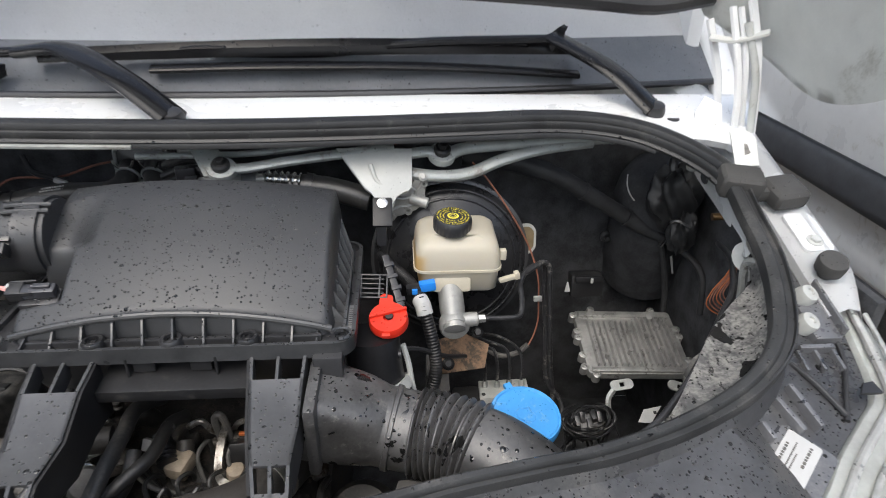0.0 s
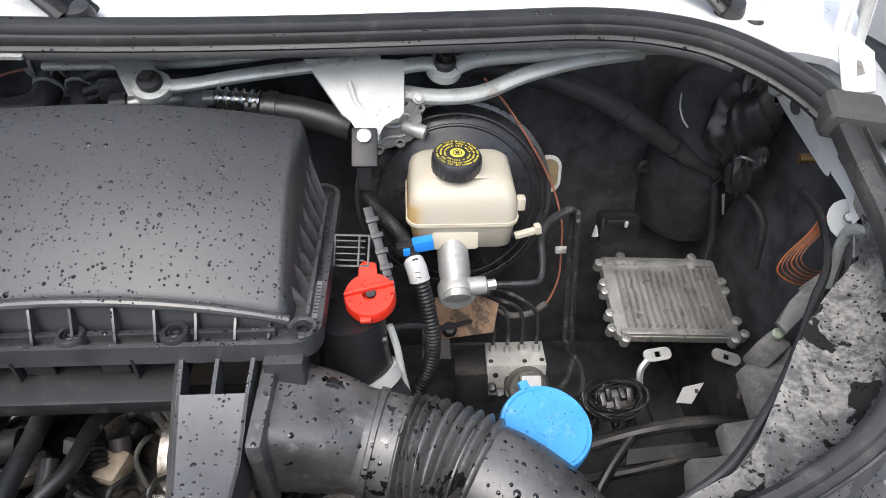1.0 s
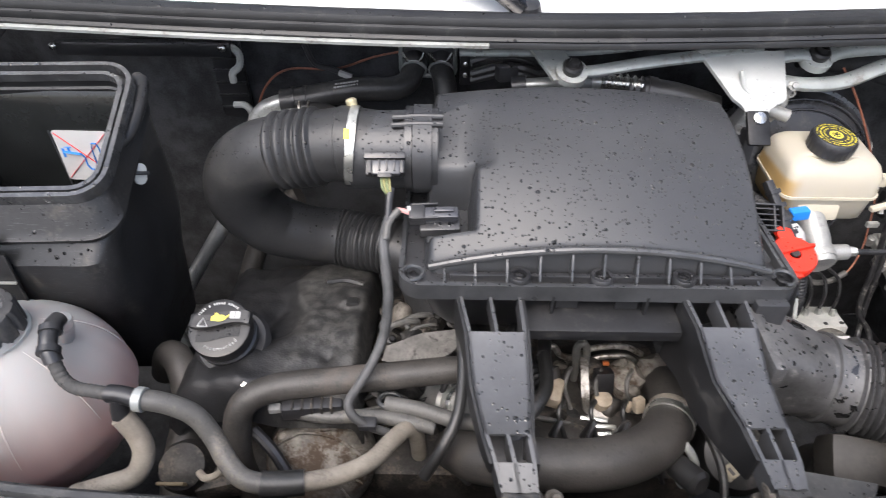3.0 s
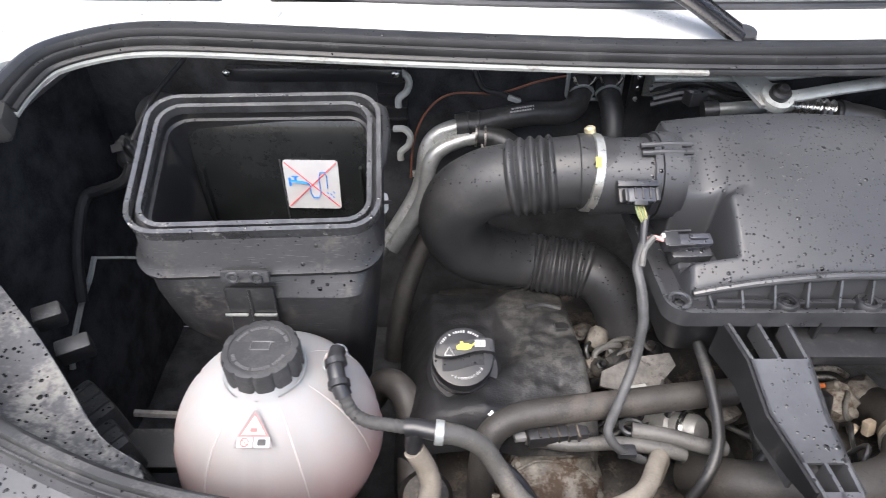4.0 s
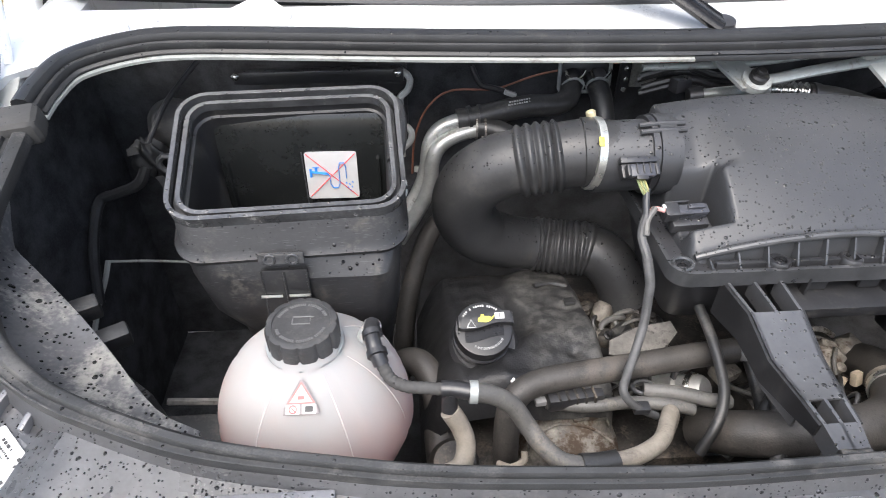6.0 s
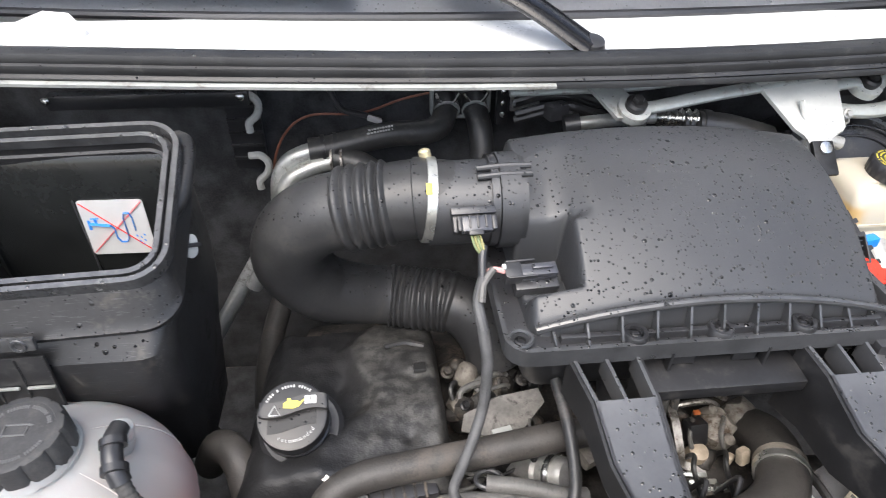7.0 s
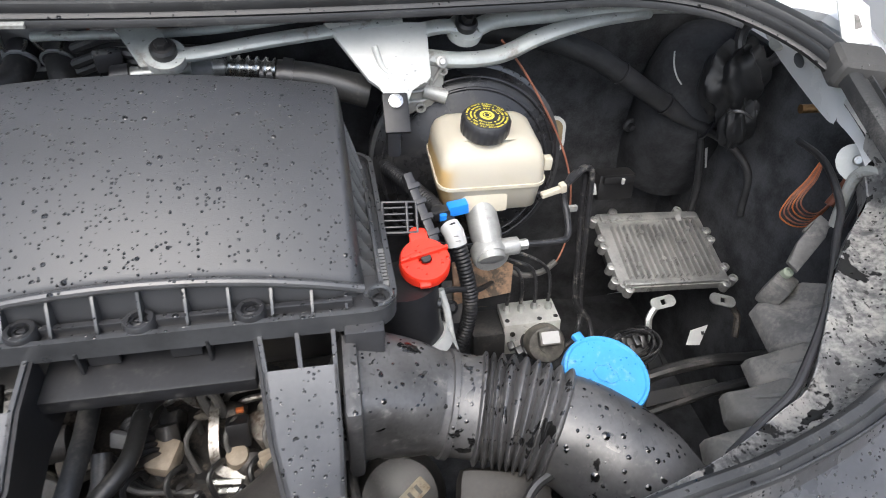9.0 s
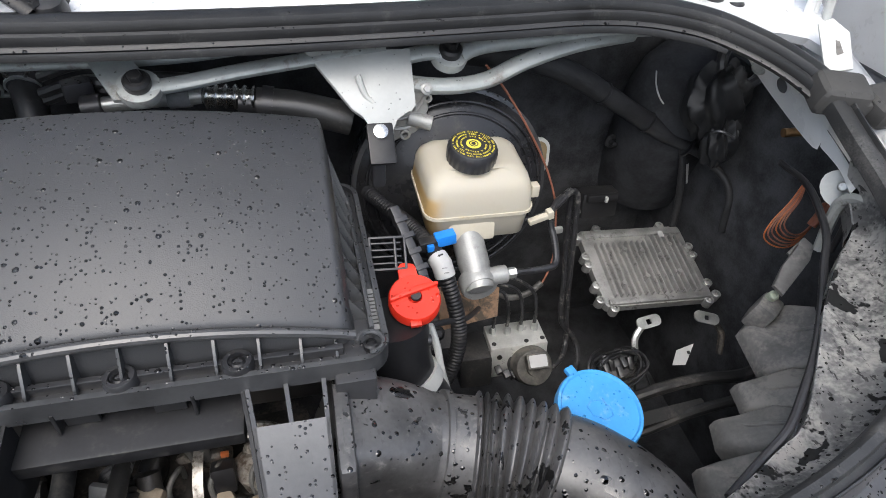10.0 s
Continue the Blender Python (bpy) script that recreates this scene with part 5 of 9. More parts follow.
# ---- intake hoses ----
uh = thing("intake_hose", (-0.62, 0.73, 1.2), "black rubber intake hose bent like a U, with bellows", "hose")
upath = [V(-0.512, 0.750, 1.358), V(-0.551, 0.754, 1.360), V(-0.589, 0.757, 1.354), V(-0.629, 0.760, 1.347), V(-0.665, 0.766, 1.334), V(-0.693, 0.773, 1.308), V(-0.704, 0.780, 1.272), V(-0.697, 0.788, 1.240),
         V(-0.676, 0.796, 1.208), V(-0.648, 0.803, 1.190), V(-0.620, 0.811, 1.177), V(-0.588, 0.815, 1.169), V(-0.550, 0.806, 1.168), V(-0.510, 0.794, 1.170), V(-0.484, 0.782, 1.160), V(-0.462, 0.764, 1.132), V(-0.452, 0.75, 1.10)]


def ushape():
    path = even(spline(upath, 10), 0.0012)

    def share(q):
        """How far along the hose it passes nearest to q."""
        return min(range(len(path)), key=lambda i: (path[i] - q).length) / (len(path) - 1)

    up0, up1, lo0, lo1 = share(upath[2]), share(upath[3]), share(upath[11]), share(upath[13])

    def ripple(t, t0, t1, n, depth):
        """n rings between two shares of the way: rounded crests, narrow valleys."""
        if not t0 < t < t1:
            return 0.0
        return depth * ((0.5 - 0.5 * math.cos(2 * math.pi * n * (t - t0) / (t1 - t0))) ** 0.6)

    def rad(t):
        r = 0.0425 + 0.0015 * math.exp(-((t - 0.40) / 0.12) ** 2) - 0.0035 * max(0, min(1, (t - 0.5) / 0.15))
        r += ripple(t, up0 - 0.012, up1 + 0.012, 5, 0.0048) + ripple(t, lo0 - 0.006, lo1 + 0.006, 10, 0.0034)
        if 0.045 < t < 0.075:
            r += 0.002
        return r
    return tube(path, rad, 40)


part("hose", ushape(), HOSE, uh)
cl = part("hose_clamp", tube([V(-0.5400, 0.750, 1.3601), V(-0.5495, 0.750, 1.3611)], 0.0463, 40), CLAMP, uh, "bright metal hose clamp")
subpart("clamp_screw", lathe([(0.006, -0.008), (0.0065, 0.0), (0.0065, 0.007), (0.004, 0.009)], axis_pose((-0.545, 0.772, 1.400), (-0.2, 0.2, 0.95)), 12), BRASSY, cl, "small brass-coloured screw")
subpart("clamp_band_end", box((0.009, 0.014, 0.006), axis_pose((-0.545, 0.762, 1.3995), (0, 0.25, 0.97)), 0.001), CLAMP, cl)
subpart("paint_mark", box((0.0065, 0.012, 0.001), axis_pose((-0.545, 0.7175, 1.3945), (0, -0.68, 0.73)), 0.0003), YELLOW, cl, "yellow paint mark")

duct = thing("intake_duct", (0.03, 0.52, 1.13), "large black corrugated intake duct, wet and muddy", "duct")
dpath = [V(-0.125, 0.560, 1.224), V(-0.08, 0.560, 1.209), V(-0.035, 0.557, 1.194), V(0.005, 0.547, 1.190), V(0.038, 0.534, 1.192), V(0.072, 0.515, 1.190), V(0.10, 0.496, 1.182), V(0.135, 0.462, 1.165), V(0.158, 0.425, 1.135), V(0.165, 0.40, 1.09)]


def duct_mesh():
    path = even(spline(dpath, 12), 0.0012)
    fr = frames_along(path)
    n = len(path) - 1
    k0, k1 = (min(range(n + 1), key=lambda i: (path[i] - q).length) / n for q in (V(0.0, 0.5485, 1.190), V(0.070, 0.516, 1.190)))
    loops = []
    for i, (q, (t, s, u)) in enumerate(zip(path, fr)):
        k = i / n
        r = 0.0475 + 0.0075 * max(0.0, min(1.0, (k - 0.45) / 0.2))
        sq = 1 - max(0, 0.22 - k) / 0.22
        if k0 < k < k1:
            r += 0.0085 * (0.5 - 0.5 * math.cos(2 * math.pi * 9 * (k - k0) / (k1 - k0))) ** 0.6 - 0.003
        if k0 - 0.075 < k < k0 - 0.055:
            r += 0.003
        ex = 2 + 4 * (1 - sq)
        lp = []
        for a in (2 * math.pi * j / 44 for j in range(44)):
            c, d = math.cos(a), math.sin(a)
            f = (abs(c) ** ex + abs(d) ** ex) ** (-1 / ex)
            lp.append(q + s * (r * f * c) + u * (r * (0.93 + 0.07 * sq) * f * d))
        loops.append(lp)
    b = bmesh.new()
    return rings(b, loops)


part("duct", duct_mesh(), DUCT, duct, smooth=50)
part("collar", box((0.014, 0.115, 0.10), axis_pose((-0.112, 0.56, 1.224), (0, -0.05, 1), (1, 0, -0.2)), 0.006), DUCT, duct)
h = V(-0.030, 0.556, 1.198)
part("drain_hole", lathe([(0.008, -0.003), (0.008, 0.0016), (0.0055, 0.0016), (0.005, 0.0002), (0.001, 0.0002)], axis_pose((-0.040, 0.568, 1.2405), (0.3, 0.22, 0.93)), 18), DRYBLACK, duct)


# ---- brakes ----
def print_round(words, r, size, m, parent, material, start=90.0, turn=-1, spread=1.0):
    """Lettering set letter by letter round a circle in the plane of m."""
    n = len(words)
    for i, ch in enumerate(words):
        if ch == " ":
            continue
        a = radians(start + turn * 360 * spread * i / n)
        q = m @ Matrix.Translation((r * math.cos(a), r * math.sin(a), 0)) @ Matrix.Rotation(a + turn * math.pi / 2 * -1 - math.pi * (turn < 0) , 4, "Z")
        subpart("letter", text_mesh(ch, size, material), material, parent, m=q)


booster = thing("brake_booster", (0.07, 0.97, 1.08), "large round black brake servo behind the fluid tank", "brake servo")
bm_pose = axis_pose((0.072, 0.905, 1.222), (0.0, -0.97, 0.22))
part("shell", lathe([(0.118, -0.11), (0.128, -0.09), (0.131, -0.03), (0.133, -0.022), (0.133, -0.016), (0.129, -0.012), (0.124, -0.004), (0.112, 0.004), (0.098, 0.008), (0.060, 0.022), (0.04, 0.03), (0.02, 0.032)], bm_pose, 64), SERVO, booster, smooth=25)
part("rim", lathe([(0.129, -0.024), (0.1345, -0.022), (0.1345, -0.014), (0.129, -0.012)], bm_pose, 64), EDGE, booster)
for r, h in ((0.119, 0.0015), (0.106, 0.0065)):
    part("ridge", tube([bm_pose @ V(r * math.cos(a), r * math.sin(a), h) for a in (2 * math.pi * i / 72 for i in range(73))], 0.0022, 8), SERVO, booster)

mc = thing("brake_master_cylinder", (0.06, 0.77, 1.17), "grey cast master cylinder with pipe unions", "master cylinder")
part("barrel", lathe([(0.019, -0.11), (0.019, -0.02), (0.0175, -0.012), (0.0175, 0.008), (0.016, 0.013), (0.005, 0.015)], axis_pose((0.064, 0.752, 1.202), (0.04, -0.80, -0.42)), 28), MCALU, mc)
part("saddle", box((0.058, 0.055, 0.026), pose(0.064, 0.818, 1.236, -14), 0.006), CREAM, mc, "cream plastic neck between tank and cylinder")
part("mouth", lathe([(0.0225, -0.012), (0.0225, 0.002), (0.020, 0.006), (0.003, 0.007)], axis_pose((0.065, 0.748, 1.197), (0.04, -0.72, -0.1)), 28), MCALU, mc)
for a, d in (((0.098, 0.752, 1.207), (1, 0.05, 0.04)), ((0.118, 0.812, 1.235), (1, 0.06, 0.0))):
    u = part("union", lathe([(0.010, -0.035), (0.011, -0.008), (0.0105, 0.0), (0.007, 0.002)], axis_pose(a, d), 16), MCALU, mc)
    subpart("nut", lathe([(0.0065, 0.0), (0.0065, 0.012), (0.004, 0.013)], axis_pose(a, d), 6), ZINC, u)

res = thing("brake_fluid_tank", (0.072, 0.84, 1.24), "cream plastic brake fluid tank with black cap", "fluid tank")


def tank_shell(loops_in):
    b = bmesh.new()
    loops = []
    for z, x0, x1, y0, y1, r in loops_in:
        tilt = 0.06
        loops.append([V((x0 + x1) / 2 + x, (y0 + y1) / 2 + y, z + tilt * y) for x, y in rrect(x1 - x0, y1 - y0, r, 6)])
    rings(b, loops)
    return b


part("upper_half", tank_shell([(1.268, 0.008, 0.138, 0.792, 0.892, 0.016), (1.276, 0.009, 0.137, 0.793, 0.891, 0.014), (1.296, 0.011, 0.135, 0.796, 0.890, 0.014), (1.305, 0.014, 0.132, 0.801, 0.888, 0.015),
                                       (1.311, 0.020, 0.126, 0.809, 0.884, 0.016), (1.3145, 0.030, 0.116, 0.816, 0.878, 0.018), (1.320, 0.042, 0.092, 0.806, 0.852, 0.022)]), FLUIDTANK, res, smooth=60)
part("lower_half", tank_shell([(1.226, 0.020, 0.130, 0.803, 0.885, 0.012), (1.231, 0.015, 0.134, 0.798, 0.888, 0.014), (1.262, 0.011, 0.136, 0.794, 0.891, 0.016), (1.267, 0.010, 0.137, 0.793, 0.891, 0.016)]), FLUIDTANK, res, smooth=60)
part("seam", tank_shell([(1.2655, 0.0065, 0.1395, 0.7905, 0.8935, 0.017), (1.2695, 0.0065, 0.1395, 0.7905, 0.8935, 0.017)]), CREAM, res)
part("lug", box((0.03, 0.008, 0.007), pose(0.150, 0.798, 1.248, 0, -12, 8), 0.002), CREAM, res)
part("lug", box((0.008, 0.010, 0.012), pose(0.163, 0.800, 1.252, 0, -12, 8), 0.002), CREAM, res)
part("lug", box((0.010, 0.012, 0.016), pose(0.141, 0.81, 1.283), 0.002), CREAM, res)
cap_m = axis_pose((0.066, 0.829, 1.338), (0.03, -0.10, 1))
b = bmesh.new()
loops = []
for r, z in ((0.0265, -0.022), (0.028, -0.020), (0.0285, -0.010), (0.0285, -0.004), (0.0265, 0.0), (0.025, 0.0005), (0.02, 0.0005)):
    k = 96
    loops.append([cap_m @ V((r * (1 + (0.018 if i % 4 < 2 and -0.021 < z < -0.003 else 0))) * math.cos(2 * math.pi * i / k), (r * (1 + (0.018 if i % 4 < 2 and -0.021 < z < -0.003 else 0))) * math.sin(2 * math.pi * i / k), z) for i in range(k)])
rings(b, loops)
cap = part("cap", b, DRYBLACK, res, "round black cap with yellow lettering")
top = cap_m @ Matrix.Translation((0, 0, 0.0009))
subpart("emblem", lathe([(0.0085, 0), (0.0085, 0.0004), (0.001, 0.0005)], top, 28), YELLOW, cap, "yellow round emblem")
subpart("emblem_ring", tube([top @ V(0.0048 * math.cos(a), 0.0048 * math.sin(a), 0.0006) for a in (2 * math.pi * i / 24 for i in range(25))], 0.0006, 5), INK, cap)
subpart("emblem_dot", lathe([(0.0026, 0.0004), (0.0026, 0.0009), (0.0005, 0.0009)], top, 16), INK, cap)
for r0, words, size in ((0.0232, "CLEAN FILLER CAP BEFORE REMOVING USE ONLY DOT 4 BRAKE FLUID ", 0.0030), (0.0188, "FROM A SEALED CONTAINER WARNING SEE OWNERS MANUAL ", 0.0030), (0.0142, "USE ONLY FROM A SEALED CONTAINER ", 0.0030)):
    print_round(words, r0, size, top, cap, YELLOW)
sock = thing("level_sensor_plug", (0.02, 0.815, 1.215), "blue and black plug under the brake fluid tank", "plug")
part("latch", box((0.024, 0.013, 0.014), pose(0.0255, 0.772, 1.254, 0, -6, 6), 0.002), CLIPBLUE, sock, "bright blue latch")
part("body", box((0.022, 0.013, 0.012), pose(0.006, 0.770, 1.250, 0, -6, 6), 0.002), DRYBLACK, sock)
part("tab", box((0.008, 0.006, 0.008), pose(0.007, 0.762, 1.250), 0.001), CLIPBLUE, sock)

# corrugated black hose with a white sleeve
vh = thing("servo_hose", (0.02, 0.78, 1.1), "black corrugated vacuum hose with a white sleeve", "hose")
vp = [V(-0.045, 0.90, 1.235), V(-0.024, 0.855, 1.238), V(-0.002, 0.815, 1.238), V(0.009, 0.778, 1.240), V(0.018, 0.750, 1.235), V(0.031, 0.726, 1.19), V(0.036, 0.713, 1.15), V(0.028, 0.703, 1.11), V(0.008, 0.69, 1.07)]
part("hose", ribbed(vp, 0.0086, 0.0045, 0.0011, 14, 0.0011, where=(0.02, 0.98)), GUSSET, vh)
slv = part("sleeve", tube([V(0.0145, 0.760, 1.2375), V(0.018, 0.750, 1.235), V(0.0212, 0.7435, 1.223)], 0.0120, 18), STICKER, vh, "white plastic sleeve with small print")
for k in range(1, 3):
    subpart("print_line", box((0.006, 0.0007, 0.0006), axis_pose(V(0.0165, 0.7425, 1.2435) + V(0.0018, -0.0036, -0.0042) * k, (-0.1, -0.8, 0.55)), 0.0002), INK, slv)

# brake pipes
pipes = thing("brake_pipes", (0.2, 0.83, 1.1), "bent black coated brake pipes with rubbed spots", "pipes")
part("pipe", hose([V(0.128, 0.812, 1.235), V(0.16, 0.815, 1.237), V(0.185, 0.83, 1.238), V(0.212, 0.85, 1.243), V(0.226, 0.855, 1.236), V(0.230, 0.852, 1.21), V(0.236, 0.84, 1.12), V(0.245, 0.83, 1.03), V(0.25, 0.82, 0.985), V(0.235, 0.795, 0.97), V(0.21, 0.78, 0.965)], 0.0042, 10), PIPE, pipes)
part("pipe", hose([V(0.108, 0.752, 1.207), V(0.15, 0.755, 1.205), V(0.165, 0.762, 1.206), V(0.170, 0.782, 1.218), V(0.172, 0.81, 1.232), V(0.185, 0.832, 1.24), V(0.20, 0.845, 1.242)], 0.0042, 10), PIPE, pipes)
part("pipe", hose([V(0.205, 0.848, 1.243), V(0.222, 0.862, 1.232), V(0.226, 0.855, 1.17), V(0.232, 0.842, 1.10), V(0.238, 0.83, 1.02), V(0.262, 0.815, 0.985), V(0.262, 0.79, 0.962), V(0.24, 0.77, 0.955)], 0.0042, 10), PIPE, pipes)

absu = thing("brake_hydraulic_block", (0.16, 0.80, 0.95), "silver aluminium brake hydraulic block with four pipes", "hydraulic block")
am = axis_pose((0.163, 0.815, 0.985), (-0.06, 0.12, 1), (1, -0.05, 0.10))
part("block", box((0.085, 0.052, 0.058), am, 0.002), ALUCLEAN, absu)
part("motor", lathe([(0.029, 0), (0.029, 0.034), (0.0255, 0.041), (0.012, 0.043), (0.011, 0.047), (0.003, 0.048)], am @ axis_pose((0.014, -0.020, -0.010), (0, -0.85, 0.5)), 32), ABSMOTOR, absu)
part("motor_collar", lathe([(0.031, 0.006), (0.032, 0.008), (0.032, 0.013), (0.031, 0.015)], am @ axis_pose((0.014, -0.020, -0.010), (0, -0.85, 0.5)), 32), DUSTYBLACK, absu)
for k in range(5):
    part("motor_plug", box((0.010, 0.012, 0.014), am @ pose(-0.036 + 0.011 * k, -0.045 - 0.004 * (k % 2), 0.006 - 0.007 * (k % 3), 30, 10 * (k - 2), 12 * k), 0.002), DUSTYBLACK, absu)
part("label_pad", box((0.032, 0.022, 0.010), am @ axis_pose((0.016, -0.058, 0.026), (0.1, -0.65, 0.75)), 0.003), ABSMOTOR, absu)
part("label", slab(rrect(0.026, 0.017, 0.002), 0.0006, am @ axis_pose((0.0166, -0.0615, 0.0302), (0.1, -0.65, 0.75))), STICKER, absu, "small white code label")
part("control_unit", box((0.05, 0.06, 0.06), am @ pose(-0.065, 0.0, -0.012), 0.008), DUSTYBLACK, absu)
for i in range(4):
    x = -0.032 + 0.021 * i
    n = part("pipe_nut", lathe([(0.0055, 0), (0.0055, 0.008), (0.0035, 0.011)], am @ pose(x, 0.008 - 0.004 * (i % 2), 0.029), 6), ZINC, absu)
    a = am @ V(x, 0.008, 0.036)
    part("pipe", hose([a, a + V(0, 0.004, 0.03), a + V(-0.006, 0.02, 0.055), V(0.11 + 0.012 * i, 0.86, 1.06 + 0.012 * i), V(0.10, 0.89, 1.075)], 0.0028, 8), PIPE, absu)
for x, y in ((-0.036, -0.016), (0.012, -0.018), (0.037, -0.016)):
    part("port", lathe([(0.0035, 0), (0.0035, 0.0015), (0.001, 0.0015)], am @ pose(x, y, 0.0285), 12), INK, absu)
for dx, dz in ((-0.03, 0.012), (0.03, -0.012)):
    part("screw", lathe([(0.004, 0), (0.004, 0.002), (0.001, 0.0025)], am @ axis_pose((dx, -0.026, dz), (0, -1, 0)), 12), DARKMETAL, absu)

# orange-sleeved thin wire down the bulkhead
tw = thing("thin_wire", (0.2, 0.93, 1.2), "thin reddish wire with a white clip", "wire")
part("wire", hose([V(0.105, 0.93, 1.385), V(0.135, 0.93, 1.35), V(0.170, 0.925, 1.30), V(0.205, 0.918, 1.24), V(0.222, 0.90, 1.19), V(0.224, 0.885, 1.15), V(0.222, 0.87, 1.11), V(0.205, 0.855, 1.075), V(0.18, 0.85, 1.06)], 0.0015, 8), COPPERDARK, tw)
part("sleeve", hose([V(0.206, 0.856, 1.077), V(0.185, 0.852, 1.062), V(0.155, 0.85, 1.06), V(0.13, 0.855, 1.075)], 0.0048, 8), GREYHOSE, tw)
part("clip", box((0.018, 0.007, 0.009), pose(0.222, 0.878, 1.157), 0.002), DULLWHITE, tw, "white cable clip")

# oval grommet with a pale rim on the bulkhead
gr = thing("bulkhead_grommet", (0.205, 1.0, 1.22), "oval opening with pale rim and tan plug", "grommet")
m = axis_pose((0.2105, 0.965, 1.228), (0, -0.95, 0.2))
part("rim", ring_plate(0.036, 0.056, 0.0175, 0.028, 0.046, 0.0138, 0, 0.004, 0, 0), DULLWHITE, gr, "pale rim", m=m)
part("plug", slab(rrect(0.030, 0.046, 0.0145), 0.003, m), BROWNISH, gr, "tan plug")

# red cap on its bracket
rc = thing("red_cap", (-0.03, 0.68, 1.24), "bright red plastic cap with a finger hole", "cap")
rm = axis_pose((-0.030, 0.670, 1.270), (-0.04, -0.30, 0.95)) @ Matrix.Scale(1.09, 4)
cp = part("disc", lathe([(0.021, -0.012), (0.0235, -0.010), (0.0235, 0.0), (0.022, 0.0025), (0.0065, 0.0025), (0.006, -0.006), (0.002, -0.007)], rm, 40), RED, rc)
subpart("ridge", slab([(-0.0225, -0.003), (-0.004, 0.003), (0.004, 0.006), (0.022, 0.0075), (0.022, 0.0045), (-0.0225, -0.006)], 0.006, rm @ Matrix.Translation((0, 0.003, 0.001)), bevel=0.001), RED, cp)
subpart("tab", slab([(-0.010, -0.006), (0.010, -0.006), (0.0065, 0.006), (0.007, 0.010), (-0.004, 0.013), (-0.009, 0.008), (-0.007, 0.004)], 0.007, rm @ pose(-0.002, 0.024, -0.006), bevel=0.0015), RED, cp)
subpart("hole", lathe([(0.0045, 0.0), (0.0045, 0.0028), (0.001, 0.0028)], rm @ pose(0.001, 0.001, 0), 20), INK, cp, "dark hole")
subpart("hole_key", box((0.004, 0.0022, 0.003), rm @ pose(-0.001, 0.0035, 0.0022), 0.0005), RED, cp)
subpart("foot", box((0.010, 0.006, 0.005), rm @ pose(-0.003, -0.024, -0.002), 0.001), RED, cp)
# connector carrier with open bars, beside the air box
cc = thing("connector_carrier", (-0.04, 0.71, 1.27), "black slotted plastic connector carrier", "carrier")
m = axis_pose((-0.049, 0.717, 1.288), (0, -0.6, 0.8), (1, -0.06, 0)) @ Matrix.Scale(0.62, 4)
for dy in (-0.026, 0.026):
    part("frame_bar", box((0.058, 0.004, 0.014), m @ pose(0, dy, 0), 0.001), DRYBLACK, cc)
for dx in (-0.028, 0.012, 0.028):
    part("frame_bar", box((0.004, 0.055, 0.014), m @ pose(dx, 0, 0), 0.001), DRYBLACK, cc)
for k in range(4):
    part("slat", box((0.052, 0.003, 0.006), m @ pose(-0.004, -0.016 + 0.011 * k, 0.002), 0.0008), DRYBLACK, cc)
um = axis_pose((-0.024, 0.738, 1.283), (0.1, -0.55, 0.8), (1, 0.35, 0))
part("upright", box((0.010, 0.080, 0.010), um, 0.0015), DRYBLACK, cc)
for k in range(4):
    part("upright_tooth", box((0.014, 0.006, 0.012), um @ pose(0.001, -0.03 + 0.018 * k, 0.001), 0.001), DRYBLACK, cc)
part("clip_foot", box((0.012, 0.016, 0.010), um @ pose(-0.001, -0.046, -0.002), 0.002), DRYBLACK, cc)

# charge pipe elbow under the red cap
el = thing("oil_filler_elbow", (-0.05, 0.65, 1.16), "black elbow with a pale clamp ring below the red cap", "elbow")
part("elbow", hose([V(-0.052, 0.67, 1.245), V(-0.05, 0.665, 1.215), V(-0.045, 0.655, 1.18), V(-0.03, 0.64, 1.15), V(-0.01, 0.62, 1.12)], 0.036, 24), DRYBLACK, el)
part("clamp_ring", tube([V(-0.042, 0.651, 1.172), V(-0.036, 0.645, 1.160)], 0.0395, 32), SEAM, el, "dull pale clamp ring")
part("stay", hose([V(-0.012, 0.672, 1.225), V(-0.005, 0.665, 1.20), V(0.0, 0.655, 1.17), V(0.006, 0.645, 1.145)], 0.004, 8), DULLWHITE, el)
part("pin", tube([V(-0.045, 0.655, 1.225), V(-0.015, 0.655, 1.222)], 0.006, 12), DRYBLACK, el)
# rusty bracket and bolts below the cylinder
rb = thing("rusty_bracket", (0.08, 0.82, 1.06), "rust-brown steel bracket with a black bolt", "bracket")
part("plate", slab([(-0.045, -0.03), (0.04, -0.02), (0.05, 0.02), (0.01, 0.04), (-0.04, 0.03)], 0.004, axis_pose((0.085, 0.83, 1.075), (0.05, -0.6, 0.8))), RUST, rb)
part("plate", slab([(-0.02, -0.03), (0.02, -0.03), (0.018, 0.03), (-0.018, 0.03)], 0.004, axis_pose((0.045, 0.815, 1.055), (0.05, -0.7, 0.7))), DARKMETAL, rb)
for x, y, z in ((0.062, 0.80, 1.085), (0.035, 0.80, 1.06), (0.115, 0.85, 1.11)):
    part("bolt", hexbolt(0.007, 0.010, axis_pose((x, y, z), (0, -0.7, 0.7))), BOLT, rb)
part("cable", hose([V(-0.02, 0.68, 1.21), V(0.01, 0.70, 1.195), V(0.05, 0.74, 1.15), V(0.09, 0.80, 1.10)], 0.0035, 8), DRYBLACK, rb)


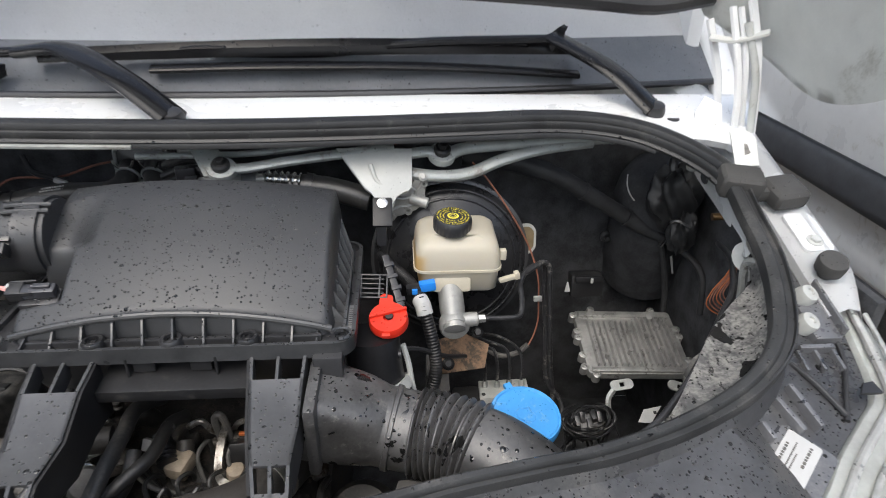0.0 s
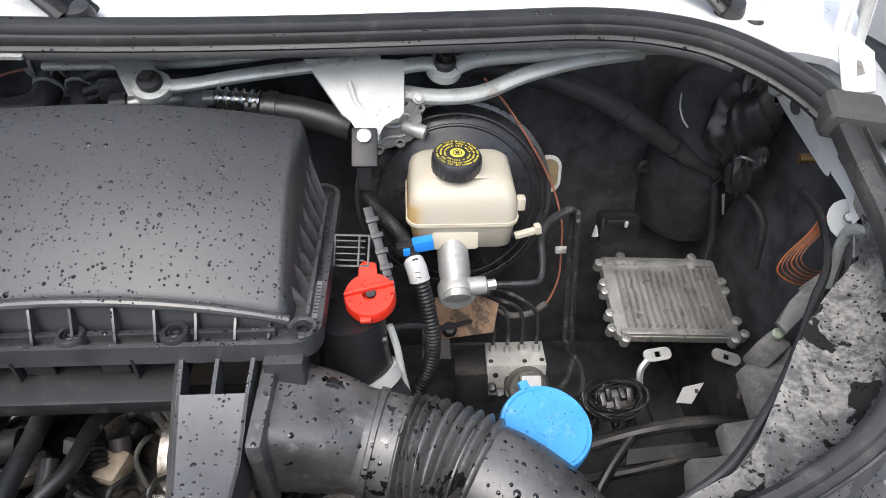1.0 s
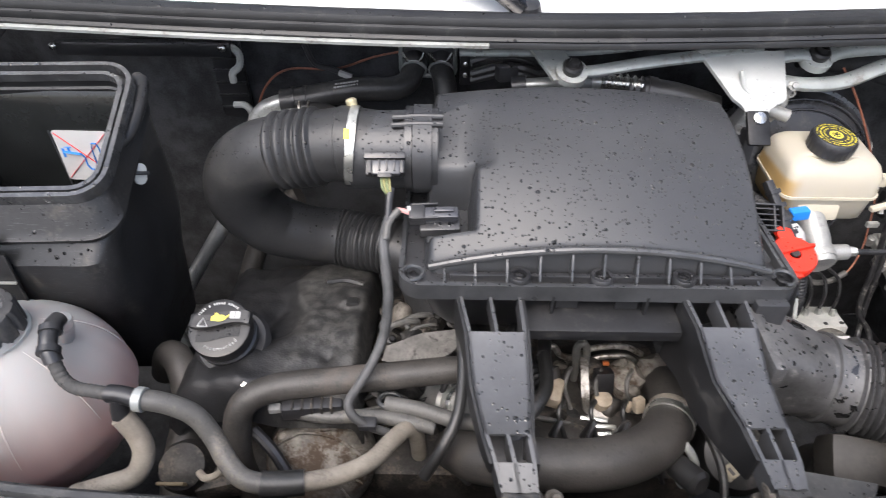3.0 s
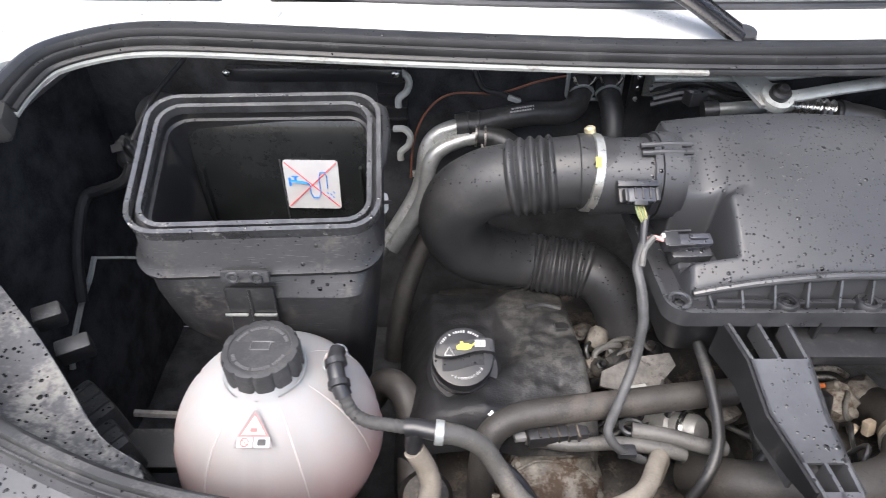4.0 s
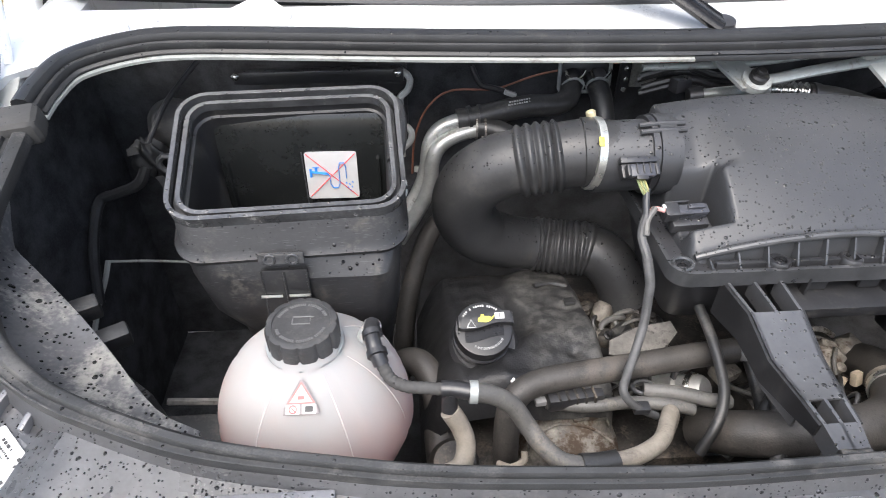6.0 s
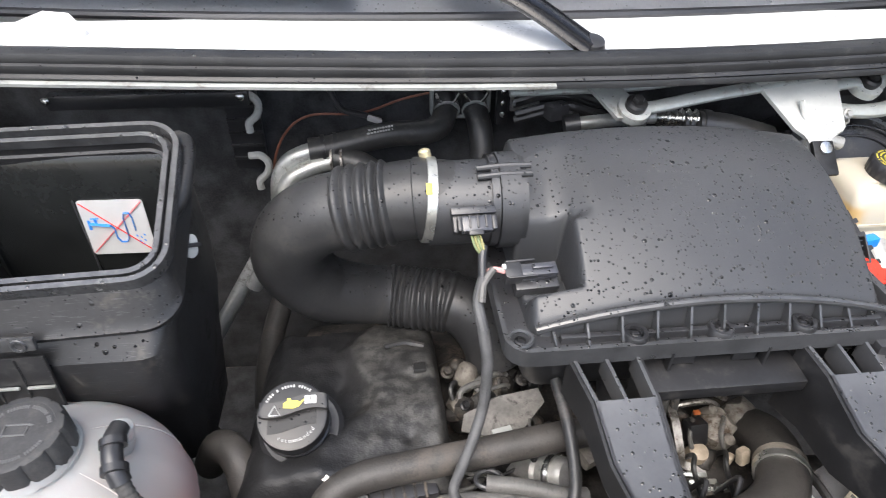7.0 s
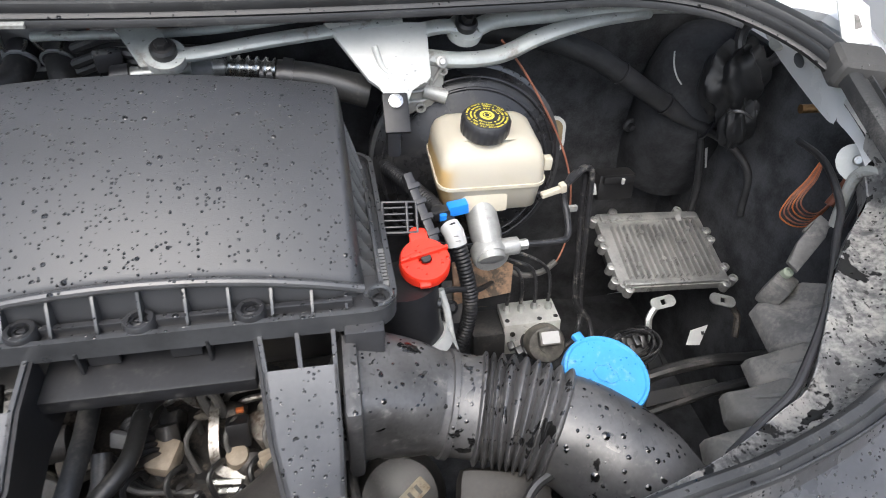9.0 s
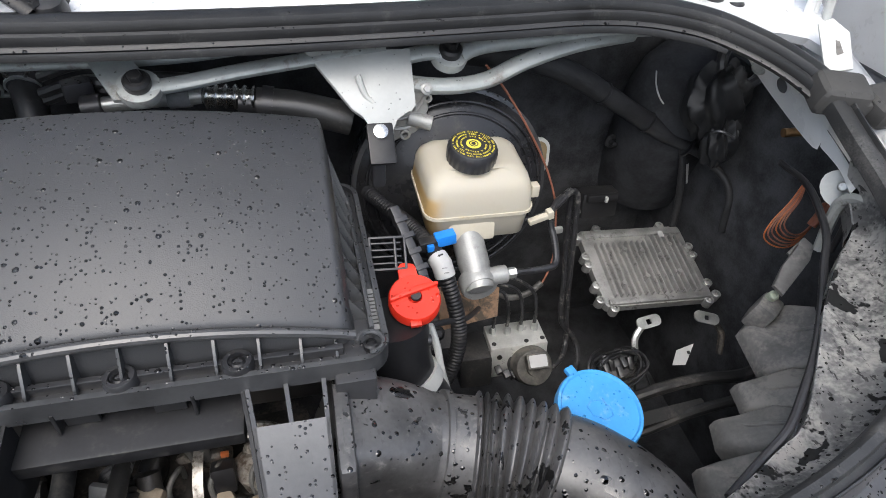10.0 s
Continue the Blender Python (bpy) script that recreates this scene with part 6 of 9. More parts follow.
# ---- east corner: washer tank, control unit, headlamp back ----
wc = thing("washer_tank", (0.134, 0.565, 1.1), "washer tank with a large light blue lid", "washer tank")
wm = axis_pose((0.1345, 0.561, 1.200), (0.05, -0.14, 0.98), (0.85, -0.5, 0))
part("neck", lathe([(0.03, -0.16), (0.032, -0.03), (0.034, -0.015)], wm, 32), DRYBLACK, wc)
cp = part("lid", lathe([(0.041, -0.014), (0.0435, -0.012), (0.0440, -0.004), (0.0425, 0.0), (0.040, 0.0), (0.0385, -0.0018), (0.02, -0.0012), (0.002, -0.001)], wm, 56), BLUE, wc, "light blue lid with a moulded symbol")
subpart("tab", box((0.018, 0.016, 0.004), wm @ pose(0.006, -0.047, -0.005, 0, 0, 6), 0.0015), BLUE, cp)
subpart("hinge", box((0.010, 0.012, 0.006), wm @ pose(-0.034, 0.030, -0.003, 0, 0, 50), 0.0015), BLUE, cp)
outline = [(-0.013, -0.003), (-0.010, 0.005), (0.0, 0.009), (0.010, 0.005), (0.013, -0.003), (0.006, -0.010), (-0.006, -0.010), (-0.013, -0.003)]
subpart("symbol", tube([wm @ V(x, y, -0.0006) for x, y in outline], 0.0006, 6), BLUE, cp)
subpart("symbol", tube([wm @ V(-0.005, 0.007, -0.0006), wm @ V(0.0, 0.013, -0.0006), wm @ V(0.005, 0.007, -0.0006)], 0.0006, 6), BLUE, cp)

ecu = thing("engine_control_unit", (0.415, 0.91, 1.0), "grey finned cast aluminium control unit, dusty", "control unit")
em = axis_pose((0.414, 0.908, 1.036), (0.02, -0.22, 0.97), (1, -0.04, 0))
part("base", slab(rrect(0.190, 0.152, 0.008, 3), 0.014, em @ pose(0, 0, -0.012), bevel=0.002), ALU, ecu)
for i in range(15):
    x = -0.074 + i * 0.0108
    y1 = 0.058 - (0.014 if i < 5 else 0.004 if i > 8 else 0.014)
    L = y1 + 0.060
    part("fin", box((0.0036, L, 0.010), em @ pose(x, (y1 - 0.060) / 2, 0.006), 0.001, segs=1), ALU, ecu)
part("upper_ledge", box((0.176, 0.014, 0.006), em @ pose(0, 0.064, 0.004), 0.002), ALU, ecu)
part("front_ledge", box((0.176, 0.010, 0.008), em @ pose(0, -0.069, 0.003), 0.002), ALU, ecu)
for x, y in ((-0.098, 0.062), (-0.098, 0.022), (-0.098, 0.006), (-0.098, -0.035), (-0.100, -0.062), (-0.082, -0.079), (0.097, -0.045), (0.096, 0.012), (0.096, 0.03), (0.102, -0.068), (-0.06, 0.078), (0.06, 0.078), (0.085, -0.078)):
    part("lug", lathe([(0.0075, -0.012), (0.0075, 0.004), (0.006, 0.005), (0.0035, 0.005), (0.003, 0.002), (0.001, 0.002)], em @ pose(x, y, 0), 12), ALU, ecu)
for x, y in ((-0.03, 0.025), (0.0, 0.02), (-0.01, -0.03), (0.03, 0.01), (-0.055, -0.04), (0.05, -0.025), (0.055, 0.03)):
    part("boss", lathe([(0.005, 0), (0.004, 0.014), (0.001, 0.015)], em @ pose(x, y, 0), 10), ALU, ecu)
part("label", slab(rrect(0.010, 0.012, 0.001, 2), 0.0005, em @ pose(0.047, 0.052, 0.0125)), STICKER, ecu)
part("carrier", box((0.16, 0.10, 0.03), em @ pose(0, 0.0, -0.035), 0.004), DRYBLACK, ecu)

pk = thing("cable_pocket", (0.34, 0.965, 1.11), "black plastic pocket with white drip marks", "pocket")
part("shell", box((0.062, 0.03, 0.045), pose(0.335, 0.975, 1.125, -10), 0.005), GUSSET, pk)
part("lip", box((0.052, 0.012, 0.012), pose(0.335, 0.962, 1.143, -10), 0.003), GUSSET, pk)
part("clip", box((0.005, 0.006, 0.010), pose(0.340, 0.955, 1.143), 0.002), DULLWHITE, pk)
part("clip", slab([(0, 0), (0.010, 0.0), (0.006, 0.018), (0.004, 0.02)], 0.003, axis_pose((0.292, 0.96, 1.118), (0, -1, 0.2))), DULLWHITE, pk)

# brackets below the control unit
for x, y, z, rot, sw in ((0.353, 0.782, 1.043, 8, -1), (0.455, 0.782, 1.033, -22, 1)):
    br = thing("steel_bracket", (x, y, z - 0.05), "small bright steel bracket with a square hole", "bracket", "steel brackets")
    m = axis_pose((x, y, z), (0, -0.45, 0.9), (math.cos(radians(rot)), math.sin(radians(rot)), 0))
    part("tongue", ring_plate(0.040, 0.018, 0.008, 0.008, 0.008, 0.001, 0, 0.003, 0, 0), ZINC, br, m=m)
    part("stem", hose([m @ V(sw * 0.016, -0.006, 0), m @ V(sw * 0.028, -0.018, -0.006), m @ V(sw * 0.032, -0.045, -0.02)], 0.005, 6, 4), ZINC if sw < 0 else DARKMETAL, br)
fl = thing("paper_flag", (0.38, 0.72, 1.01), "white paper flag label on a cable", "label")
part("paper", slab([(-0.022, -0.010), (0.0, -0.012), (0.024, 0.016), (-0.008, 0.010)], 0.0006, axis_pose((0.381, 0.722, 1.030), (0.1, -0.5, 0.85))), STICKER, fl)
part("print_mark", slab(rrect(0.005, 0.005, 0.0005, 1), 0.0003, axis_pose((0.39, 0.7245, 1.034), (0.1, -0.5, 0.85))), INK, fl)

# plug block with its loom, low in the bay
pb = thing("wiring_plug_block", (0.29, 0.73, 0.95), "black plug block with a fan of wires", "plug block")
pm = axis_pose((0.285, 0.735, 1.008), (-0.1, -0.5, 0.85), (1, 0.1, 0))
part("block", box((0.046, 0.036, 0.028), pm, 0.007), DUSTYBLACK, pb)
random.seed(5)
for i in range(5):
    part("contact_cover", box((0.008, 0.018, 0.012), pm @ pose(-0.018 + 0.009 * i, 0.008 * math.sin(i * 2.3), 0.016, 18 * math.sin(i * 1.7), 0, 24 * math.sin(i * 3.1)), 0.002), DUSTYBLACK, pb)
for i in range(30):
    t0, t1 = random.uniform(0, 6.28), random.uniform(1.2, 2.6)
    r, sq = random.uniform(0.022, 0.046), random.uniform(0.45, 0.75)
    loop = [pm @ V(r * math.cos(t0 + t1 * k / 5), r * sq * math.sin(t0 + t1 * k / 5), 0.020 * math.sin(math.pi * k / 5) + random.uniform(-0.006, 0.008)) for k in range(6)]
    part("wire", hose(loop + [loop[-1] + V(random.uniform(-0.02, 0.02), random.uniform(-0.02, 0.01), -0.035)], random.choice((0.0013, 0.0016, 0.0024)), 6, 5), random.choice((DRYBLACK, DRYBLACK, DUSTYBLACK, GUSSET)), pb)
lm = thing("wiring_loom", (0.42, 0.66, 0.98), "dark taped wiring loom low in the bay", "loom")
for pts, r in (([V(0.24, 0.70, 0.95), V(0.32, 0.70, 0.985), V(0.40, 0.70, 1.0), V(0.47, 0.69, 1.01), V(0.54, 0.70, 1.03)], 0.009), ([V(0.22, 0.66, 0.93), V(0.30, 0.655, 0.965), V(0.38, 0.66, 0.985), V(0.48, 0.66, 1.0)], 0.008),
               ([V(0.25, 0.74, 0.94), V(0.22, 0.70, 0.92), V(0.20, 0.66, 0.90)], 0.008), ([V(0.31, 0.70, 0.98), V(0.27, 0.66, 0.965), V(0.24, 0.62, 0.94), V(0.235, 0.58, 0.90)], 0.007)):
    part("cable", hose(pts, r, 10), DUSTYBLACK, lm)
part("stay", slab([(-0.06, -0.006), (0.06, -0.010), (0.055, 0.004), (-0.05, 0.012)], 0.006, axis_pose((0.34, 0.665, 0.985), (0, -0.4, 0.9), (1, 0.15, 0))), DUSTYBLACK, lm)

# stepped back of the headlamp
hl = thing("headlamp_housing", (0.42, 0.58, 1.05), "grey stepped plastic back of the headlamp, dusty", "headlamp")


def lamp_step(far, near, z, out=V(0.045, -0.036, 0.05)):
    """One faceted step: a slanting top that rises from its free edge, walls going down, ridges across."""
    a, c = V(*far, z), V(*near, z - 0.006)
    mid = a.lerp(c, 0.35) - V(out.x, out.y, 0) * 0.28
    top = [c, mid, a, a + out * 0.55 + V(0.006, 0.008, 0.004), a + out, c + out, c + out * 0.5 - V(0.004, 0.006, 0)]
    heart = (a + c) / 2 + out * 0.5
    b = bmesh.new()
    rings(b, [[q + V(0.07, -0.055, -0.10) for q in top], [q + V(0, 0, -0.016) for q in top], [q.lerp(heart, 0.03) + V(0, 0, -0.006) for q in top], [q.lerp(heart, 0.10) + V(0, 0, -0.001) for q in top], [q.lerp(heart, 0.22) + V(0, 0, 0.001) for q in top]])
    ob = part("step", b, HOUSING, hl, smooth=42)
    p = a.lerp(c, 0.45)
    subpart("step_rib", tube([p + out * 0.12 + V(0, 0, 0.001), p + out * 0.9 + V(0, 0, 0.001)], 0.0028, 8), HOUSING, ob)


for far, near, z in (((0.410, 0.684), (0.376, 0.610), 1.152), ((0.356, 0.600), (0.330, 0.568), 1.145), ((0.314, 0.565), (0.282, 0.538), 1.135), ((0.270, 0.524), (0.236, 0.488), 1.125)):
    lamp_step(far, near, z)
part("screw", lathe([(0.0085, -0.02), (0.0085, 0.003), (0.0065, 0.005), (0.0045, 0.005), (0.004, 0.001), (0.001, 0.001)], axis_pose((0.416, 0.674, 1.195), (-0.1, -0.4, 0.9)) @ Matrix.Scale(0.72, 4), 20), SCREWGREEN, hl, "pale green adjusting ring")
part("arm", slab([(-0.02, -0.02), (0.04, 0.03), (0.055, 0.055), (0.03, 0.06), (-0.005, 0.03), (-0.03, 0.0)], 0.010, axis_pose((0.432, 0.676, 1.212), (-0.3, -0.5, 0.8)) @ Matrix.Scale(0.72, 4), bevel=0.003), HOUSING, hl)
part("screw_boss", box((0.034, 0.026, 0.04), pose(0.412, 0.672, 1.168, 12, 0, 35), 0.005), HOUSING, hl)
part("arm_tip", box((0.030, 0.018, 0.006), axis_pose((0.462, 0.708, 1.232), (-0.3, -0.5, 0.8), (1, 0.6, 0)), 0.002), HOUSING, hl)
cb = thing("black_cable", (0.42, 0.6, 1.25), "long thin black cable hanging over the headlamp cover", "cable")
part("cable", hose([V(0.468, 0.80, 1.30), V(0.452, 0.735, 1.31), V(0.419, 0.662, 1.305), V(0.386, 0.620, 1.298), V(0.345, 0.568, 1.289), V(0.312, 0.530, 1.280), V(0.280, 0.499, 1.270), V(0.249, 0.473, 1.262), V(0.212, 0.455, 1.252), V(0.176, 0.437, 1.245)], 0.0042, 10), DRYBLACK, cb)
part("loop", hose([V(0.462, 0.72, 1.30), V(0.470, 0.70, 1.315), V(0.462, 0.685, 1.325), V(0.452, 0.67, 1.30), V(0.448, 0.665, 1.27)], 0.0035, 8), DRYBLACK, cb)

# coil of orange wire, brass stub and pale body plates in the corner
cw = thing("wire_coil", (0.49, 0.76, 1.2), "small coil of orange-brown wires, tied", "wire coil")
for i in range(6):
    o = 0.0036 * (i - 2.5)
    part("wire", hose([V(0.482 + o * 0.3, 0.765, 1.289), V(0.475 + o * 0.8, 0.760, 1.266), V(0.461 + o * 1.2, 0.755, 1.248 + o * 0.5), V(0.455 + o * 1.2, 0.75, 1.231 + o), V(0.471 + o * 0.6, 0.746, 1.217 + o * 1.2), V(0.493 + o * 0.2, 0.746, 1.213 + o * 1.1), V(0.509, 0.75, 1.226 + o * 0.6), V(0.522, 0.755, 1.247 + o * 0.35), V(0.533, 0.76, 1.272 + o * 0.2)], 0.0010, 6, 6), COPPERDARK if i % 3 else COPPER, cw)
part("tie", hose([V(0.512, 0.751, 1.231), V(0.522, 0.755, 1.247), V(0.531, 0.759, 1.268)], 0.0062, 8), COPPERDARK, cw, "brown wrapped tail")
part("tail_end", hose([V(0.529, 0.758, 1.264), V(0.537, 0.761, 1.283)], 0.0072, 8, 4), BRASS, cw, "dull brass-brown end")
st = thing("brass_stub", (0.468, 0.80, 1.345), "stained brass stub beside the seal", "stub")
part("stub", lathe([(0.0035, 0), (0.0055, 0.0), (0.0055, 0.034), (0.004, 0.036)], axis_pose((0.446, 0.797, 1.346), (1, -0.1, 0.05)), 14), BRASS, st)
pl = thing("corner_plate", (0.49, 0.82, 1.3), "pale painted body plate in the corner of the bay", "plate")
part("plate", ruled([V(0.408, 0.903, 1.424), V(0.418, 0.86, 1.422), V(0.430, 0.81, 1.412), V(0.438, 0.77, 1.402), V(0.442, 0.742, 1.392)], [V(0.444, 0.915, 1.402), V(0.445, 0.865, 1.382), V(0.450, 0.80, 1.361), V(0.447, 0.757, 1.354), V(0.444, 0.742, 1.356)]), PAINT, pl)
part("lip", hose([V(0.411, 0.897, 1.425), V(0.412, 0.86, 1.424), V(0.417, 0.815, 1.420), V(0.425, 0.78, 1.409)], 0.0042, 8), INNERPAINT, pl)
part("strip", ruled([V(0.441, 0.752, 1.386), V(0.440, 0.71, 1.373), V(0.437, 0.672, 1.360)], [V(0.444, 0.740, 1.361), V(0.438, 0.70, 1.357), V(0.427, 0.666, 1.350)]), PAINT, pl)
part("tab", slab([(0.024 * math.cos(radians(a)), 0.020 * math.sin(radians(a))) for a in range(-180, 181, 20)], 0.003, axis_pose((0.449, 0.692, 1.335), (-0.8, -0.4, 0.4), (0.2, -0.9, -0.2)), bevel=0.001), SEAM, pl)
part("screw", lathe([(0.006, -0.002), (0.006, 0.004), (0.004, 0.006), (0.001, 0.006)], axis_pose((0.445, 0.690, 1.341), (-0.8, -0.4, 0.4)), 16), ZINC, pl)
part("stay", hose([V(0.440, 0.640, 1.347), V(0.437, 0.652, 1.350), V(0.436, 0.668, 1.343), V(0.440, 0.680, 1.325), V(0.446, 0.682, 1.29), V(0.450, 0.680, 1.26)], 0.0065, 8, 5), SEAMDIM, pl)
part("boss", lathe([(0.010, -0.004), (0.010, 0.002), (0.008, 0.0035), (0.004, 0.003), (0.001, 0.003)], axis_pose((0.4335, 0.862, 1.402), (-0.8, -0.3, 0.5)), 18), SEAMDIM, pl)
part("hole", lathe([(0.006, 0), (0.006, 0.002), (0.001, 0.002)], axis_pose((0.431, 0.815, 1.399), (-0.85, -0.3, 0.45)) @ Matrix.Diagonal((0.8, 1.6, 1, 1)), 16), INK, pl, "dark hole")

# strut tower with a bag of tied rubber and the thick loom
tower = thing("strut_tower", (0.46, 1.02, 1.2), "black strut dome with a crumpled tied cover", "strut tower", "strut towers")
part("dome", lathe([(0.10, -0.30), (0.092, -0.06), (0.085, -0.02), (0.07, 0.012), (0.05, 0.024), (0.01, 0.028)], axis_pose((0.472, 1.035, 1.315), (-0.15, -0.35, 0.9)) @ Matrix.Diagonal((0.88, 0.88, 0.9, 1)), 36), FELTDOME, tower)
part("tie_mark", hose([V(0.396, 1.01, 1.330), V(0.392, 0.995, 1.316), V(0.396, 0.985, 1.302), V(0.404, 0.98, 1.292)], 0.0012, 6), DULLWHITE, tower, "thin pale edge")
part("ring", tube([V(0.478 + 0.036 * math.cos(a), 0.94 + 0.012 * math.sin(a), 1.372 + 0.03 * math.sin(a)) for a in (2 * math.pi * i / 28 for i in range(29))], 0.008, 10), DRYBLACK, tower)


def crumple(at, r, seed, squash=(1, 0.8, 1.2)):
    b = bmesh.new()
    bmesh.ops.create_icosphere(b, subdivisions=4, radius=1)
    for v in b.verts:
        d = v.co.normalized()
        a = math.atan2(d.y, d.x)
        f = 1 + 0.16 * math.sin(7 * a + 5 * d.z + seed) + 0.22 * noise.noise(d * 2.4 + V(seed, 0, 0))
        v.co = V(at) + V(d.x * squash[0], d.y * squash[1], d.z * squash[2]) * (r * f)
    return b


part("cover", crumple((0.452, 0.935, 1.318), 0.042, 3), RUBBERBAG, tower, "crumpled black rubber cover", smooth=60)
part("cover", crumple((0.468, 0.915, 1.262), 0.028, 8, (0.8, 0.8, 1.4)), RUBBERBAG, tower, smooth=60)
part("cable_tie", tube([V(0.462 + 0.02 * math.cos(a), 0.905 + 0.012 * math.sin(a), 1.285 + 0.006 * math.sin(a * 2)) for a in (2 * math.pi * i / 20 for i in range(21))], 0.0022, 6), EDGE, tower)
hv = thing("thick_loom", (0.35, 1.0, 1.25), "thick taped black loom along the bulkhead", "loom")
part("loom", hose([V(0.10, 1.03, 1.362), V(0.19, 1.02, 1.352), V(0.26, 1.015, 1.330), V(0.32, 1.012, 1.298), V(0.38, 1.01, 1.262), V(0.44, 1.0, 1.228), V(0.50, 0.97, 1.20), V(0.527, 0.92, 1.17), V(0.530, 0.90, 1.10)], lambda t: 0.019 - 0.004 * min(1.0, t / 0.45) - 0.009 * max(0.0, min(1.0, (t - 0.6) / 0.15)), 16), LOOMTAPE, hv)
for q, d in ((V(0.32, 1.012, 1.298), V(0.75, -0.02, -0.45)), (V(0.405, 1.006, 1.248), V(0.8, -0.1, -0.45)), (V(0.478, 0.985, 1.211), V(0.7, -0.35, -0.35))):
    part("cable_tie", tube([q - d.normalized() * 0.0015, q + d.normalized() * 0.0015], 0.0172, 20), DRYBLACK, hv)
part("loom_branch", hose([V(0.47, 0.99, 1.215), V(0.485, 0.985, 1.16), V(0.50, 0.98, 1.08), V(0.50, 0.97, 0.98)], 0.006, 10), LOOMTAPE, hv)
ty = thing("cable_tie_end", (0.51, 1.0, 1.15), "loose pale end of a cable tie", "cable tie")
part("strap", slab([(-0.003, -0.03), (0.0005, -0.03), (0.004, 0.03), (-0.002, 0.03)], 0.0015, axis_pose((0.510, 1.005, 1.152), (0, -0.95, 0.2), (1, 0, 0.25)) @ Matrix.Scale(0.85, 4)), DULLWHITE, ty)
bt = thing("bulkhead_stud", (0.40, 1.09, 1.15), "small dark stud on the bulkhead", "stud")
part("stud", lathe([(0.012, 0), (0.012, 0.004), (0.006, 0.006), (0.005, 0.016), (0.002, 0.017)], axis_pose((0.405, 1.09, 1.165), (0, -1, 0.1)), 16), DRYBLACK, bt)


# ---- west corner: cabin air box, coolant tank ----
cab = thing("cabin_air_box", (-0.912, 0.71, 1.12), "open black plastic cabin air box with a double rim", "air box")
RM = axis_pose((-0.911, 0.697, 1.410), (0.03, -0.375, 0.927), (1, 0.06, 0))


def tilted(w, d, r, off, dy=0.0):
    return [RM @ V(x, y + dy, off) for x, y in rrect(w, d, r, 7)]


def level(x0, x1, y0, y1, r, z):
    return [V((x0 + x1) / 2 + x, (y0 + y1) / 2 + y, z) for x, y in rrect(x1 - x0, y1 - y0, r, 7)]


b = bmesh.new()
rings(b, [level(-0.985, -0.815, 0.66, 0.80, 0.03, 1.06), level(-1.000, -0.800, 0.632, 0.805, 0.04, 1.185), level(-1.017, -0.793, 0.609, 0.812, 0.034, 1.240), level(-1.027, -0.790, 0.604, 0.812, 0.032, 1.296), tilted(0.248, 0.198, 0.032, -0.056, -0.010), tilted(0.258, 0.206, 0.034, -0.051, -0.012),
          tilted(0.258, 0.206, 0.034, -0.046, -0.012), tilted(0.250, 0.194, 0.032, -0.040, -0.008), tilted(0.247, 0.178, 0.03, -0.016, -0.002), tilted(0.244, 0.168, 0.03, -0.012), tilted(0.232, 0.156, 0.028, -0.012), tilted(0.228, 0.153, 0.026, -0.024),
          tilted(0.222, 0.148, 0.024, -0.026), tilted(0.219, 0.146, 0.022, -0.055), level(-1.012, -0.808, 0.632, 0.80, 0.03, 1.27), level(-1.005, -0.815, 0.645, 0.795, 0.03, 1.20), level(-0.98, -0.84, 0.67, 0.79, 0.03, 1.17)])
part("body", b, BOXPLASTIC, cab, "scuffed tapering body, open at the top")
for w, d, r, z0, z1 in ((0.256, 0.180, 0.034, -0.014, 0.001), (0.236, 0.160, 0.028, -0.014, -0.003)):
    part("rim_lip", ring_plate(w, d, r, w - 0.010, d - 0.010, r - 0.005, z0, z1, 0, 0), RIMPLASTIC, cab, "rounded wet rim", m=RM)
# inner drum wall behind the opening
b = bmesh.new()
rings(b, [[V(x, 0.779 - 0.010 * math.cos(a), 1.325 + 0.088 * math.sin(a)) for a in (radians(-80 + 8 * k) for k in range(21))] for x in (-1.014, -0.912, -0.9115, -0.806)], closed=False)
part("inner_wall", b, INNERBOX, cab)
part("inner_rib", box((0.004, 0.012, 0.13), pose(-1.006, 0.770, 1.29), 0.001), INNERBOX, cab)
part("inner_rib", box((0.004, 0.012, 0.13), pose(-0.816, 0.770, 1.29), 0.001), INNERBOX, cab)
part("inner_seam", box((0.0015, 0.002, 0.13), pose(-0.9118, 0.769, 1.30), 0.0005), EDGE, cab)
# clip with two straps in front
part("inner_ledge", box((0.200, 0.010, 0.012), pose(-0.911, 0.782, 1.401, 22), 0.003), RIMPLASTIC, cab, "wet inner ledge")
cm = axis_pose((-0.918, 0.600, 1.318), (0, -0.99, 0.1))
part("clip", box((0.05, 0.014, 0.006), cm @ pose(0, 0.010, -0.001), 0.003), RIMPLASTIC, cab)
for dx in (-0.012, 0.012):
    part("clip_eye", tube([cm @ V(dx + 0.0055 * math.cos(a), 0.010 + 0.0055 * math.sin(a), 0.0022) for a in (2 * math.pi * i / 16 for i in range(17))], 0.0016, 6), EDGE, cab)
for dx in (-0.025, 0.025):
    part("strap_edge", box((0.002, 0.075, 0.003), cm @ pose(dx, -0.045, -0.003, 2), 0.0006), BOXPLASTIC, cab)
part("strap", box((0.050, 0.078, 0.003), cm @ pose(0, -0.045, -0.004, 2), 0.001), GUSSET, cab)
for dx in (-0.017, 0.014):
    part("buckle", box((0.024, 0.0026, 0.003), cm @ pose(dx, -0.040, 0.0), 0.0008), ZINC, cab)
part("strap_line", tube([cm @ V(0, -0.008, -0.001), cm @ V(0, -0.08, -0.003)], 0.0014, 6), BOXPLASTIC, cab)
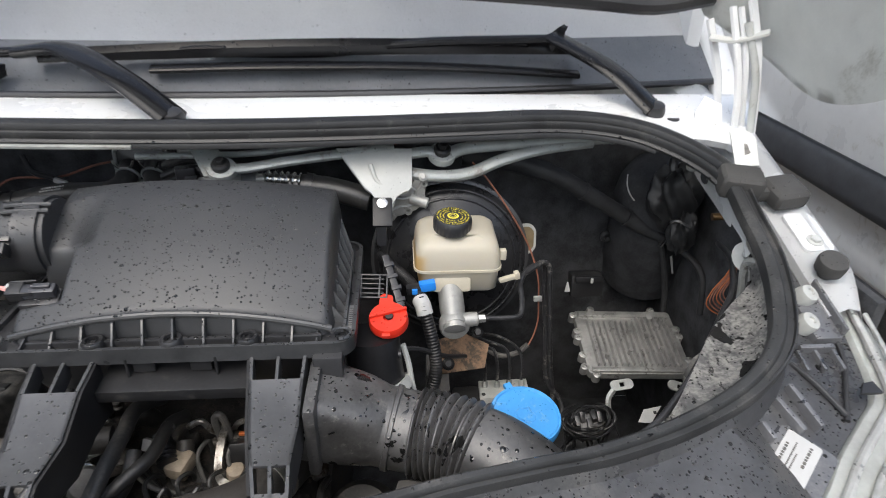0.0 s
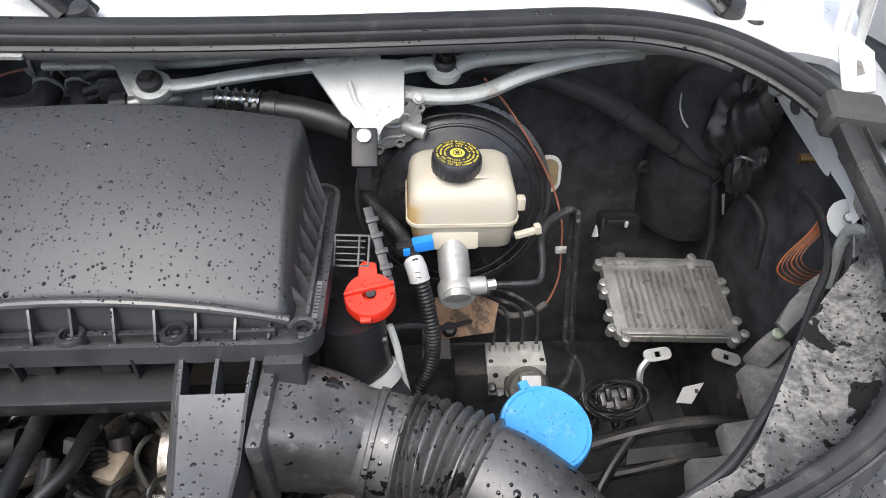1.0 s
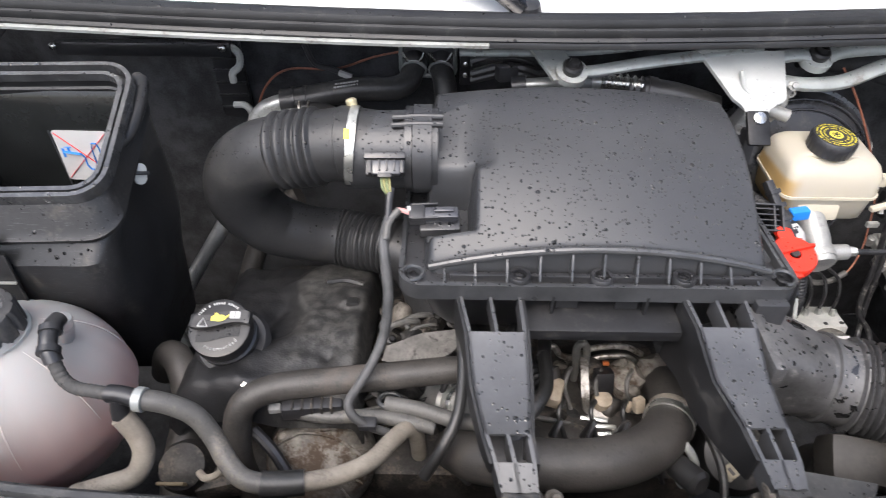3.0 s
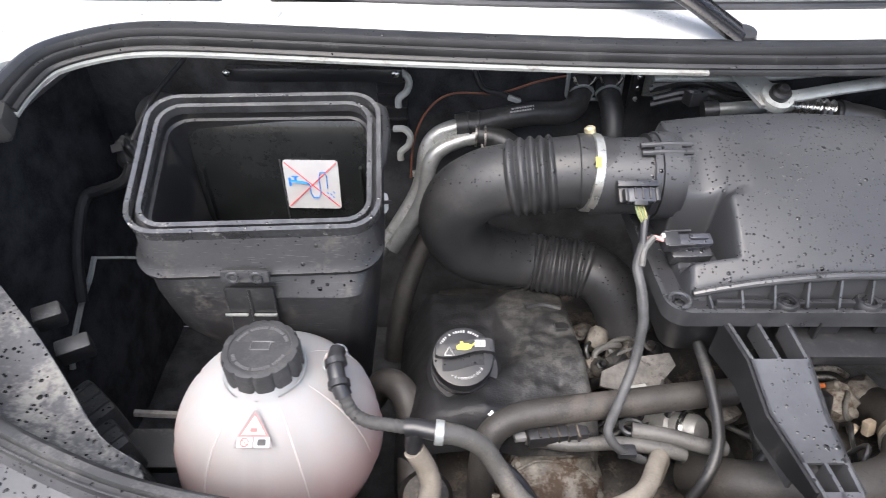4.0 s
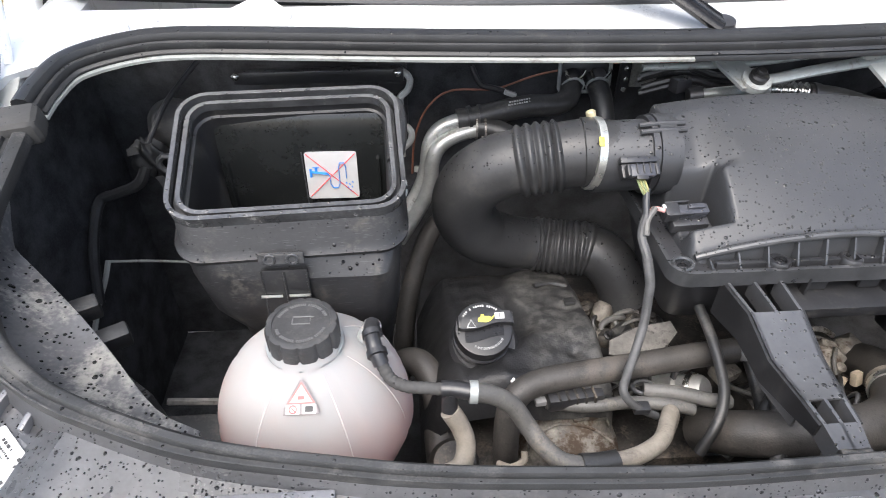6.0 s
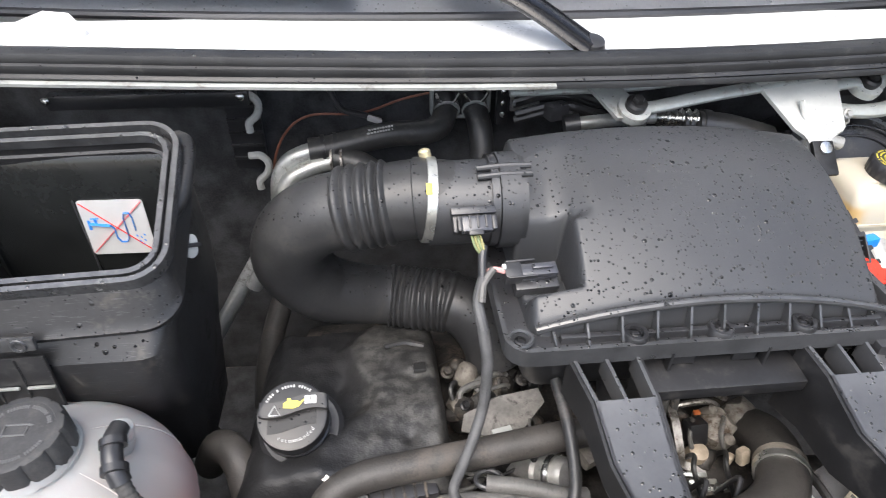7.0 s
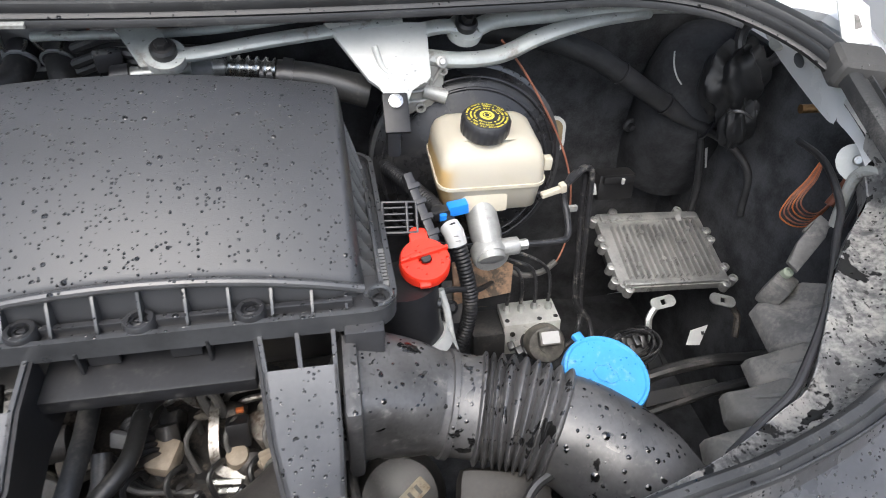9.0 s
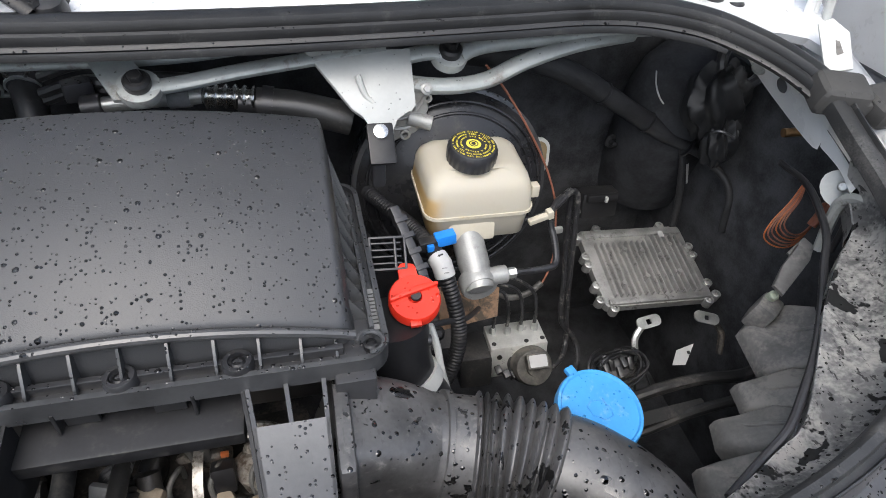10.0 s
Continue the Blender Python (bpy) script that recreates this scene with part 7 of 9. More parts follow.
part("side_flange", hose([V(-0.800, 0.80, 1.418), V(-0.788, 0.785, 1.418), V(-0.784, 0.755, 1.406), V(-0.787, 0.725, 1.390), V(-0.795, 0.705, 1.382)], 0.0075, 12), BOXPLASTIC, cab)
clip_m = axis_pose((-0.786, 0.711, 1.343), (0.75, -0.5, 0.3), (0, 0.5, 0.85))
part("clip", slab(rrect(0.024, 0.014, 0.006), 0.003, clip_m, bevel=0.001), DULLWHITE, cab, "small white clip")
part("clip_pin", box((0.004, 0.018, 0.006), clip_m @ pose(0.001, 0, 0.004), 0.001), DRYBLACK, cab)

# warning sticker inside: no tap water
sg = thing("water_sticker", (-0.876, 0.785, 1.29), "white square sticker: blue tap and pipe crossed in red", "sticker")
SM = axis_pose((-0.876, 0.7675, 1.331), (0.0, -1, 0.04), (1, 0.0, -0.01))
part("paper", slab(rrect(0.066, 0.068, 0.004), 0.0008, SM), STICKER, sg)


def ink_line(pts, r, mat_, parent=sg):
    part("print_mark", tube([SM @ V(x, y, 0.001) for x, y in pts], r, 6, squash=0.35), mat_, parent)


ink_line([(-0.031, 0.031), (0.031, -0.031)], 0.0012, PRINTRED)
ink_line([(-0.031, -0.031), (0.031, 0.031)], 0.0012, PRINTRED)
ink_line([(-0.026, 0.006), (-0.012, 0.004), (-0.006, 0.003)], 0.0034, PRINTBLUE)
ink_line([(-0.024, 0.012), (-0.016, 0.012)], 0.0016, PRINTBLUE)
ink_line([(-0.020, 0.012), (-0.020, 0.004)], 0.0016, PRINTBLUE)
ink_line([(-0.027, 0.010), (-0.027, -0.002)], 0.0016, PRINTBLUE)
ink_line([(-0.006, 0.003), (-0.003, -0.001), (-0.003, -0.012), (0.0, -0.018), (0.006, -0.018), (0.009, -0.012), (0.009, 0.012), (0.011, 0.018), (0.016, 0.018), (0.018, 0.012), (0.018, -0.004)], 0.0018, PRINTBLUE)
for x, y in ((0.017, -0.010), (0.021, -0.012), (0.024, -0.016), (0.019, -0.017), (0.025, -0.009), (0.022, -0.021)):
    ink_line([(x, y), (x + 0.001, y - 0.0025)], 0.0008, PRINTBLUE)

# coolant tank
ct = thing("coolant_tank", (-0.892, 0.53, 1.07), "round milky white coolant tank, reddish coolant inside", "coolant tank")
TC = V(-0.892, 0.530, 1.168)
R = 0.108


def tank_mesh():
    b = bmesh.new()
    loops = []
    segs = 80
    for k in range(29):
        a = radians(-70 + 139 * k / 28)
        r, z = R * math.cos(a), R * math.sin(a)
        if a > 0:
            z *= 0.99
        seam = 0.004 * math.exp(-((z + 0.008) / 0.0035) ** 2)
        lp = []
        for i in range(segs):
            t = 2 * math.pi * i / segs
            rib = -0.0016 * math.exp(-((((t * 10 / (2 * math.pi)) % 1) - 0.5) / 0.07) ** 2) * max(0, math.sin(min(a + 0.5, 1.5) * 1.6)) if a > -0.1 else 0
            rr = r + seam + rib
            lp.append(TC + V(rr * math.cos(t), rr * math.sin(t), z))
        loops.append(lp)
    loops.append([TC + V(0.036 * math.cos(2 * math.pi * i / segs), 0.036 * math.sin(2 * math.pi * i / segs), 0.108) for i in range(segs)])
    loops.append([TC + V(0.033 * math.cos(2 * math.pi * i / segs), 0.033 * math.sin(2 * math.pi * i / segs), 0.112) for i in range(segs)])
    return rings(b, loops)


part("bottle", tank_mesh(), TANK, ct, "milky plastic bottle with vertical creases", smooth=70)
for a in (-118, -62, -20, 35):
    d = V(math.cos(radians(a)), math.sin(radians(a)), 0)
    pts = [TC + d * ((R + 0.0006) * math.cos(e)) + V(0, 0, (R + 0.0006) * math.sin(e) * (0.99 if e > 0 else 1)) for e in (radians(8 + 7 * k) for k in range(9))]
    part("crease", tube(pts, lambda t: 0.0002 + 0.0005 * math.sin(math.pi * t), 6), TANKEDGE, ct)
km = axis_pose((-0.892, 0.531, 1.300), (0.0, -0.03, 1))
b = bmesh.new()
loops = []
for r, z in ((0.036, -0.034), (0.0375, -0.033), (0.0378, -0.006), (0.036, -0.001), (0.033, 0.0), (0.030, 0.0), (0.0295, -0.0012), (0.012, -0.0012)):
    lp = []
    for i in range(96):
        t = 2 * math.pi * i / 96
        sc = 1.0
        if r > 0.035:
            sc = 1 - 0.055 * max(0, math.cos(12 * t)) ** 6
        lp.append(km @ V(r * sc * math.cos(t), r * sc * math.sin(t), z))
    loops.append(lp)
rings(b, loops)
cp = part("cap", b, DUSTYCAP, ct, "dusty black scalloped screw cap")
subpart("cap_mark", tube([km @ V(x, y + 0.003, -0.0008) for x, y in ((-0.009, -0.005), (0.009, -0.005), (0.009, 0.003), (0.012, 0.004), (0.009, 0.005), (-0.009, 0.005), (-0.009, -0.005))], 0.0009, 6), CAPPRINT, cp, "raised tank symbol")
for j in range(2):
    for i in range(30):
        if i % 9 == 4:
            continue
        a = radians((200 if j else 20) + 4.8 * i)
        subpart("cap_print", slab(rrect(0.0015, 0.0032, 0.0003, 1), 0.0005, km @ pose(0.0255 * math.cos(a), 0.0255 * math.sin(a), -0.0011, 0, 0, math.degrees(a) + 90)), CAPPRINT, cp)
part("neck_ring", lathe([(0.040, -0.036), (0.041, -0.033), (0.040, -0.030)], km, 48), TANK, ct)
# warning triangle label
wn_dir = (V(-0.890, 0.4675, 1.2568) - TC).normalized()
wm = axis_pose(TC + wn_dir * (R + 0.0024), wn_dir, (1, 0, 0))
wl_ = part("warning_label", slab([(-0.017, -0.015), (0.017, -0.015), (0.0165, -0.0085), (0.0015, 0.0185), (-0.0015, 0.0185), (-0.0165, -0.0085)], 0.0006, wm), LABELGREY, ct, "warning triangle with two small signs, faded")
subpart("triangle", slab([(-0.0135, -0.0035), (0.0135, -0.0035), (0.0, 0.0175)], 0.0005, wm @ pose(0, -0.001, 0.0003)), FADEDRED, wl_)
subpart("triangle_field", slab([(-0.0108, -0.0025), (0.0108, -0.0025), (0.0, 0.0145)], 0.0005, wm @ pose(0, -0.0008, 0.0005)), STICKER, wl_)
subpart("symbol", slab(rrect(0.007, 0.0035, 0.001, 2), 0.0003, wm @ pose(0, 0.001, 0.001)), FADEDRED, wl_)
for x in (-0.0078, 0.0078):
    subpart("sign_field", slab(rrect(0.0135, 0.0095, 0.001, 2), 0.0004, wm @ pose(x, -0.0098, 0.0004)), STICKER, wl_)
subpart("round_sign", tube([wm @ V(-0.0078 + 0.0036 * math.cos(a), -0.0098 + 0.0036 * math.sin(a), 0.0009) for a in (2 * math.pi * i / 18 for i in range(19))], 0.0007, 6, squash=0.5), FADEDRED, wl_)
subpart("round_sign_bar", tube([wm @ V(-0.0103, -0.0073, 0.0009), wm @ V(-0.0053, -0.0123, 0.0009)], 0.0006, 6, squash=0.5), FADEDRED, wl_)
subpart("book_sign", slab(rrect(0.008, 0.0055, 0.0008, 2), 0.0003, wm @ pose(0.0078, -0.0098, 0.0007)), DUSTYCAP, wl_)
# vent nozzle
part("vent_nozzle", lathe([(0.012, -0.03), (0.0115, -0.008), (0.0098, -0.006), (0.0098, 0.002), (0.008, 0.005), (0.003, 0.006)], axis_pose((-0.822, 0.548, 1.273), (0.35, 0.1, 0.93)), 20), TANK, ct)

vh = thing("vent_hose", (-0.72, 0.47, 1.2), "grey coolant vent hose with T-piece and white ring", "hose")
part("elbow", hose([V(-0.822, 0.546, 1.278), V(-0.822, 0.53, 1.280), V(-0.818, 0.513, 1.274), V(-0.812, 0.503, 1.262)], 0.0085, 14), DRYBLACK, vh)
for q in (V(-0.822, 0.532, 1.281), V(-0.817, 0.512, 1.273)):
    part("elbow_ring", tube([q, q + V(0.0015, -0.006, -0.002)], 0.0108, 18), DRYBLACK, vh)
part("thin_hose", ribbed([V(-0.812, 0.503, 1.262), V(-0.803, 0.493, 1.250), V(-0.788, 0.485, 1.247), V(-0.768, 0.480, 1.249), V(-0.748, 0.476, 1.250)], 0.0060, 0.006, 0.0007, 14, 0.0015), GREYRUBBER, vh)
part("tee", hose([V(-0.752, 0.477, 1.250), V(-0.74, 0.476, 1.250), V(-0.722, 0.472, 1.249)], 0.0088, 16), DRYBLACK, vh, "black T-piece")
part("tee_branch", hose([V(-0.742, 0.475, 1.247), V(-0.744, 0.472, 1.236), V(-0.744, 0.468, 1.226)], 0.0085, 14), DRYBLACK, vh)
part("ring", tube([V(-0.724, 0.472, 1.249), V(-0.716, 0.4715, 1.2485)], 0.0118, 24), LINK, vh, "pale metal ring")
part("long_hose", hose([V(-0.722, 0.472, 1.249), V(-0.70, 0.474, 1.240), V(-0.678, 0.475, 1.220), V(-0.662, 0.466, 1.197), V(-0.648, 0.450, 1.184), V(-0.630, 0.435, 1.176), V(-0.606, 0.430, 1.173), V(-0.584, 0.432, 1.170)], 0.0100, 18), GREYHOSE, vh)
part("joint", hose([V(-0.610, 0.430, 1.1735), V(-0.59, 0.4315, 1.171), V(-0.570, 0.435, 1.169)], 0.0125, 20, 3), DUSTYBLACK, vh, "black hose joint")
part("end_hose", hose([V(-0.575, 0.434, 1.169), V(-0.54, 0.445, 1.164), V(-0.509, 0.465, 1.158), V(-0.489, 0.495, 1.150), V(-0.476, 0.515, 1.139), V(-0.466, 0.524, 1.115), V(-0.463, 0.527, 1.07)], 0.0095, 18), TANHOSE, vh, "dusty tan hose end")
part("lower_hose", hose([V(-0.744, 0.468, 1.226), V(-0.733, 0.462, 1.205), V(-0.728, 0.452, 1.188), V(-0.735, 0.436, 1.175), V(-0.76, 0.426, 1.172), V(-0.79, 0.42, 1.165)], 0.0105, 16), TANHOSE, vh, "dusty tan hose branch")

# west strut dome and the loom behind the box
tw2 = thing("strut_tower", (-1.17, 1.02, 1.2), "black strut dome with torn tape and cable", "strut tower", "strut towers")
part("dome", lathe([(0.062, -0.22), (0.056, -0.06), (0.054, -0.02), (0.046, 0.010), (0.03, 0.024), (0.01, 0.029)], axis_pose((-1.158, 1.015, 1.296), (0.1, -0.62, 0.75)) @ Matrix.Scale(0.82, 4), 36), DOMEGREY, tw2)
part("tape", crumple((-1.185, 0.955, 1.262), 0.026, 4, (1.1, 0.6, 1.2)), RUBBERBAG, tw2, smooth=60)
part("tape_ring", tube([V(-1.152 + 0.014 * math.cos(a), 0.935, 1.262 + 0.014 * math.sin(a)) for a in (2 * math.pi * i / 18 for i in range(19))], 0.005, 8), EDGE, tw2)
part("tape_end", slab([(-0.005, -0.015), (0.003, -0.02), (0.007, 0.01), (-0.004, 0.015)], 0.002, axis_pose((-1.17, 0.935, 1.228), (0.6, -0.75, 0.2), (0.8, 0.5, 0.3))), LOOMTAPE, tw2)
part("tape_end", slab([(-0.014, -0.006), (0.012, -0.010), (0.014, 0.006), (-0.010, 0.010)], 0.002, axis_pose((-1.20, 0.935, 1.285), (-0.1, -0.8, 0.5), (0.9, 0, 0.4)) @ Matrix.Scale(0.7, 4)), LOOMTAPE, tw2)
part("strap", hose([V(-1.18, 0.95, 1.29), V(-1.15, 0.99, 1.34), V(-1.10, 1.03, 1.39), V(-1.085, 1.05, 1.41)], 0.004, 8), DRYBLACK, tw2)
part("cable", hose([V(-1.19, 0.945, 1.255), V(-1.21, 0.94, 1.225), V(-1.26, 0.95, 1.20), V(-1.285, 0.95, 1.19), V(-1.29, 0.92, 1.17), V(-1.294, 0.88, 1.12), V(-1.29, 0.84, 1.06)], 0.009, 10), LOOMTAPE, tw2)
ws2 = thing("sheet_edge", (-1.3, 0.95, 1.0), "bent pale sheet edge on the inner wing", "sheet edge")
part("strip", hose([V(-1.297, 0.920, 1.086), V(-1.298, 0.890, 1.066), V(-1.298, 0.845, 1.048), V(-1.298, 0.785, 1.010), V(-1.298, 0.765, 0.985)], 0.005, 6, 4), SEAMDIM, ws2)
part("strip", hose([V(-1.296, 0.918, 1.086), V(-1.24, 0.955, 1.055), V(-1.16, 0.975, 1.03)], 0.0025, 6, 4), SEAMDIM, ws2)
part("strip", hose([V(-1.10, 0.60, 1.10), V(-1.03, 0.60, 1.095), V(-0.98, 0.60, 1.095)], 0.005, 6, 4), SEAMDARK, ws2)
part("tray", box((0.20, 0.05, 0.02), pose(-1.06, 0.56, 1.08, 10), 0.004), DUSTYBLACK, ws2)
part("lamp_tab", box((0.03, 0.02, 0.03), pose(-1.165, 0.63, 1.24, 20, 0, 30), 0.004), DUSTYBLACK, ws2)
part("lamp_tab", box((0.035, 0.02, 0.03), pose(-1.125, 0.595, 1.225, 20, 0, 30), 0.004), DUSTYBLACK, ws2)
# bracket with hooks and a dark rail on the firewall
hk = thing("hook_bracket", (-0.79, 1.08, 1.28), "dark rail with pale hooks on the firewall", "bracket")
part("rail", box((0.28, 0.02, 0.022), pose(-0.92, 1.07, 1.345), 0.004), BLACK, hk)
for x in (-1.055, -0.79):
    part("screw", lathe([(0.006, 0), (0.006, 0.004), (0.003, 0.006)], axis_pose((x, 1.055, 1.352), (0, -1, 0.2)), 12), STEEL, hk)
for z0 in (1.335, 1.235):
    part("hook", hose([V(-0.798, 1.075, z0 + 0.010), V(-0.780, 1.07, z0 + 0.012), V(-0.770, 1.068, z0), V(-0.774, 1.068, z0 - 0.018), V(-0.787, 1.066, z0 - 0.030), V(-0.788, 1.066, z0 - 0.045)], 0.006, 8, 5), SEAM, hk)
part("plate", box((0.05, 0.012, 0.15), pose(-0.80, 1.095, 1.29), 0.003), DRYBLACK, hk)
for i in range(6):
    part("plate_rib", box((0.05, 0.01, 0.004), pose(-0.80, 1.088, 1.235 + 0.022 * i), 0.001), BLACK, hk)

# stepped lamp back in the west corner
hw = thing("headlamp_housing", (-1.13, 0.56, 1.05), "grey stepped plastic back of the headlamp, dusty", "headlamp")
for x, y, z, w, d, rz in ((-1.135, 0.590, 1.125, 0.075, 0.036, -40), (-1.105, 0.545, 1.118, 0.07, 0.045, -42), (-1.072, 0.510, 1.105, 0.06, 0.04, -45)):
    st_ = part("step", box((w, d, 0.07), pose(x, y, z - 0.02, 6, -4, rz), 0.008), LEDGE, hw)
    for k in range(3):
        subpart("step_rib", box((0.003, d * 0.9, 0.004), pose(x, y, z - 0.02, 6, -4, rz) @ pose(-w * 0.3 + w * 0.3 * k, 0, 0.0355), 0.001), LEDGE, st_)


# ---- rear edge: wiper linkage, heater pipes ----
wl1 = thing("wiper_linkage", (-0.1, 0.91, 1.36), "grey steel wiper linkage with black bolts", "wiper linkage")
BL, BR = V(-0.274, 0.888, 1.392), V(0.055, 0.920, 1.402)


def flat_rod(pts, w, h):
    return tube(spline(pts, 6), w, 14, squash=h / w)


def eye(at, r, mat_):
    return lathe([(r * 0.6, -0.006), (r, -0.006), (r * 1.04, 0.0), (r, 0.005), (r * 0.55, 0.006)], axis_pose(at, (0.05, -0.42, 0.9)), 28)


part("rod", flat_rod([BL + V(0.005, 0, 0), V(-0.235, 0.899, 1.391), V(-0.18, 0.906, 1.398), V(-0.105, 0.915, 1.405), V(-0.02, 0.925, 1.412)], 0.0115, 0.007), LINK, wl1)
part("rod", flat_rod([BR + V(0.01, 0, 0), V(0.10, 0.934, 1.408), V(0.2, 0.942, 1.413), V(0.32, 0.953, 1.416), V(0.40, 0.960, 1.411)], 0.0125, 0.0095), LINK, wl1)
part("rod", flat_rod([V(-0.005, 0.918, 1.402), V(0.03, 0.922, 1.406), BR], 0.012, 0.008), LINK, wl1)
part("rod", flat_rod([V(0.0, 0.905, 1.378), V(0.05, 0.905, 1.372), V(0.10, 0.91, 1.375), V(0.15, 0.92, 1.392), V(0.22, 0.935, 1.405), V(0.30, 0.95, 1.41)], 0.0125, 0.009), LINK, wl1)
part("rod", flat_rod([V(-0.42, 0.95, 1.392), V(-0.25, 0.95, 1.395), V(-0.12, 0.95, 1.41), V(0.0, 0.955, 1.42)], 0.006, 0.005), LINK, wl1)
for q in (BL, BR):
    part("eye", eye(q, 0.021, LINK), LINK, wl1)
    m = axis_pose(q + V(0, -0.002, 0.004), (0.03, -0.42, 0.9))
    bt = part("bolt", lathe([(0.0125, 0), (0.0135, 0.003), (0.0135, 0.009), (0.011, 0.012)], m, 28), BOLT, wl1)
    subpart("bolt_head", lathe([(0.0075, 0.011), (0.0075, 0.016), (0.006, 0.018), (0.001, 0.018)], m, 6), BOLT, bt)
part("crank", slab([(-0.016, -0.018), (0.012, -0.018), (0.018, 0.006), (-0.02, 0.06), (-0.055, 0.062), (-0.05, 0.045)], 0.005, axis_pose((-0.282, 0.894, 1.390), (0.05, -0.42, 0.9))), LINK, wl1)
b = slab([(0.060, 0.052), (-0.056, 0.052), (-0.012, -0.016), (-0.002, -0.024), (0.004, -0.030), (0.005, -0.048), (0.012, -0.053), (0.026, -0.052), (0.031, -0.044), (0.034, -0.028), (0.052, -0.022), (0.059, -0.014)][::-1], 0.006, axis_pose((-0.052, 0.880, 1.376), (0.02, -0.66, 0.75), (1, 0, 0)), bevel=0.002)
gd = part("guard", b, GUARD, wl1, "white plastic guard plate")
subpart("crease", tube(spline([V(-0.055, 0.884, 1.4), V(-0.048, 0.876, 1.38), V(-0.04, 0.871, 1.372)], 5), 0.0035, 8), GUARD, gd)
tm = axis_pose((-0.038, 0.841, 1.347), (0.02, -0.66, 0.75))
part("hanger", box((0.029, 0.046, 0.007), tm @ pose(0, -0.010, 0.0085), 0.003), BOLT, wl1)
part("stud", lathe([(0.008, 0), (0.008, 0.004), (0.004, 0.005)], tm @ pose(0, 0.002, 0.012), 16), STEEL, wl1)
part("hanger_stem", box((0.016, 0.02, 0.05), pose(-0.040, 0.838, 1.315, -8), 0.005), DRYBLACK, wl1)

wmn = thing("wiper_motor", (0.0, 0.91, 1.33), "cast aluminium wiper motor gearcase", "wiper motor")
gm = axis_pose((0.0, 0.918, 1.34), (0, -1, 0))
case = part("case", slab([(-0.026, -0.012), (-0.033, -0.027), (-0.030, -0.039), (-0.018, -0.036), (-0.012, -0.026), (-0.001, -0.029), (0.014, -0.021), (0.027, -0.013), (0.028, 0.0), (0.023, 0.007), (0.030, 0.018), (0.034, 0.031), (0.010, 0.031), (-0.008, 0.012), (-0.021, 0.004)], 0.022, gm, bevel=0.004), MCALU, wmn, "rough cast gearcase")
for pts in ([(-0.020, 0.0), (-0.004, -0.002), (0.010, 0.004), (0.020, 0.018), (0.024, 0.028)], [(-0.028, -0.026), (-0.014, -0.016), (0.002, -0.014), (0.018, -0.008)], [(-0.002, 0.014), (0.012, 0.014), (0.013, 0.004)]):
    subpart("rib", hose([gm @ V(x, y, 0.022) for x, y in pts], 0.0028, 8, 5), MCALU, case)
for x, y, r in ((0.001, -0.022, 0.0065), (-0.025, -0.032, 0.006), (0.026, 0.024, 0.0055)):
    subpart("boss", lathe([(r, -0.004), (r, 0.005), (r * 0.55, 0.005), (r * 0.45, 0.001), (0.001, 0.001)], gm @ pose(x, y, 0.021), 16), MCALU, case)
subpart("boss", lathe([(0.009, -0.016), (0.009, 0.012), (0.006, 0.013), (0.005, 0.008), (0.001, 0.008)], axis_pose((0.020, 0.893, 1.335), (0.9, -0.25, -0.2)), 18), MCALU, case, "round bearing end")
subpart("screw", hexbolt(0.0045, 0.005, axis_pose((0.024, 0.892, 1.376), (0, -0.85, 0.5))), MCALU, case)
bc = thing("black_drain_tube", (-0.1, 0.93, 1.33), "black plastic tube behind the air filter housing", "tube")
part("tube", hose([V(-0.165, 0.925, 1.350), V(-0.12, 0.922, 1.345), V(-0.06, 0.915, 1.330)], 0.019, 20), DUSTYBLACK, bc)
part("collar", tube([V(-0.160, 0.925, 1.350), V(-0.148, 0.924, 1.348)], 0.0215, 20), DRYBLACK, bc)
part("end", hose([V(-0.185, 0.925, 1.353), V(-0.16, 0.925, 1.350)], 0.012, 16), DRYBLACK, bc)
fx = thing("flexible_metal_pipe", (-0.22, 0.93, 1.34), "corrugated bright metal pipe with a pale label", "pipe")
part("pipe", ribbed([V(-0.222, 0.932, 1.360), V(-0.195, 0.93, 1.358), V(-0.165, 0.927, 1.356)], 0.010, 0.010, 0.005, 20, 0.001), STEEL, fx)
part("pipe", tube(spline([V(-0.33, 0.935, 1.352), V(-0.28, 0.935, 1.356), V(-0.222, 0.932, 1.360)], 4), 0.009, 16), ZINC, fx)
part("sleeve", tube([V(-0.258, 0.934, 1.3575), V(-0.235, 0.933, 1.359)], 0.0115, 18), DULLEDGE, fx)
part("connector", hose([V(-0.345, 0.935, 1.350), V(-0.325, 0.934, 1.353)], 0.013, 16), DRYBLACK, fx)

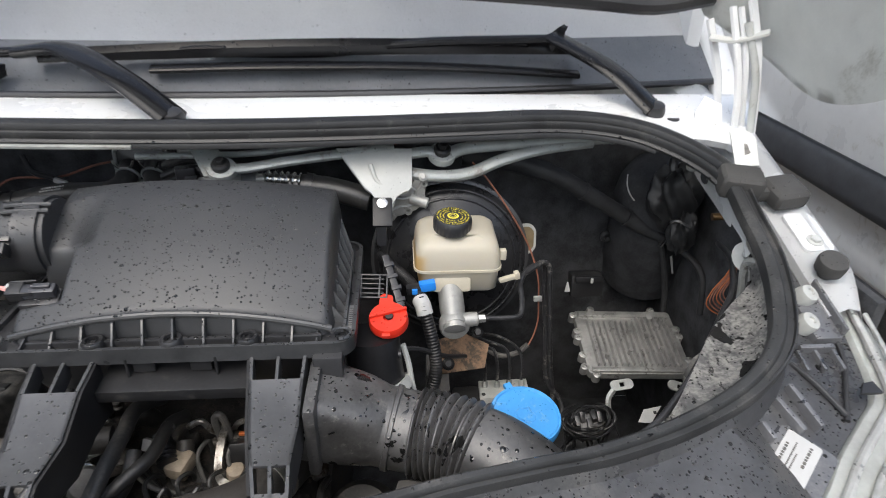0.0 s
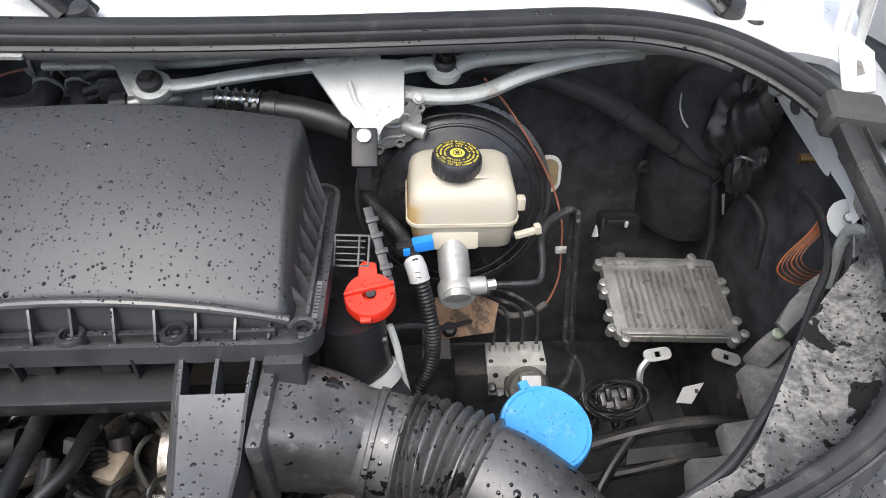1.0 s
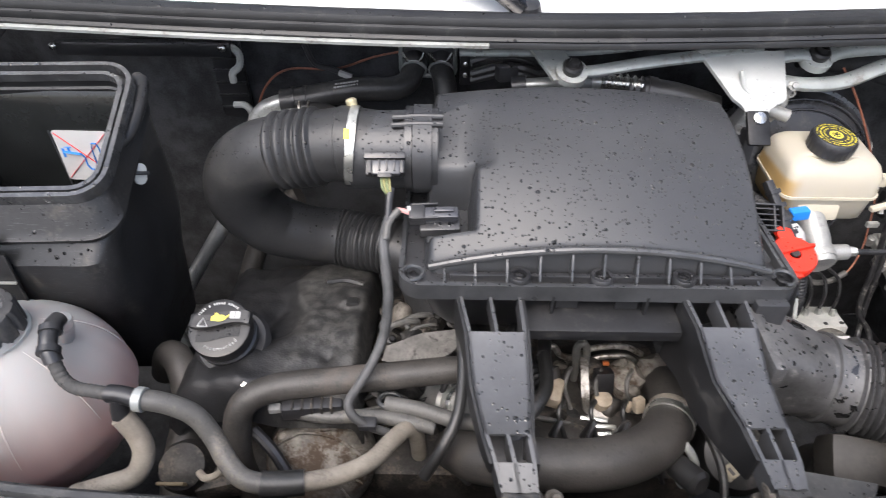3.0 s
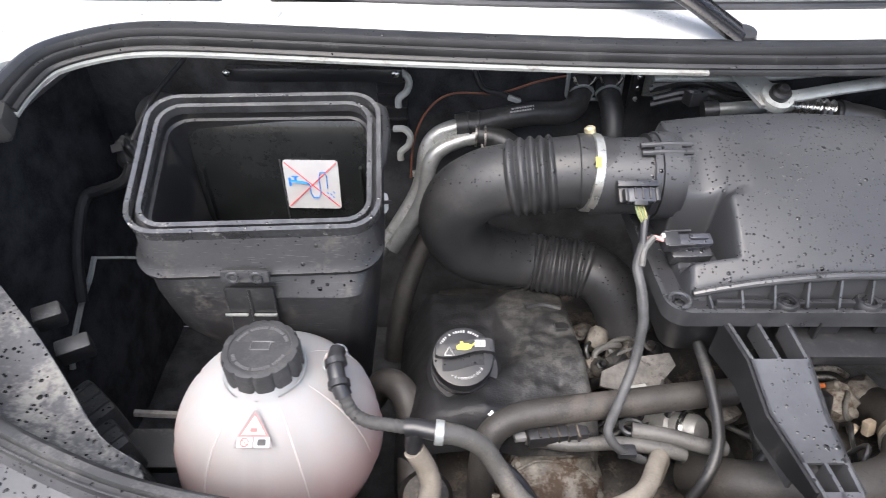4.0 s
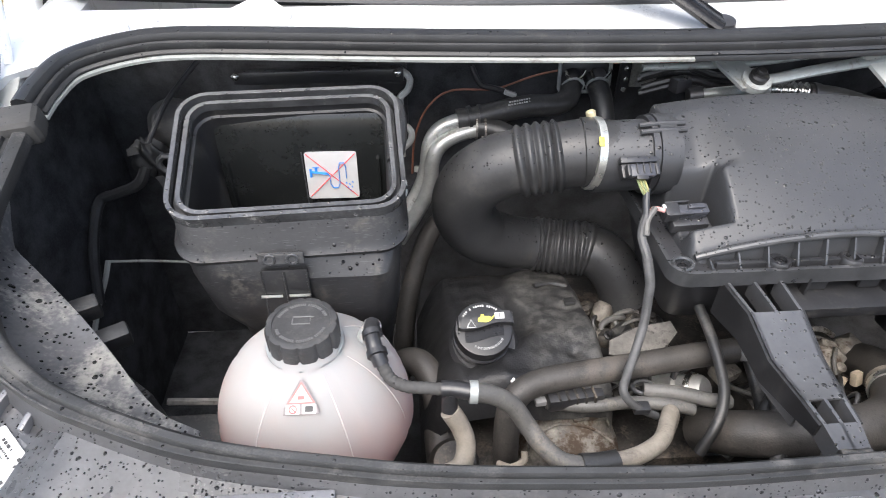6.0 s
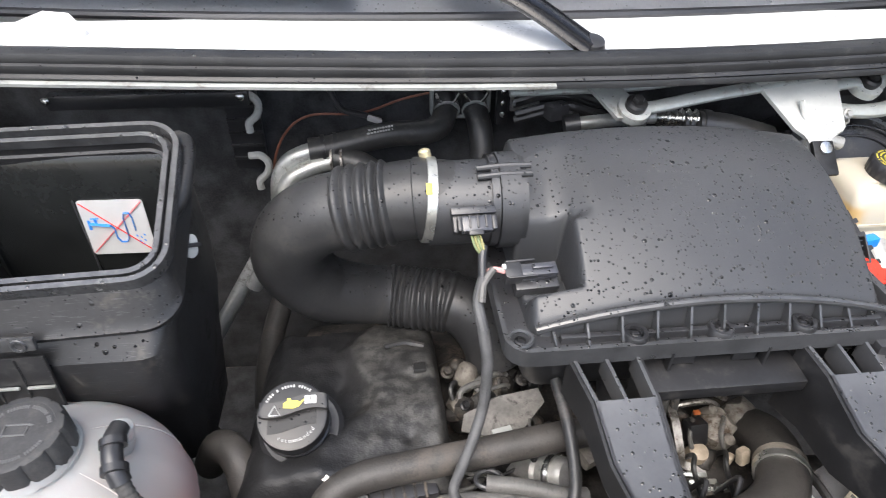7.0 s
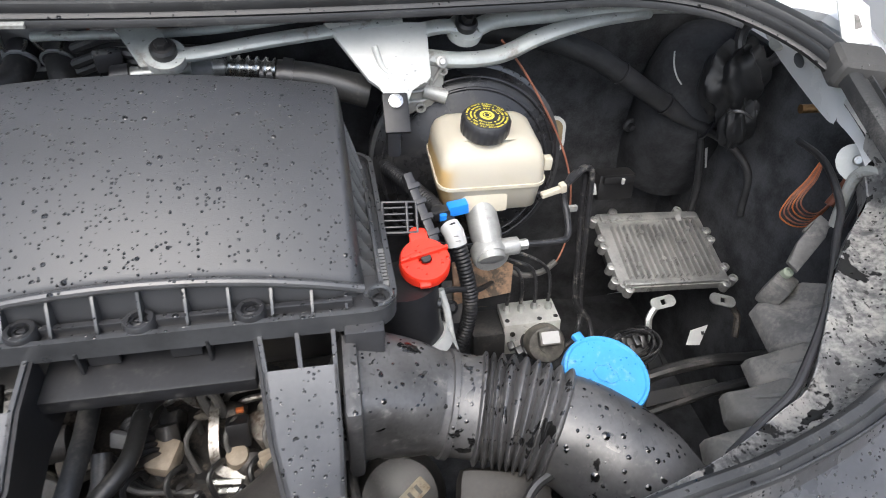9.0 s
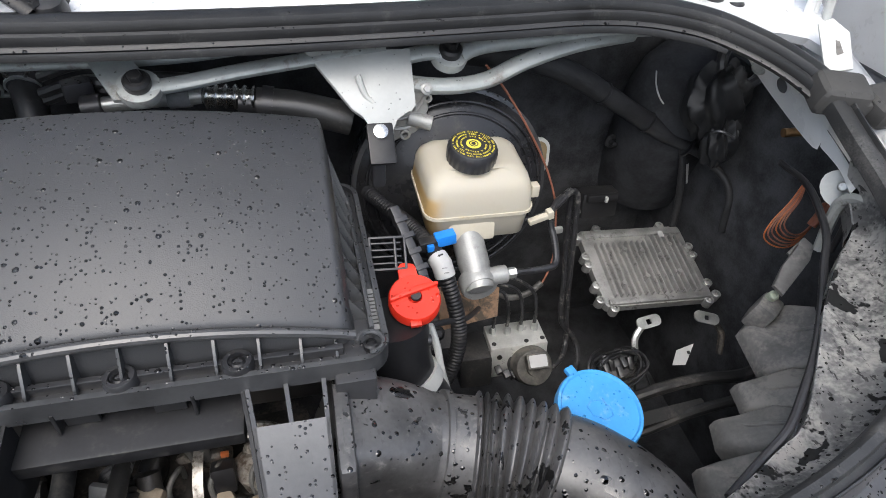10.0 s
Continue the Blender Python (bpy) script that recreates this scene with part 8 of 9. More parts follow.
hp = thing("heater_hoses", (-0.55, 1.03, 1.25), "black heater hoses on a metal flange with wire clips", "hoses")
part("flange", slab(rrect(0.090, 0.062, 0.010), 0.006, axis_pose((-0.468, 1.082, 1.332), (0, -1, 0.12)), bevel=0.002), DRYBLACK, hp, "dark flange plate")
fm = axis_pose((-0.468, 1.082, 1.332), (0, -1, 0.12))
part("flange_frame", tube([fm @ V(x, y, 0.007) for x, y in [*rrect(0.088, 0.060, 0.010), rrect(0.088, 0.060, 0.010)[0]]], 0.0034, 8), LINK, hp, "pale pressed edge of the flange")
for x in (-0.49, -0.447):
    part("hose_end", lathe([(0.019, -0.005), (0.019, 0.018), (0.016, 0.02)], axis_pose((x, 1.078, 1.325), (0.05, -0.9, -0.4)), 22), DRYBLACK, hp)
    part("hose_collar", tube([V(x, 1.064, 1.318), V(x, 1.061, 1.3165)], 0.0205, 22), LINK, hp, "steel collar")
    for s in (-1, 1):
        part("clip_ear", hose([V(x, 1.06, 1.325), V(x + 0.012 * s, 1.055, 1.337), V(x + 0.018 * s, 1.055, 1.348)], 0.0025, 6, 4), STEEL, hp)
part("hose", hose([V(-0.49, 1.07, 1.32), V(-0.500, 1.048, 1.303), V(-0.525, 1.032, 1.298), V(-0.57, 1.022, 1.302), V(-0.62, 1.012, 1.298), V(-0.665, 1.003, 1.292), V(-0.695, 1.0, 1.290)], 0.0185, 20), DUSTYHOSE, hp)
part("hose", hose([V(-0.447, 1.07, 1.32), V(-0.440, 1.045, 1.295), V(-0.438, 1.02, 1.25), V(-0.45, 1.0, 1.18)], 0.0185, 20), DUSTYHOSE, hp)
part("hose", hose([V(-0.66, 0.995, 1.28), V(-0.62, 0.985, 1.272), V(-0.59, 0.965, 1.25), V(-0.58, 0.95, 1.20)], 0.018, 18), DUSTYHOSE, hp)
for q, d in ((V(-0.672, 1.002, 1.292), V(-1, -0.1, -0.05)), (V(-0.655, 1.004, 1.293), V(-1, -0.1, 0))):
    part("hose_clip", tube([q, q + d.normalized() * 0.005], 0.021, 20), DRYBLACK, hp)
part("metal_pipe", hose([V(-0.665, 1.003, 1.292), V(-0.70, 0.998, 1.288), V(-0.727, 0.995, 1.275), V(-0.742, 0.99, 1.25), V(-0.748, 0.985, 1.21), V(-0.765, 0.975, 1.165), V(-0.824, 0.945, 1.075), V(-0.895, 0.885, 0.975), V(-0.905, 0.84, 0.95), V(-0.86, 0.78, 0.945)], 0.0125, 16), ZINC, hp, "grey metal pipe")
part("metal_pipe", hose([V(-0.655, 0.992, 1.278), V(-0.692, 0.985, 1.272), V(-0.722, 0.978, 1.258), V(-0.737, 0.972, 1.232), V(-0.743, 0.966, 1.19), V(-0.760, 0.957, 1.15), V(-0.80, 0.94, 1.09)], 0.0125, 16), ZINC, hp, "grey metal pipe")
for q in (V(-0.662, 0.994, 1.280), V(-0.648, 0.990, 1.278)):
    part("hose_clip", tube([q, q + V(-0.003, 0, 0)], 0.0205, 20), STEELDULL, hp, "steel spring clip")
part("clip_ear", hose([V(-0.655, 0.975, 1.272), V(-0.650, 0.965, 1.262), V(-0.640, 0.962, 1.258)], 0.002, 6, 4), STEELDULL, hp)
hm = axis_pose((-0.592, 1.0055, 1.3165), (0, -0.62, 0.78), (1, 0.18, 0.05))
for v, u0, u1 in ((0.0025, -0.017, 0.019), (-0.0025, -0.020, 0.016)):
    print_row(u0, u1, v, 0.0028, PRINT, hp, hm, 0.0012)
tw3 = thing("thin_wire", (-0.7, 1.09, 1.3), "thin reddish-brown wire along the firewall", "wire")
part("wire", hose([V(-0.30, 1.09, 1.345), V(-0.42, 1.085, 1.348), V(-0.54, 1.085, 1.332), V(-0.62, 1.085, 1.307), V(-0.70, 1.085, 1.305), V(-0.742, 1.08, 1.275), V(-0.765, 1.075, 1.22), V(-0.772, 1.07, 1.15)], 0.002, 8), COPPERDARK, tw3)
part("clip", box((0.012, 0.006, 0.012), pose(-0.762, 1.06, 1.165), 0.002), DULLWHITE, tw3)
part("plug", hose([V(-0.665, 1.075, 1.352), V(-0.65, 1.065, 1.325), V(-0.625, 1.06, 1.318), V(-0.59, 1.055, 1.308)], 0.005, 8), DRYBLACK, tw3)
part("plug_clip", box((0.022, 0.008, 0.008), pose(-0.60, 1.05, 1.312, 0, 20, 0), 0.002), DULLWHITE, tw3)
pt = thing("rear_plate", (-0.39, 1.06, 1.3), "grey metal plate with slots beside the heater flange", "plate")
part("plate", box((0.045, 0.006, 0.07), pose(-0.372, 1.055, 1.352), 0.002), ZINC, pt)
part("strip", box((0.018, 0.012, 0.09), pose(-0.408, 1.05, 1.345), 0.002), DRYBLACK, pt)
for i in range(4):
    part("stud", lathe([(0.004, 0), (0.004, 0.004), (0.001, 0.005)], axis_pose((-0.408, 1.043, 1.318 + 0.018 * i), (0, -1, 0.1)), 10), STEEL, pt)
cbx = thing("rear_cables", (-0.34, 0.97, 1.33), "bundle of black cables behind the housing", "cables")
for i, (dz, dy) in enumerate(((0.0, 0.0), (0.014, 0.012), (-0.012, 0.006), (0.004, 0.024))):
    part("cable", hose([V(-0.40, 0.985 + dy, 1.345 + dz), V(-0.36, 0.972 + dy, 1.362 + dz), V(-0.33, 0.962 + dy, 1.366 + dz), V(-0.29, 0.965 + dy, 1.352 + dz), V(-0.24, 0.97 + dy, 1.345 + dz)], 0.006, 8), DUSTYBLACK, cbx)
part("plug", box((0.03, 0.02, 0.022), pose(-0.352, 0.955, 1.362, 0, 0, 20), 0.004), BLACK, cbx)

# wipers
def wiper(pivot, elbow, tip0, tip1, label):
    w = thing("windscreen_wiper", pivot, label, "wiper", "windscreen wipers")
    pv, el = V(pivot), V(elbow)
    part("pivot_cap", lathe([(0.016, -0.02), (0.017, 0.0), (0.014, 0.010), (0.004, 0.012)], axis_pose(pv, (0, -0.3, 0.95)), 24), DRYBLACK, w)
    mid = pv.lerp(el, 0.45) + V(0, -0.004, 0.012)
    part("arm", flat_rod([pv, mid, el, el.lerp(V(tip1), 0.12)], 0.026, 0.010), GLOSSBLACK, w)
    a, c = V(tip0), V(tip1)
    part("blade_arm", flat_rod([el, el.lerp((a + c) / 2, 0.6) + V(0, -0.012, 0.012), (a + c) / 2 + V(0, -0.006, 0.006), a.lerp(c, 0.3) + V(0, -0.006, 0.010)], 0.011, 0.008), GLOSSBLACK, w)
    up = V(0, -0.69, 0.72)
    n = (c - a).normalized()
    loops = []
    for k in range(17):
        t = k / 16
        q = a.lerp(c, t) + up * (0.012 + 0.008 * math.sin(math.pi * t))
        hgt = 0.018 * (0.35 + 0.65 * math.sin(math.pi * min(1, max(0, t * 0.94 + 0.03))))
        sdir = n.cross(up).normalized()
        loops.append([q + sdir * -0.015, q + sdir * -0.006 + up * hgt, q + sdir * 0.006 + up * hgt * 0.8, q + sdir * 0.014, q - up * 0.012])
    bl = part("blade", rings(bmesh.new(), loops), GLOSSBLACK, w)
    # yokes along the blade and a spoiler clip at its end
    for t, L in ((0.3, 0.13), (0.62, 0.10), (0.86, 0.07)):
        q = a.lerp(c, t) + up * 0.020
        subpart("yoke", flat_rod([q - n * L / 2 - up * 0.012, q - n * L * 0.3 + up * 0.004, q + n * L * 0.3 + up * 0.004, q + n * L / 2 - up * 0.012], 0.009, 0.005), GLOSSBLACK, bl)
    return w


def on_glass(x, s):
    u = (x - CX) / 0.93
    return V(x, 1.02, 1.472) + WS * s + V(0, 0.10 * u * u, 0) + V(0, -0.012, 0.012)


wiper((-0.336, 0.905, 1.466), on_glass(-0.52, 0.05) + V(0, -0.02, 0.02), on_glass(-0.62, 0.02), on_glass(-1.14, 0.02), "black wiper parked low on the wet windscreen")
wiper((0.392, 0.94, 1.466), on_glass(0.262, 0.065) + V(0, -0.02, 0.02), on_glass(-0.57, 0.050), on_glass(0.30, 0.058), "black wiper parked low on the wet windscreen")
# added dark bar in place of the blade's reflection in the glass
part("blade_reflection_bar", flat_rod([on_glass(-0.40, 0.035), on_glass(-0.2, 0.04), on_glass(0.05, 0.035), on_glass(0.30, 0.012)], 0.017, 0.007), GLOSSBLACK, bpy.data.objects["windscreen_wiper.001"])
wb = thing("cowl_bracket", (-1.0, 0.99, 1.45), "white bracket with a rusty yellow stain on the cowl", "bracket")
part("plate", slab([(-0.04, -0.03), (0.045, -0.03), (0.05, 0.0), (0.02, 0.035), (-0.012, 0.04), (-0.045, 0.01)], 0.012, axis_pose((-0.985, 0.985, 1.462), (0, -0.3, 0.95)), bevel=0.004), STAINED, wb)


# ---- engine ----
eng = thing("engine", (-0.42, 0.65, 0.80), "dusty diesel engine with black cover mat and oil filler", "engine")
b = box((0.62, 0.40, 0.26), pose(-0.42, 0.72, 0.90), 0.03)
part("block", b, DARKMETAL, eng)


def mat_mesh():
    """Crumpled mat over the rocker cover, rising to the front."""
    b = bmesh.new()
    nx, ny = 60, 70
    loops = []
    for j in range(ny + 1):
        t = j / ny
        y = 0.535 + 0.265 * t
        row = []
        for i in range(nx + 1):
            u = i / nx
            x = -0.775 + 0.245 * u
            z = 1.172 - 0.055 * t
            z -= 0.09 * max(0, (0.22 - u) / 0.22) ** 2
            z -= 0.05 * max(0, (u - 0.94) / 0.06) ** 2
            z -= 0.05 * max(0, (0.10 - t) / 0.10) ** 2
            z += 0.012 * math.exp(-(((u - 0.42) / 0.10) ** 2)) * (1 - t) + 0.007 * noise.noise(V(x * 16, y * 16, 0)) + 0.003 * noise.noise(V(x * 50, y * 50, 3))
            # the raised middle, a slanting fold beside it
            z += 0.012 * min(1.0, max(0.0, (x + 0.645 - 0.02 * math.sin(y * 40)) / 0.02)) * min(1.0, max(0.0, (y - 0.585) / 0.05)) - 0.012 * max(0.0, (0.60 - y) / 0.065) - 0.014 * math.exp(-(((x + 0.655 - 0.25 * (y - 0.70)) / 0.012) ** 2)) * max(0.0, 1 - abs(y - 0.66) / 0.07)
            # two dips and a round dent
            z -= 0.006 * math.exp(-(((x + 0.565) / 0.008) ** 2 + ((y - 0.69) / 0.008) ** 2)) + 0.006 * math.exp(-(((x + 0.575) / 0.008) ** 2 + ((y - 0.60) / 0.008) ** 2))
            row.append(V(x, y, z))
        loops.append(row)
    return rings(b, loops, closed=False)


part("cover_mat", mat_mesh(), ENGINEMAT, eng, "crumpled black cover mat, grey with dust", smooth=80)
part("mat_clip", box((0.016, 0.014, 0.006), pose(-0.558, 0.70, 1.152, -12), 0.002), DUSTYBLACK, eng)
part("mat_strip", hose([V(-0.60, 0.745, 1.145), V(-0.575, 0.752, 1.143), V(-0.55, 0.748, 1.138)], 0.004, 6, 4), DUSTYBLACK, eng)

# oil filler
oc = thing("oil_filler", (-0.690, 0.60, 1.16), "black oil filler with white and yellow print on its cap", "oil filler")
om = axis_pose((-0.693, 0.600, 1.208), (0.02, -0.40, 0.92)) @ Matrix.Scale(1.0, 4)
part("neck", lathe([(0.028, -0.085), (0.028, -0.042), (0.034, -0.040), (0.036, -0.034), (0.036, -0.026), (0.033, -0.024), (0.033, -0.016)], om, 36), DRYBLACK, oc)
ob_ = part("disc", lathe([(0.034, -0.018), (0.0358, -0.016), (0.0358, -0.003), (0.0345, 0.0), (0.032, 0.0006), (0.002, 0.0006)], om, 48), BLACKCAP, oc)
# grip: a raised wave across the disc
grip = []
for k in range(21):
    t = -1 + k / 10
    grip.append((0.034 * t, 0.004 * math.sin(t * 2.6) - 0.001))
outl = [(x, y + 0.010) for x, y in grip[3:18]] + [(x, y - 0.005) for x, y in grip[3:18]][::-1]
subpart("groove", slab(outl, 0.0012, om @ pose(0, -0.008, 0.0003)), GLOSSBLACK, ob_)
outl = [(x, y + 0.019) for x, y in grip] + [(x, y + 0.004) for x, y in grip][::-1]
subpart("grip", slab(outl, 0.010, om @ pose(0.002, -0.003, 0.0), bevel=0.003), BLACKCAP, ob_)
TOPZ = 0.0104
spout = [(-0.010, -0.004), (0.0, -0.005), (0.006, -0.003), (0.012, 0.004), (0.0125, 0.0055), (0.007, 0.0015), (0.004, 0.0035), (-0.002, 0.0035), (-0.003, 0.006), (-0.006, 0.006), (-0.006, 0.003), (-0.010, 0.001)]
subpart("oil_can_mark", slab([(x * 0.95, y * 0.95) for x, y in spout], 0.0004, om @ pose(0.002, 0.0085, TOPZ)), YELLOW, ob_)
subpart("triangle_mark", tube([om @ V(x * 1.2 - 0.016, y * 1.2 + 0.002, TOPZ) for x, y in ((-0.0045, -0.0035), (0.0045, -0.0035), (0.0, 0.0045), (-0.0045, -0.0035))], 0.0010, 6), PRINT, ob_)
subpart("book_mark", slab(rrect(0.012, 0.0085, 0.001, 2), 0.0004, om @ pose(0.019, 0.012, TOPZ)), PRINT, ob_)
subpart("book_line", slab(rrect(0.0008, 0.006, 0.0002, 1), 0.0003, om @ pose(0.019, 0.012, TOPZ + 0.0003)), INK, ob_)
for i in range(22):
    a = radians(172 - 5.6 * i)
    if i not in (8, 10, 16):
        subpart("print_bar", slab(rrect(0.0019, 0.0024 if i % 3 else 0.0031, 0.0004, 1), 0.0003, om @ pose(0.0295 * math.cos(a), 0.0295 * math.sin(a), 0.0008, 0, 0, math.degrees(a) - 90)), PRINT, ob_)
word = "recommended"
for i, ch in enumerate(word):
    a = radians(-118 + 8.2 * i)
    subpart("letter", text_mesh(ch, 0.0058, PRINT), PRINT, ob_, m=om @ pose(0.0255 * math.cos(a), 0.0255 * math.sin(a), 0.0009, 0, 0, math.degrees(a) + 90))
for dx in (0.0, 0.016):
    part("stud", lathe([(0.0055, -0.01), (0.0055, 0.003), (0.003, 0.005)], axis_pose((-0.678 + dx, 0.556, 1.158 + dx * 0.2), (0, -0.5, 0.85)), 12), STEEL, oc, "bright stud")
part("base_ring", lathe([(0.043, -0.012), (0.045, 0.0), (0.040, 0.006)], axis_pose((-0.690, 0.615, 1.165), (0, -0.3, 0.95)), 32), DRYBLACK, oc)

# hoses across the front
fh = thing("coolant_hoses", (-0.6, 0.56, 1.1), "old dusty brown-black coolant hoses across the engine", "hoses")
part("cross_hose", hose([V(-0.668, 0.505, 1.02), V(-0.672, 0.512, 1.09), V(-0.664, 0.535, 1.145), V(-0.632, 0.553, 1.158), V(-0.57, 0.563, 1.160), V(-0.50, 0.572, 1.160), V(-0.43, 0.582, 1.160), V(-0.37, 0.592, 1.155)], 0.0160, 20), OLDHOSE, fh)
part("elbow_hose", hose([V(-0.81, 0.645, 1.07), V(-0.792, 0.637, 1.112), V(-0.772, 0.622, 1.125), V(-0.757, 0.60, 1.117), V(-0.750, 0.575, 1.085), V(-0.748, 0.56, 1.03)], 0.0185, 20), OLDHOSE, fh)
part("upright_hose", hose([V(-0.80, 0.86, 0.90), V(-0.79, 0.90, 0.97), V(-0.765, 0.95, 1.04), V(-0.735, 0.98, 1.09), V(-0.69, 0.99, 1.12)], 0.018, 16), OLDHOSE, fh)
part("lower_hose", hose([V(-0.752, 0.565, 1.075), V(-0.748, 0.51, 1.06), V(-0.742, 0.47, 1.04)], 0.02, 18), OLDHOSE, fh)

lo = thing("sleeved_cable", (-0.52, 0.57, 1.2), "grey sleeved cable hanging from the filter housing", "cable")
part("cable", hose([V(-0.500, 0.622, 1.290), V(-0.497, 0.606, 1.265), V(-0.498, 0.598, 1.245), V(-0.502, 0.585, 1.219), V(-0.514, 0.564, 1.196), V(-0.530, 0.538, 1.182), V(-0.538, 0.522, 1.176), V(-0.531, 0.512, 1.166), V(-0.515, 0.508, 1.155), V(-0.495, 0.51, 1.14)], lambda t: 0.0060 - 0.0012 * t, 14), SLEEVE, lo)
part("clip", box((0.02, 0.014, 0.010), pose(-0.517, 0.510, 1.157), 0.003), DRYBLACK, lo)
bk = thing("black_cables", (-0.47, 0.55, 1.15), "dusty black cables beside the support leg", "cables")
part("cable", hose([V(-0.418, 0.62, 1.21), V(-0.414, 0.58, 1.195), V(-0.415, 0.54, 1.18), V(-0.421, 0.51, 1.168), V(-0.436, 0.485, 1.150), V(-0.455, 0.47, 1.12)], 0.0065, 12), DUSTYBLACK, bk)
part("cable", hose([V(-0.62, 0.545, 1.13), V(-0.57, 0.535, 1.132), V(-0.52, 0.535, 1.135), V(-0.475, 0.525, 1.14), V(-0.445, 0.52, 1.135)], 0.008, 12), GREYHOSE, bk)
part("cable", hose([V(-0.655, 0.53, 1.11), V(-0.63, 0.51, 1.10), V(-0.61, 0.49, 1.08)], 0.007, 10), DRYBLACK, bk)
part("plug", box((0.07, 0.022, 0.02), pose(-0.585, 0.545, 1.138, 0, 0, 6), 0.004), DRYBLACK, bk)
for i in range(5):
    part("plug_rib", box((0.003, 0.024, 0.022), pose(-0.607 + 0.011 * i, 0.545, 1.139, 0, 0, 6), 0.001), DARKMETAL, bk)
part("plug_tip", box((0.014, 0.010, 0.008), pose(-0.628, 0.541, 1.138, 0, 0, 6), 0.002), DULLEDGE, bk)
part("ring", tube([V(-0.497 + 0.013 * math.cos(a), 0.553 + 0.010 * math.sin(a), 1.140) for a in (2 * math.pi * i / 20 for i in range(21))], 0.003, 8), EDGE, bk)

al = thing("alternator", (-0.575, 0.53, 1.0), "dusty cast metal alternator below the hoses", "alternator")
am2 = axis_pose((-0.583, 0.525, 1.064), (0.06, -0.50, 0.86))
part("case", lathe([(0.060, -0.12), (0.067, -0.05), (0.067, -0.018), (0.062, -0.003), (0.050, 0.010), (0.032, 0.018), (0.01, 0.021)], am2, 40), ALTCAST, al, "dusty cast case, rusty at one side")
part("seam", tube([am2 @ V(0.058 * math.cos(a), 0.058 * math.sin(a), 0.004) for a in (radians(20 + 7 * i) for i in range(24))], 0.0022, 8), ALTCAST, al)
part("seam", hose([am2 @ V(-0.052, 0.012, 0.010), am2 @ V(-0.02, 0.026, 0.019), am2 @ V(0.02, 0.020, 0.021), am2 @ V(0.05, 0.002, 0.012)], 0.002, 8), ALTCAST, al)
part("shoulder", box((0.050, 0.034, 0.022), pose(-0.560, 0.560, 1.092, 16, 0, 8), 0.005), ALTCAST, al)
part("boss", lathe([(0.012, -0.01), (0.012, 0.005), (0.010, 0.007), (0.005, 0.007), (0.004, 0.004), (0.001, 0.004)], am2 @ pose(0.004, 0.030, 0.012), 20), ALTCAST, al)
for x, y, r in ((-0.044, 0.022, 0.006), (0.040, 0.034, 0.006), (0.052, -0.012, 0.0055)):
    part("bolt", hexbolt(r * 0.8, 0.007, am2 @ pose(x, y, 0.006)), ENGINE, al)
for i in range(7):
    a = radians(205 + 21 * i)
    part("fin", box((0.016, 0.003, 0.010), am2 @ pose(0.053 * math.cos(a), 0.053 * math.sin(a), 0.006, 0, 14, math.degrees(a)), 0.001), ALTCAST, al)
part("clip", hose([V(-0.690, 0.462, 1.135), V(-0.678, 0.452, 1.142), V(-0.664, 0.455, 1.148), V(-0.662, 0.462, 1.155)], 0.004, 8), TANHOSE, al)
part("bracket", box((0.05, 0.035, 0.03), pose(-0.70, 0.50, 1.05, 0, 0, 15), 0.005), DARKMETAL, al)
part("pump", lathe([(0.03, -0.08), (0.032, -0.01), (0.026, 0.006), (0.01, 0.010)], axis_pose((-0.735, 0.50, 1.08), (0.05, -0.45, 0.9)), 28), DARKMETAL, al)
part("pump_label", box((0.03, 0.004, 0.014), pose(-0.735, 0.472, 1.092, 25), 0.001), BROWNISH, al)

ml = thing("metal_line_group", (-0.44, 0.6, 1.05), "dull metal brackets and fittings beside the housing", "fittings")
part("plate", slab([(-0.06, -0.02), (0.0, -0.035), (0.045, 0.01), (0.04, 0.028), (-0.01, 0.02), (-0.055, 0.0)], 0.004, axis_pose((-0.455, 0.650, 1.118), (0.05, -0.3, 0.95))), SEAMDARK, ml, "pale dusty bracket plate")
part("plate_tab", box((0.024, 0.012, 0.004), pose(-0.468, 0.622, 1.120, 10, 0, 12), 0.001), DULLWHITE, ml)
part("hook", hose([V(-0.42, 0.625, 1.12), V(-0.405, 0.618, 1.122), V(-0.398, 0.605, 1.122), V(-0.41, 0.60, 1.12)], 0.004, 8, 4), ZINC, ml)
part("fitting", lathe([(0.020, -0.05), (0.025, -0.045), (0.025, -0.012), (0.021, -0.008), (0.021, 0.018), (0.017, 0.024), (0.006, 0.024)], axis_pose((-0.418, 0.580, 1.095), (0.6, -0.55, 0.55)), 28), MCALU, ml, "pale cast fitting")
part("fitting_ring", lathe([(0.0235, 0.004), (0.025, 0.008), (0.0235, 0.012)], axis_pose((-0.418, 0.580, 1.095), (0.6, -0.55, 0.55)), 24), STEEL, ml)
part("pipe_end", hose([V(-0.50, 0.545, 1.145), V(-0.46, 0.535, 1.148), V(-0.425, 0.525, 1.145), V(-0.40, 0.525, 1.14)], 0.009, 12), GREYHOSE, ml)
random.seed(11)
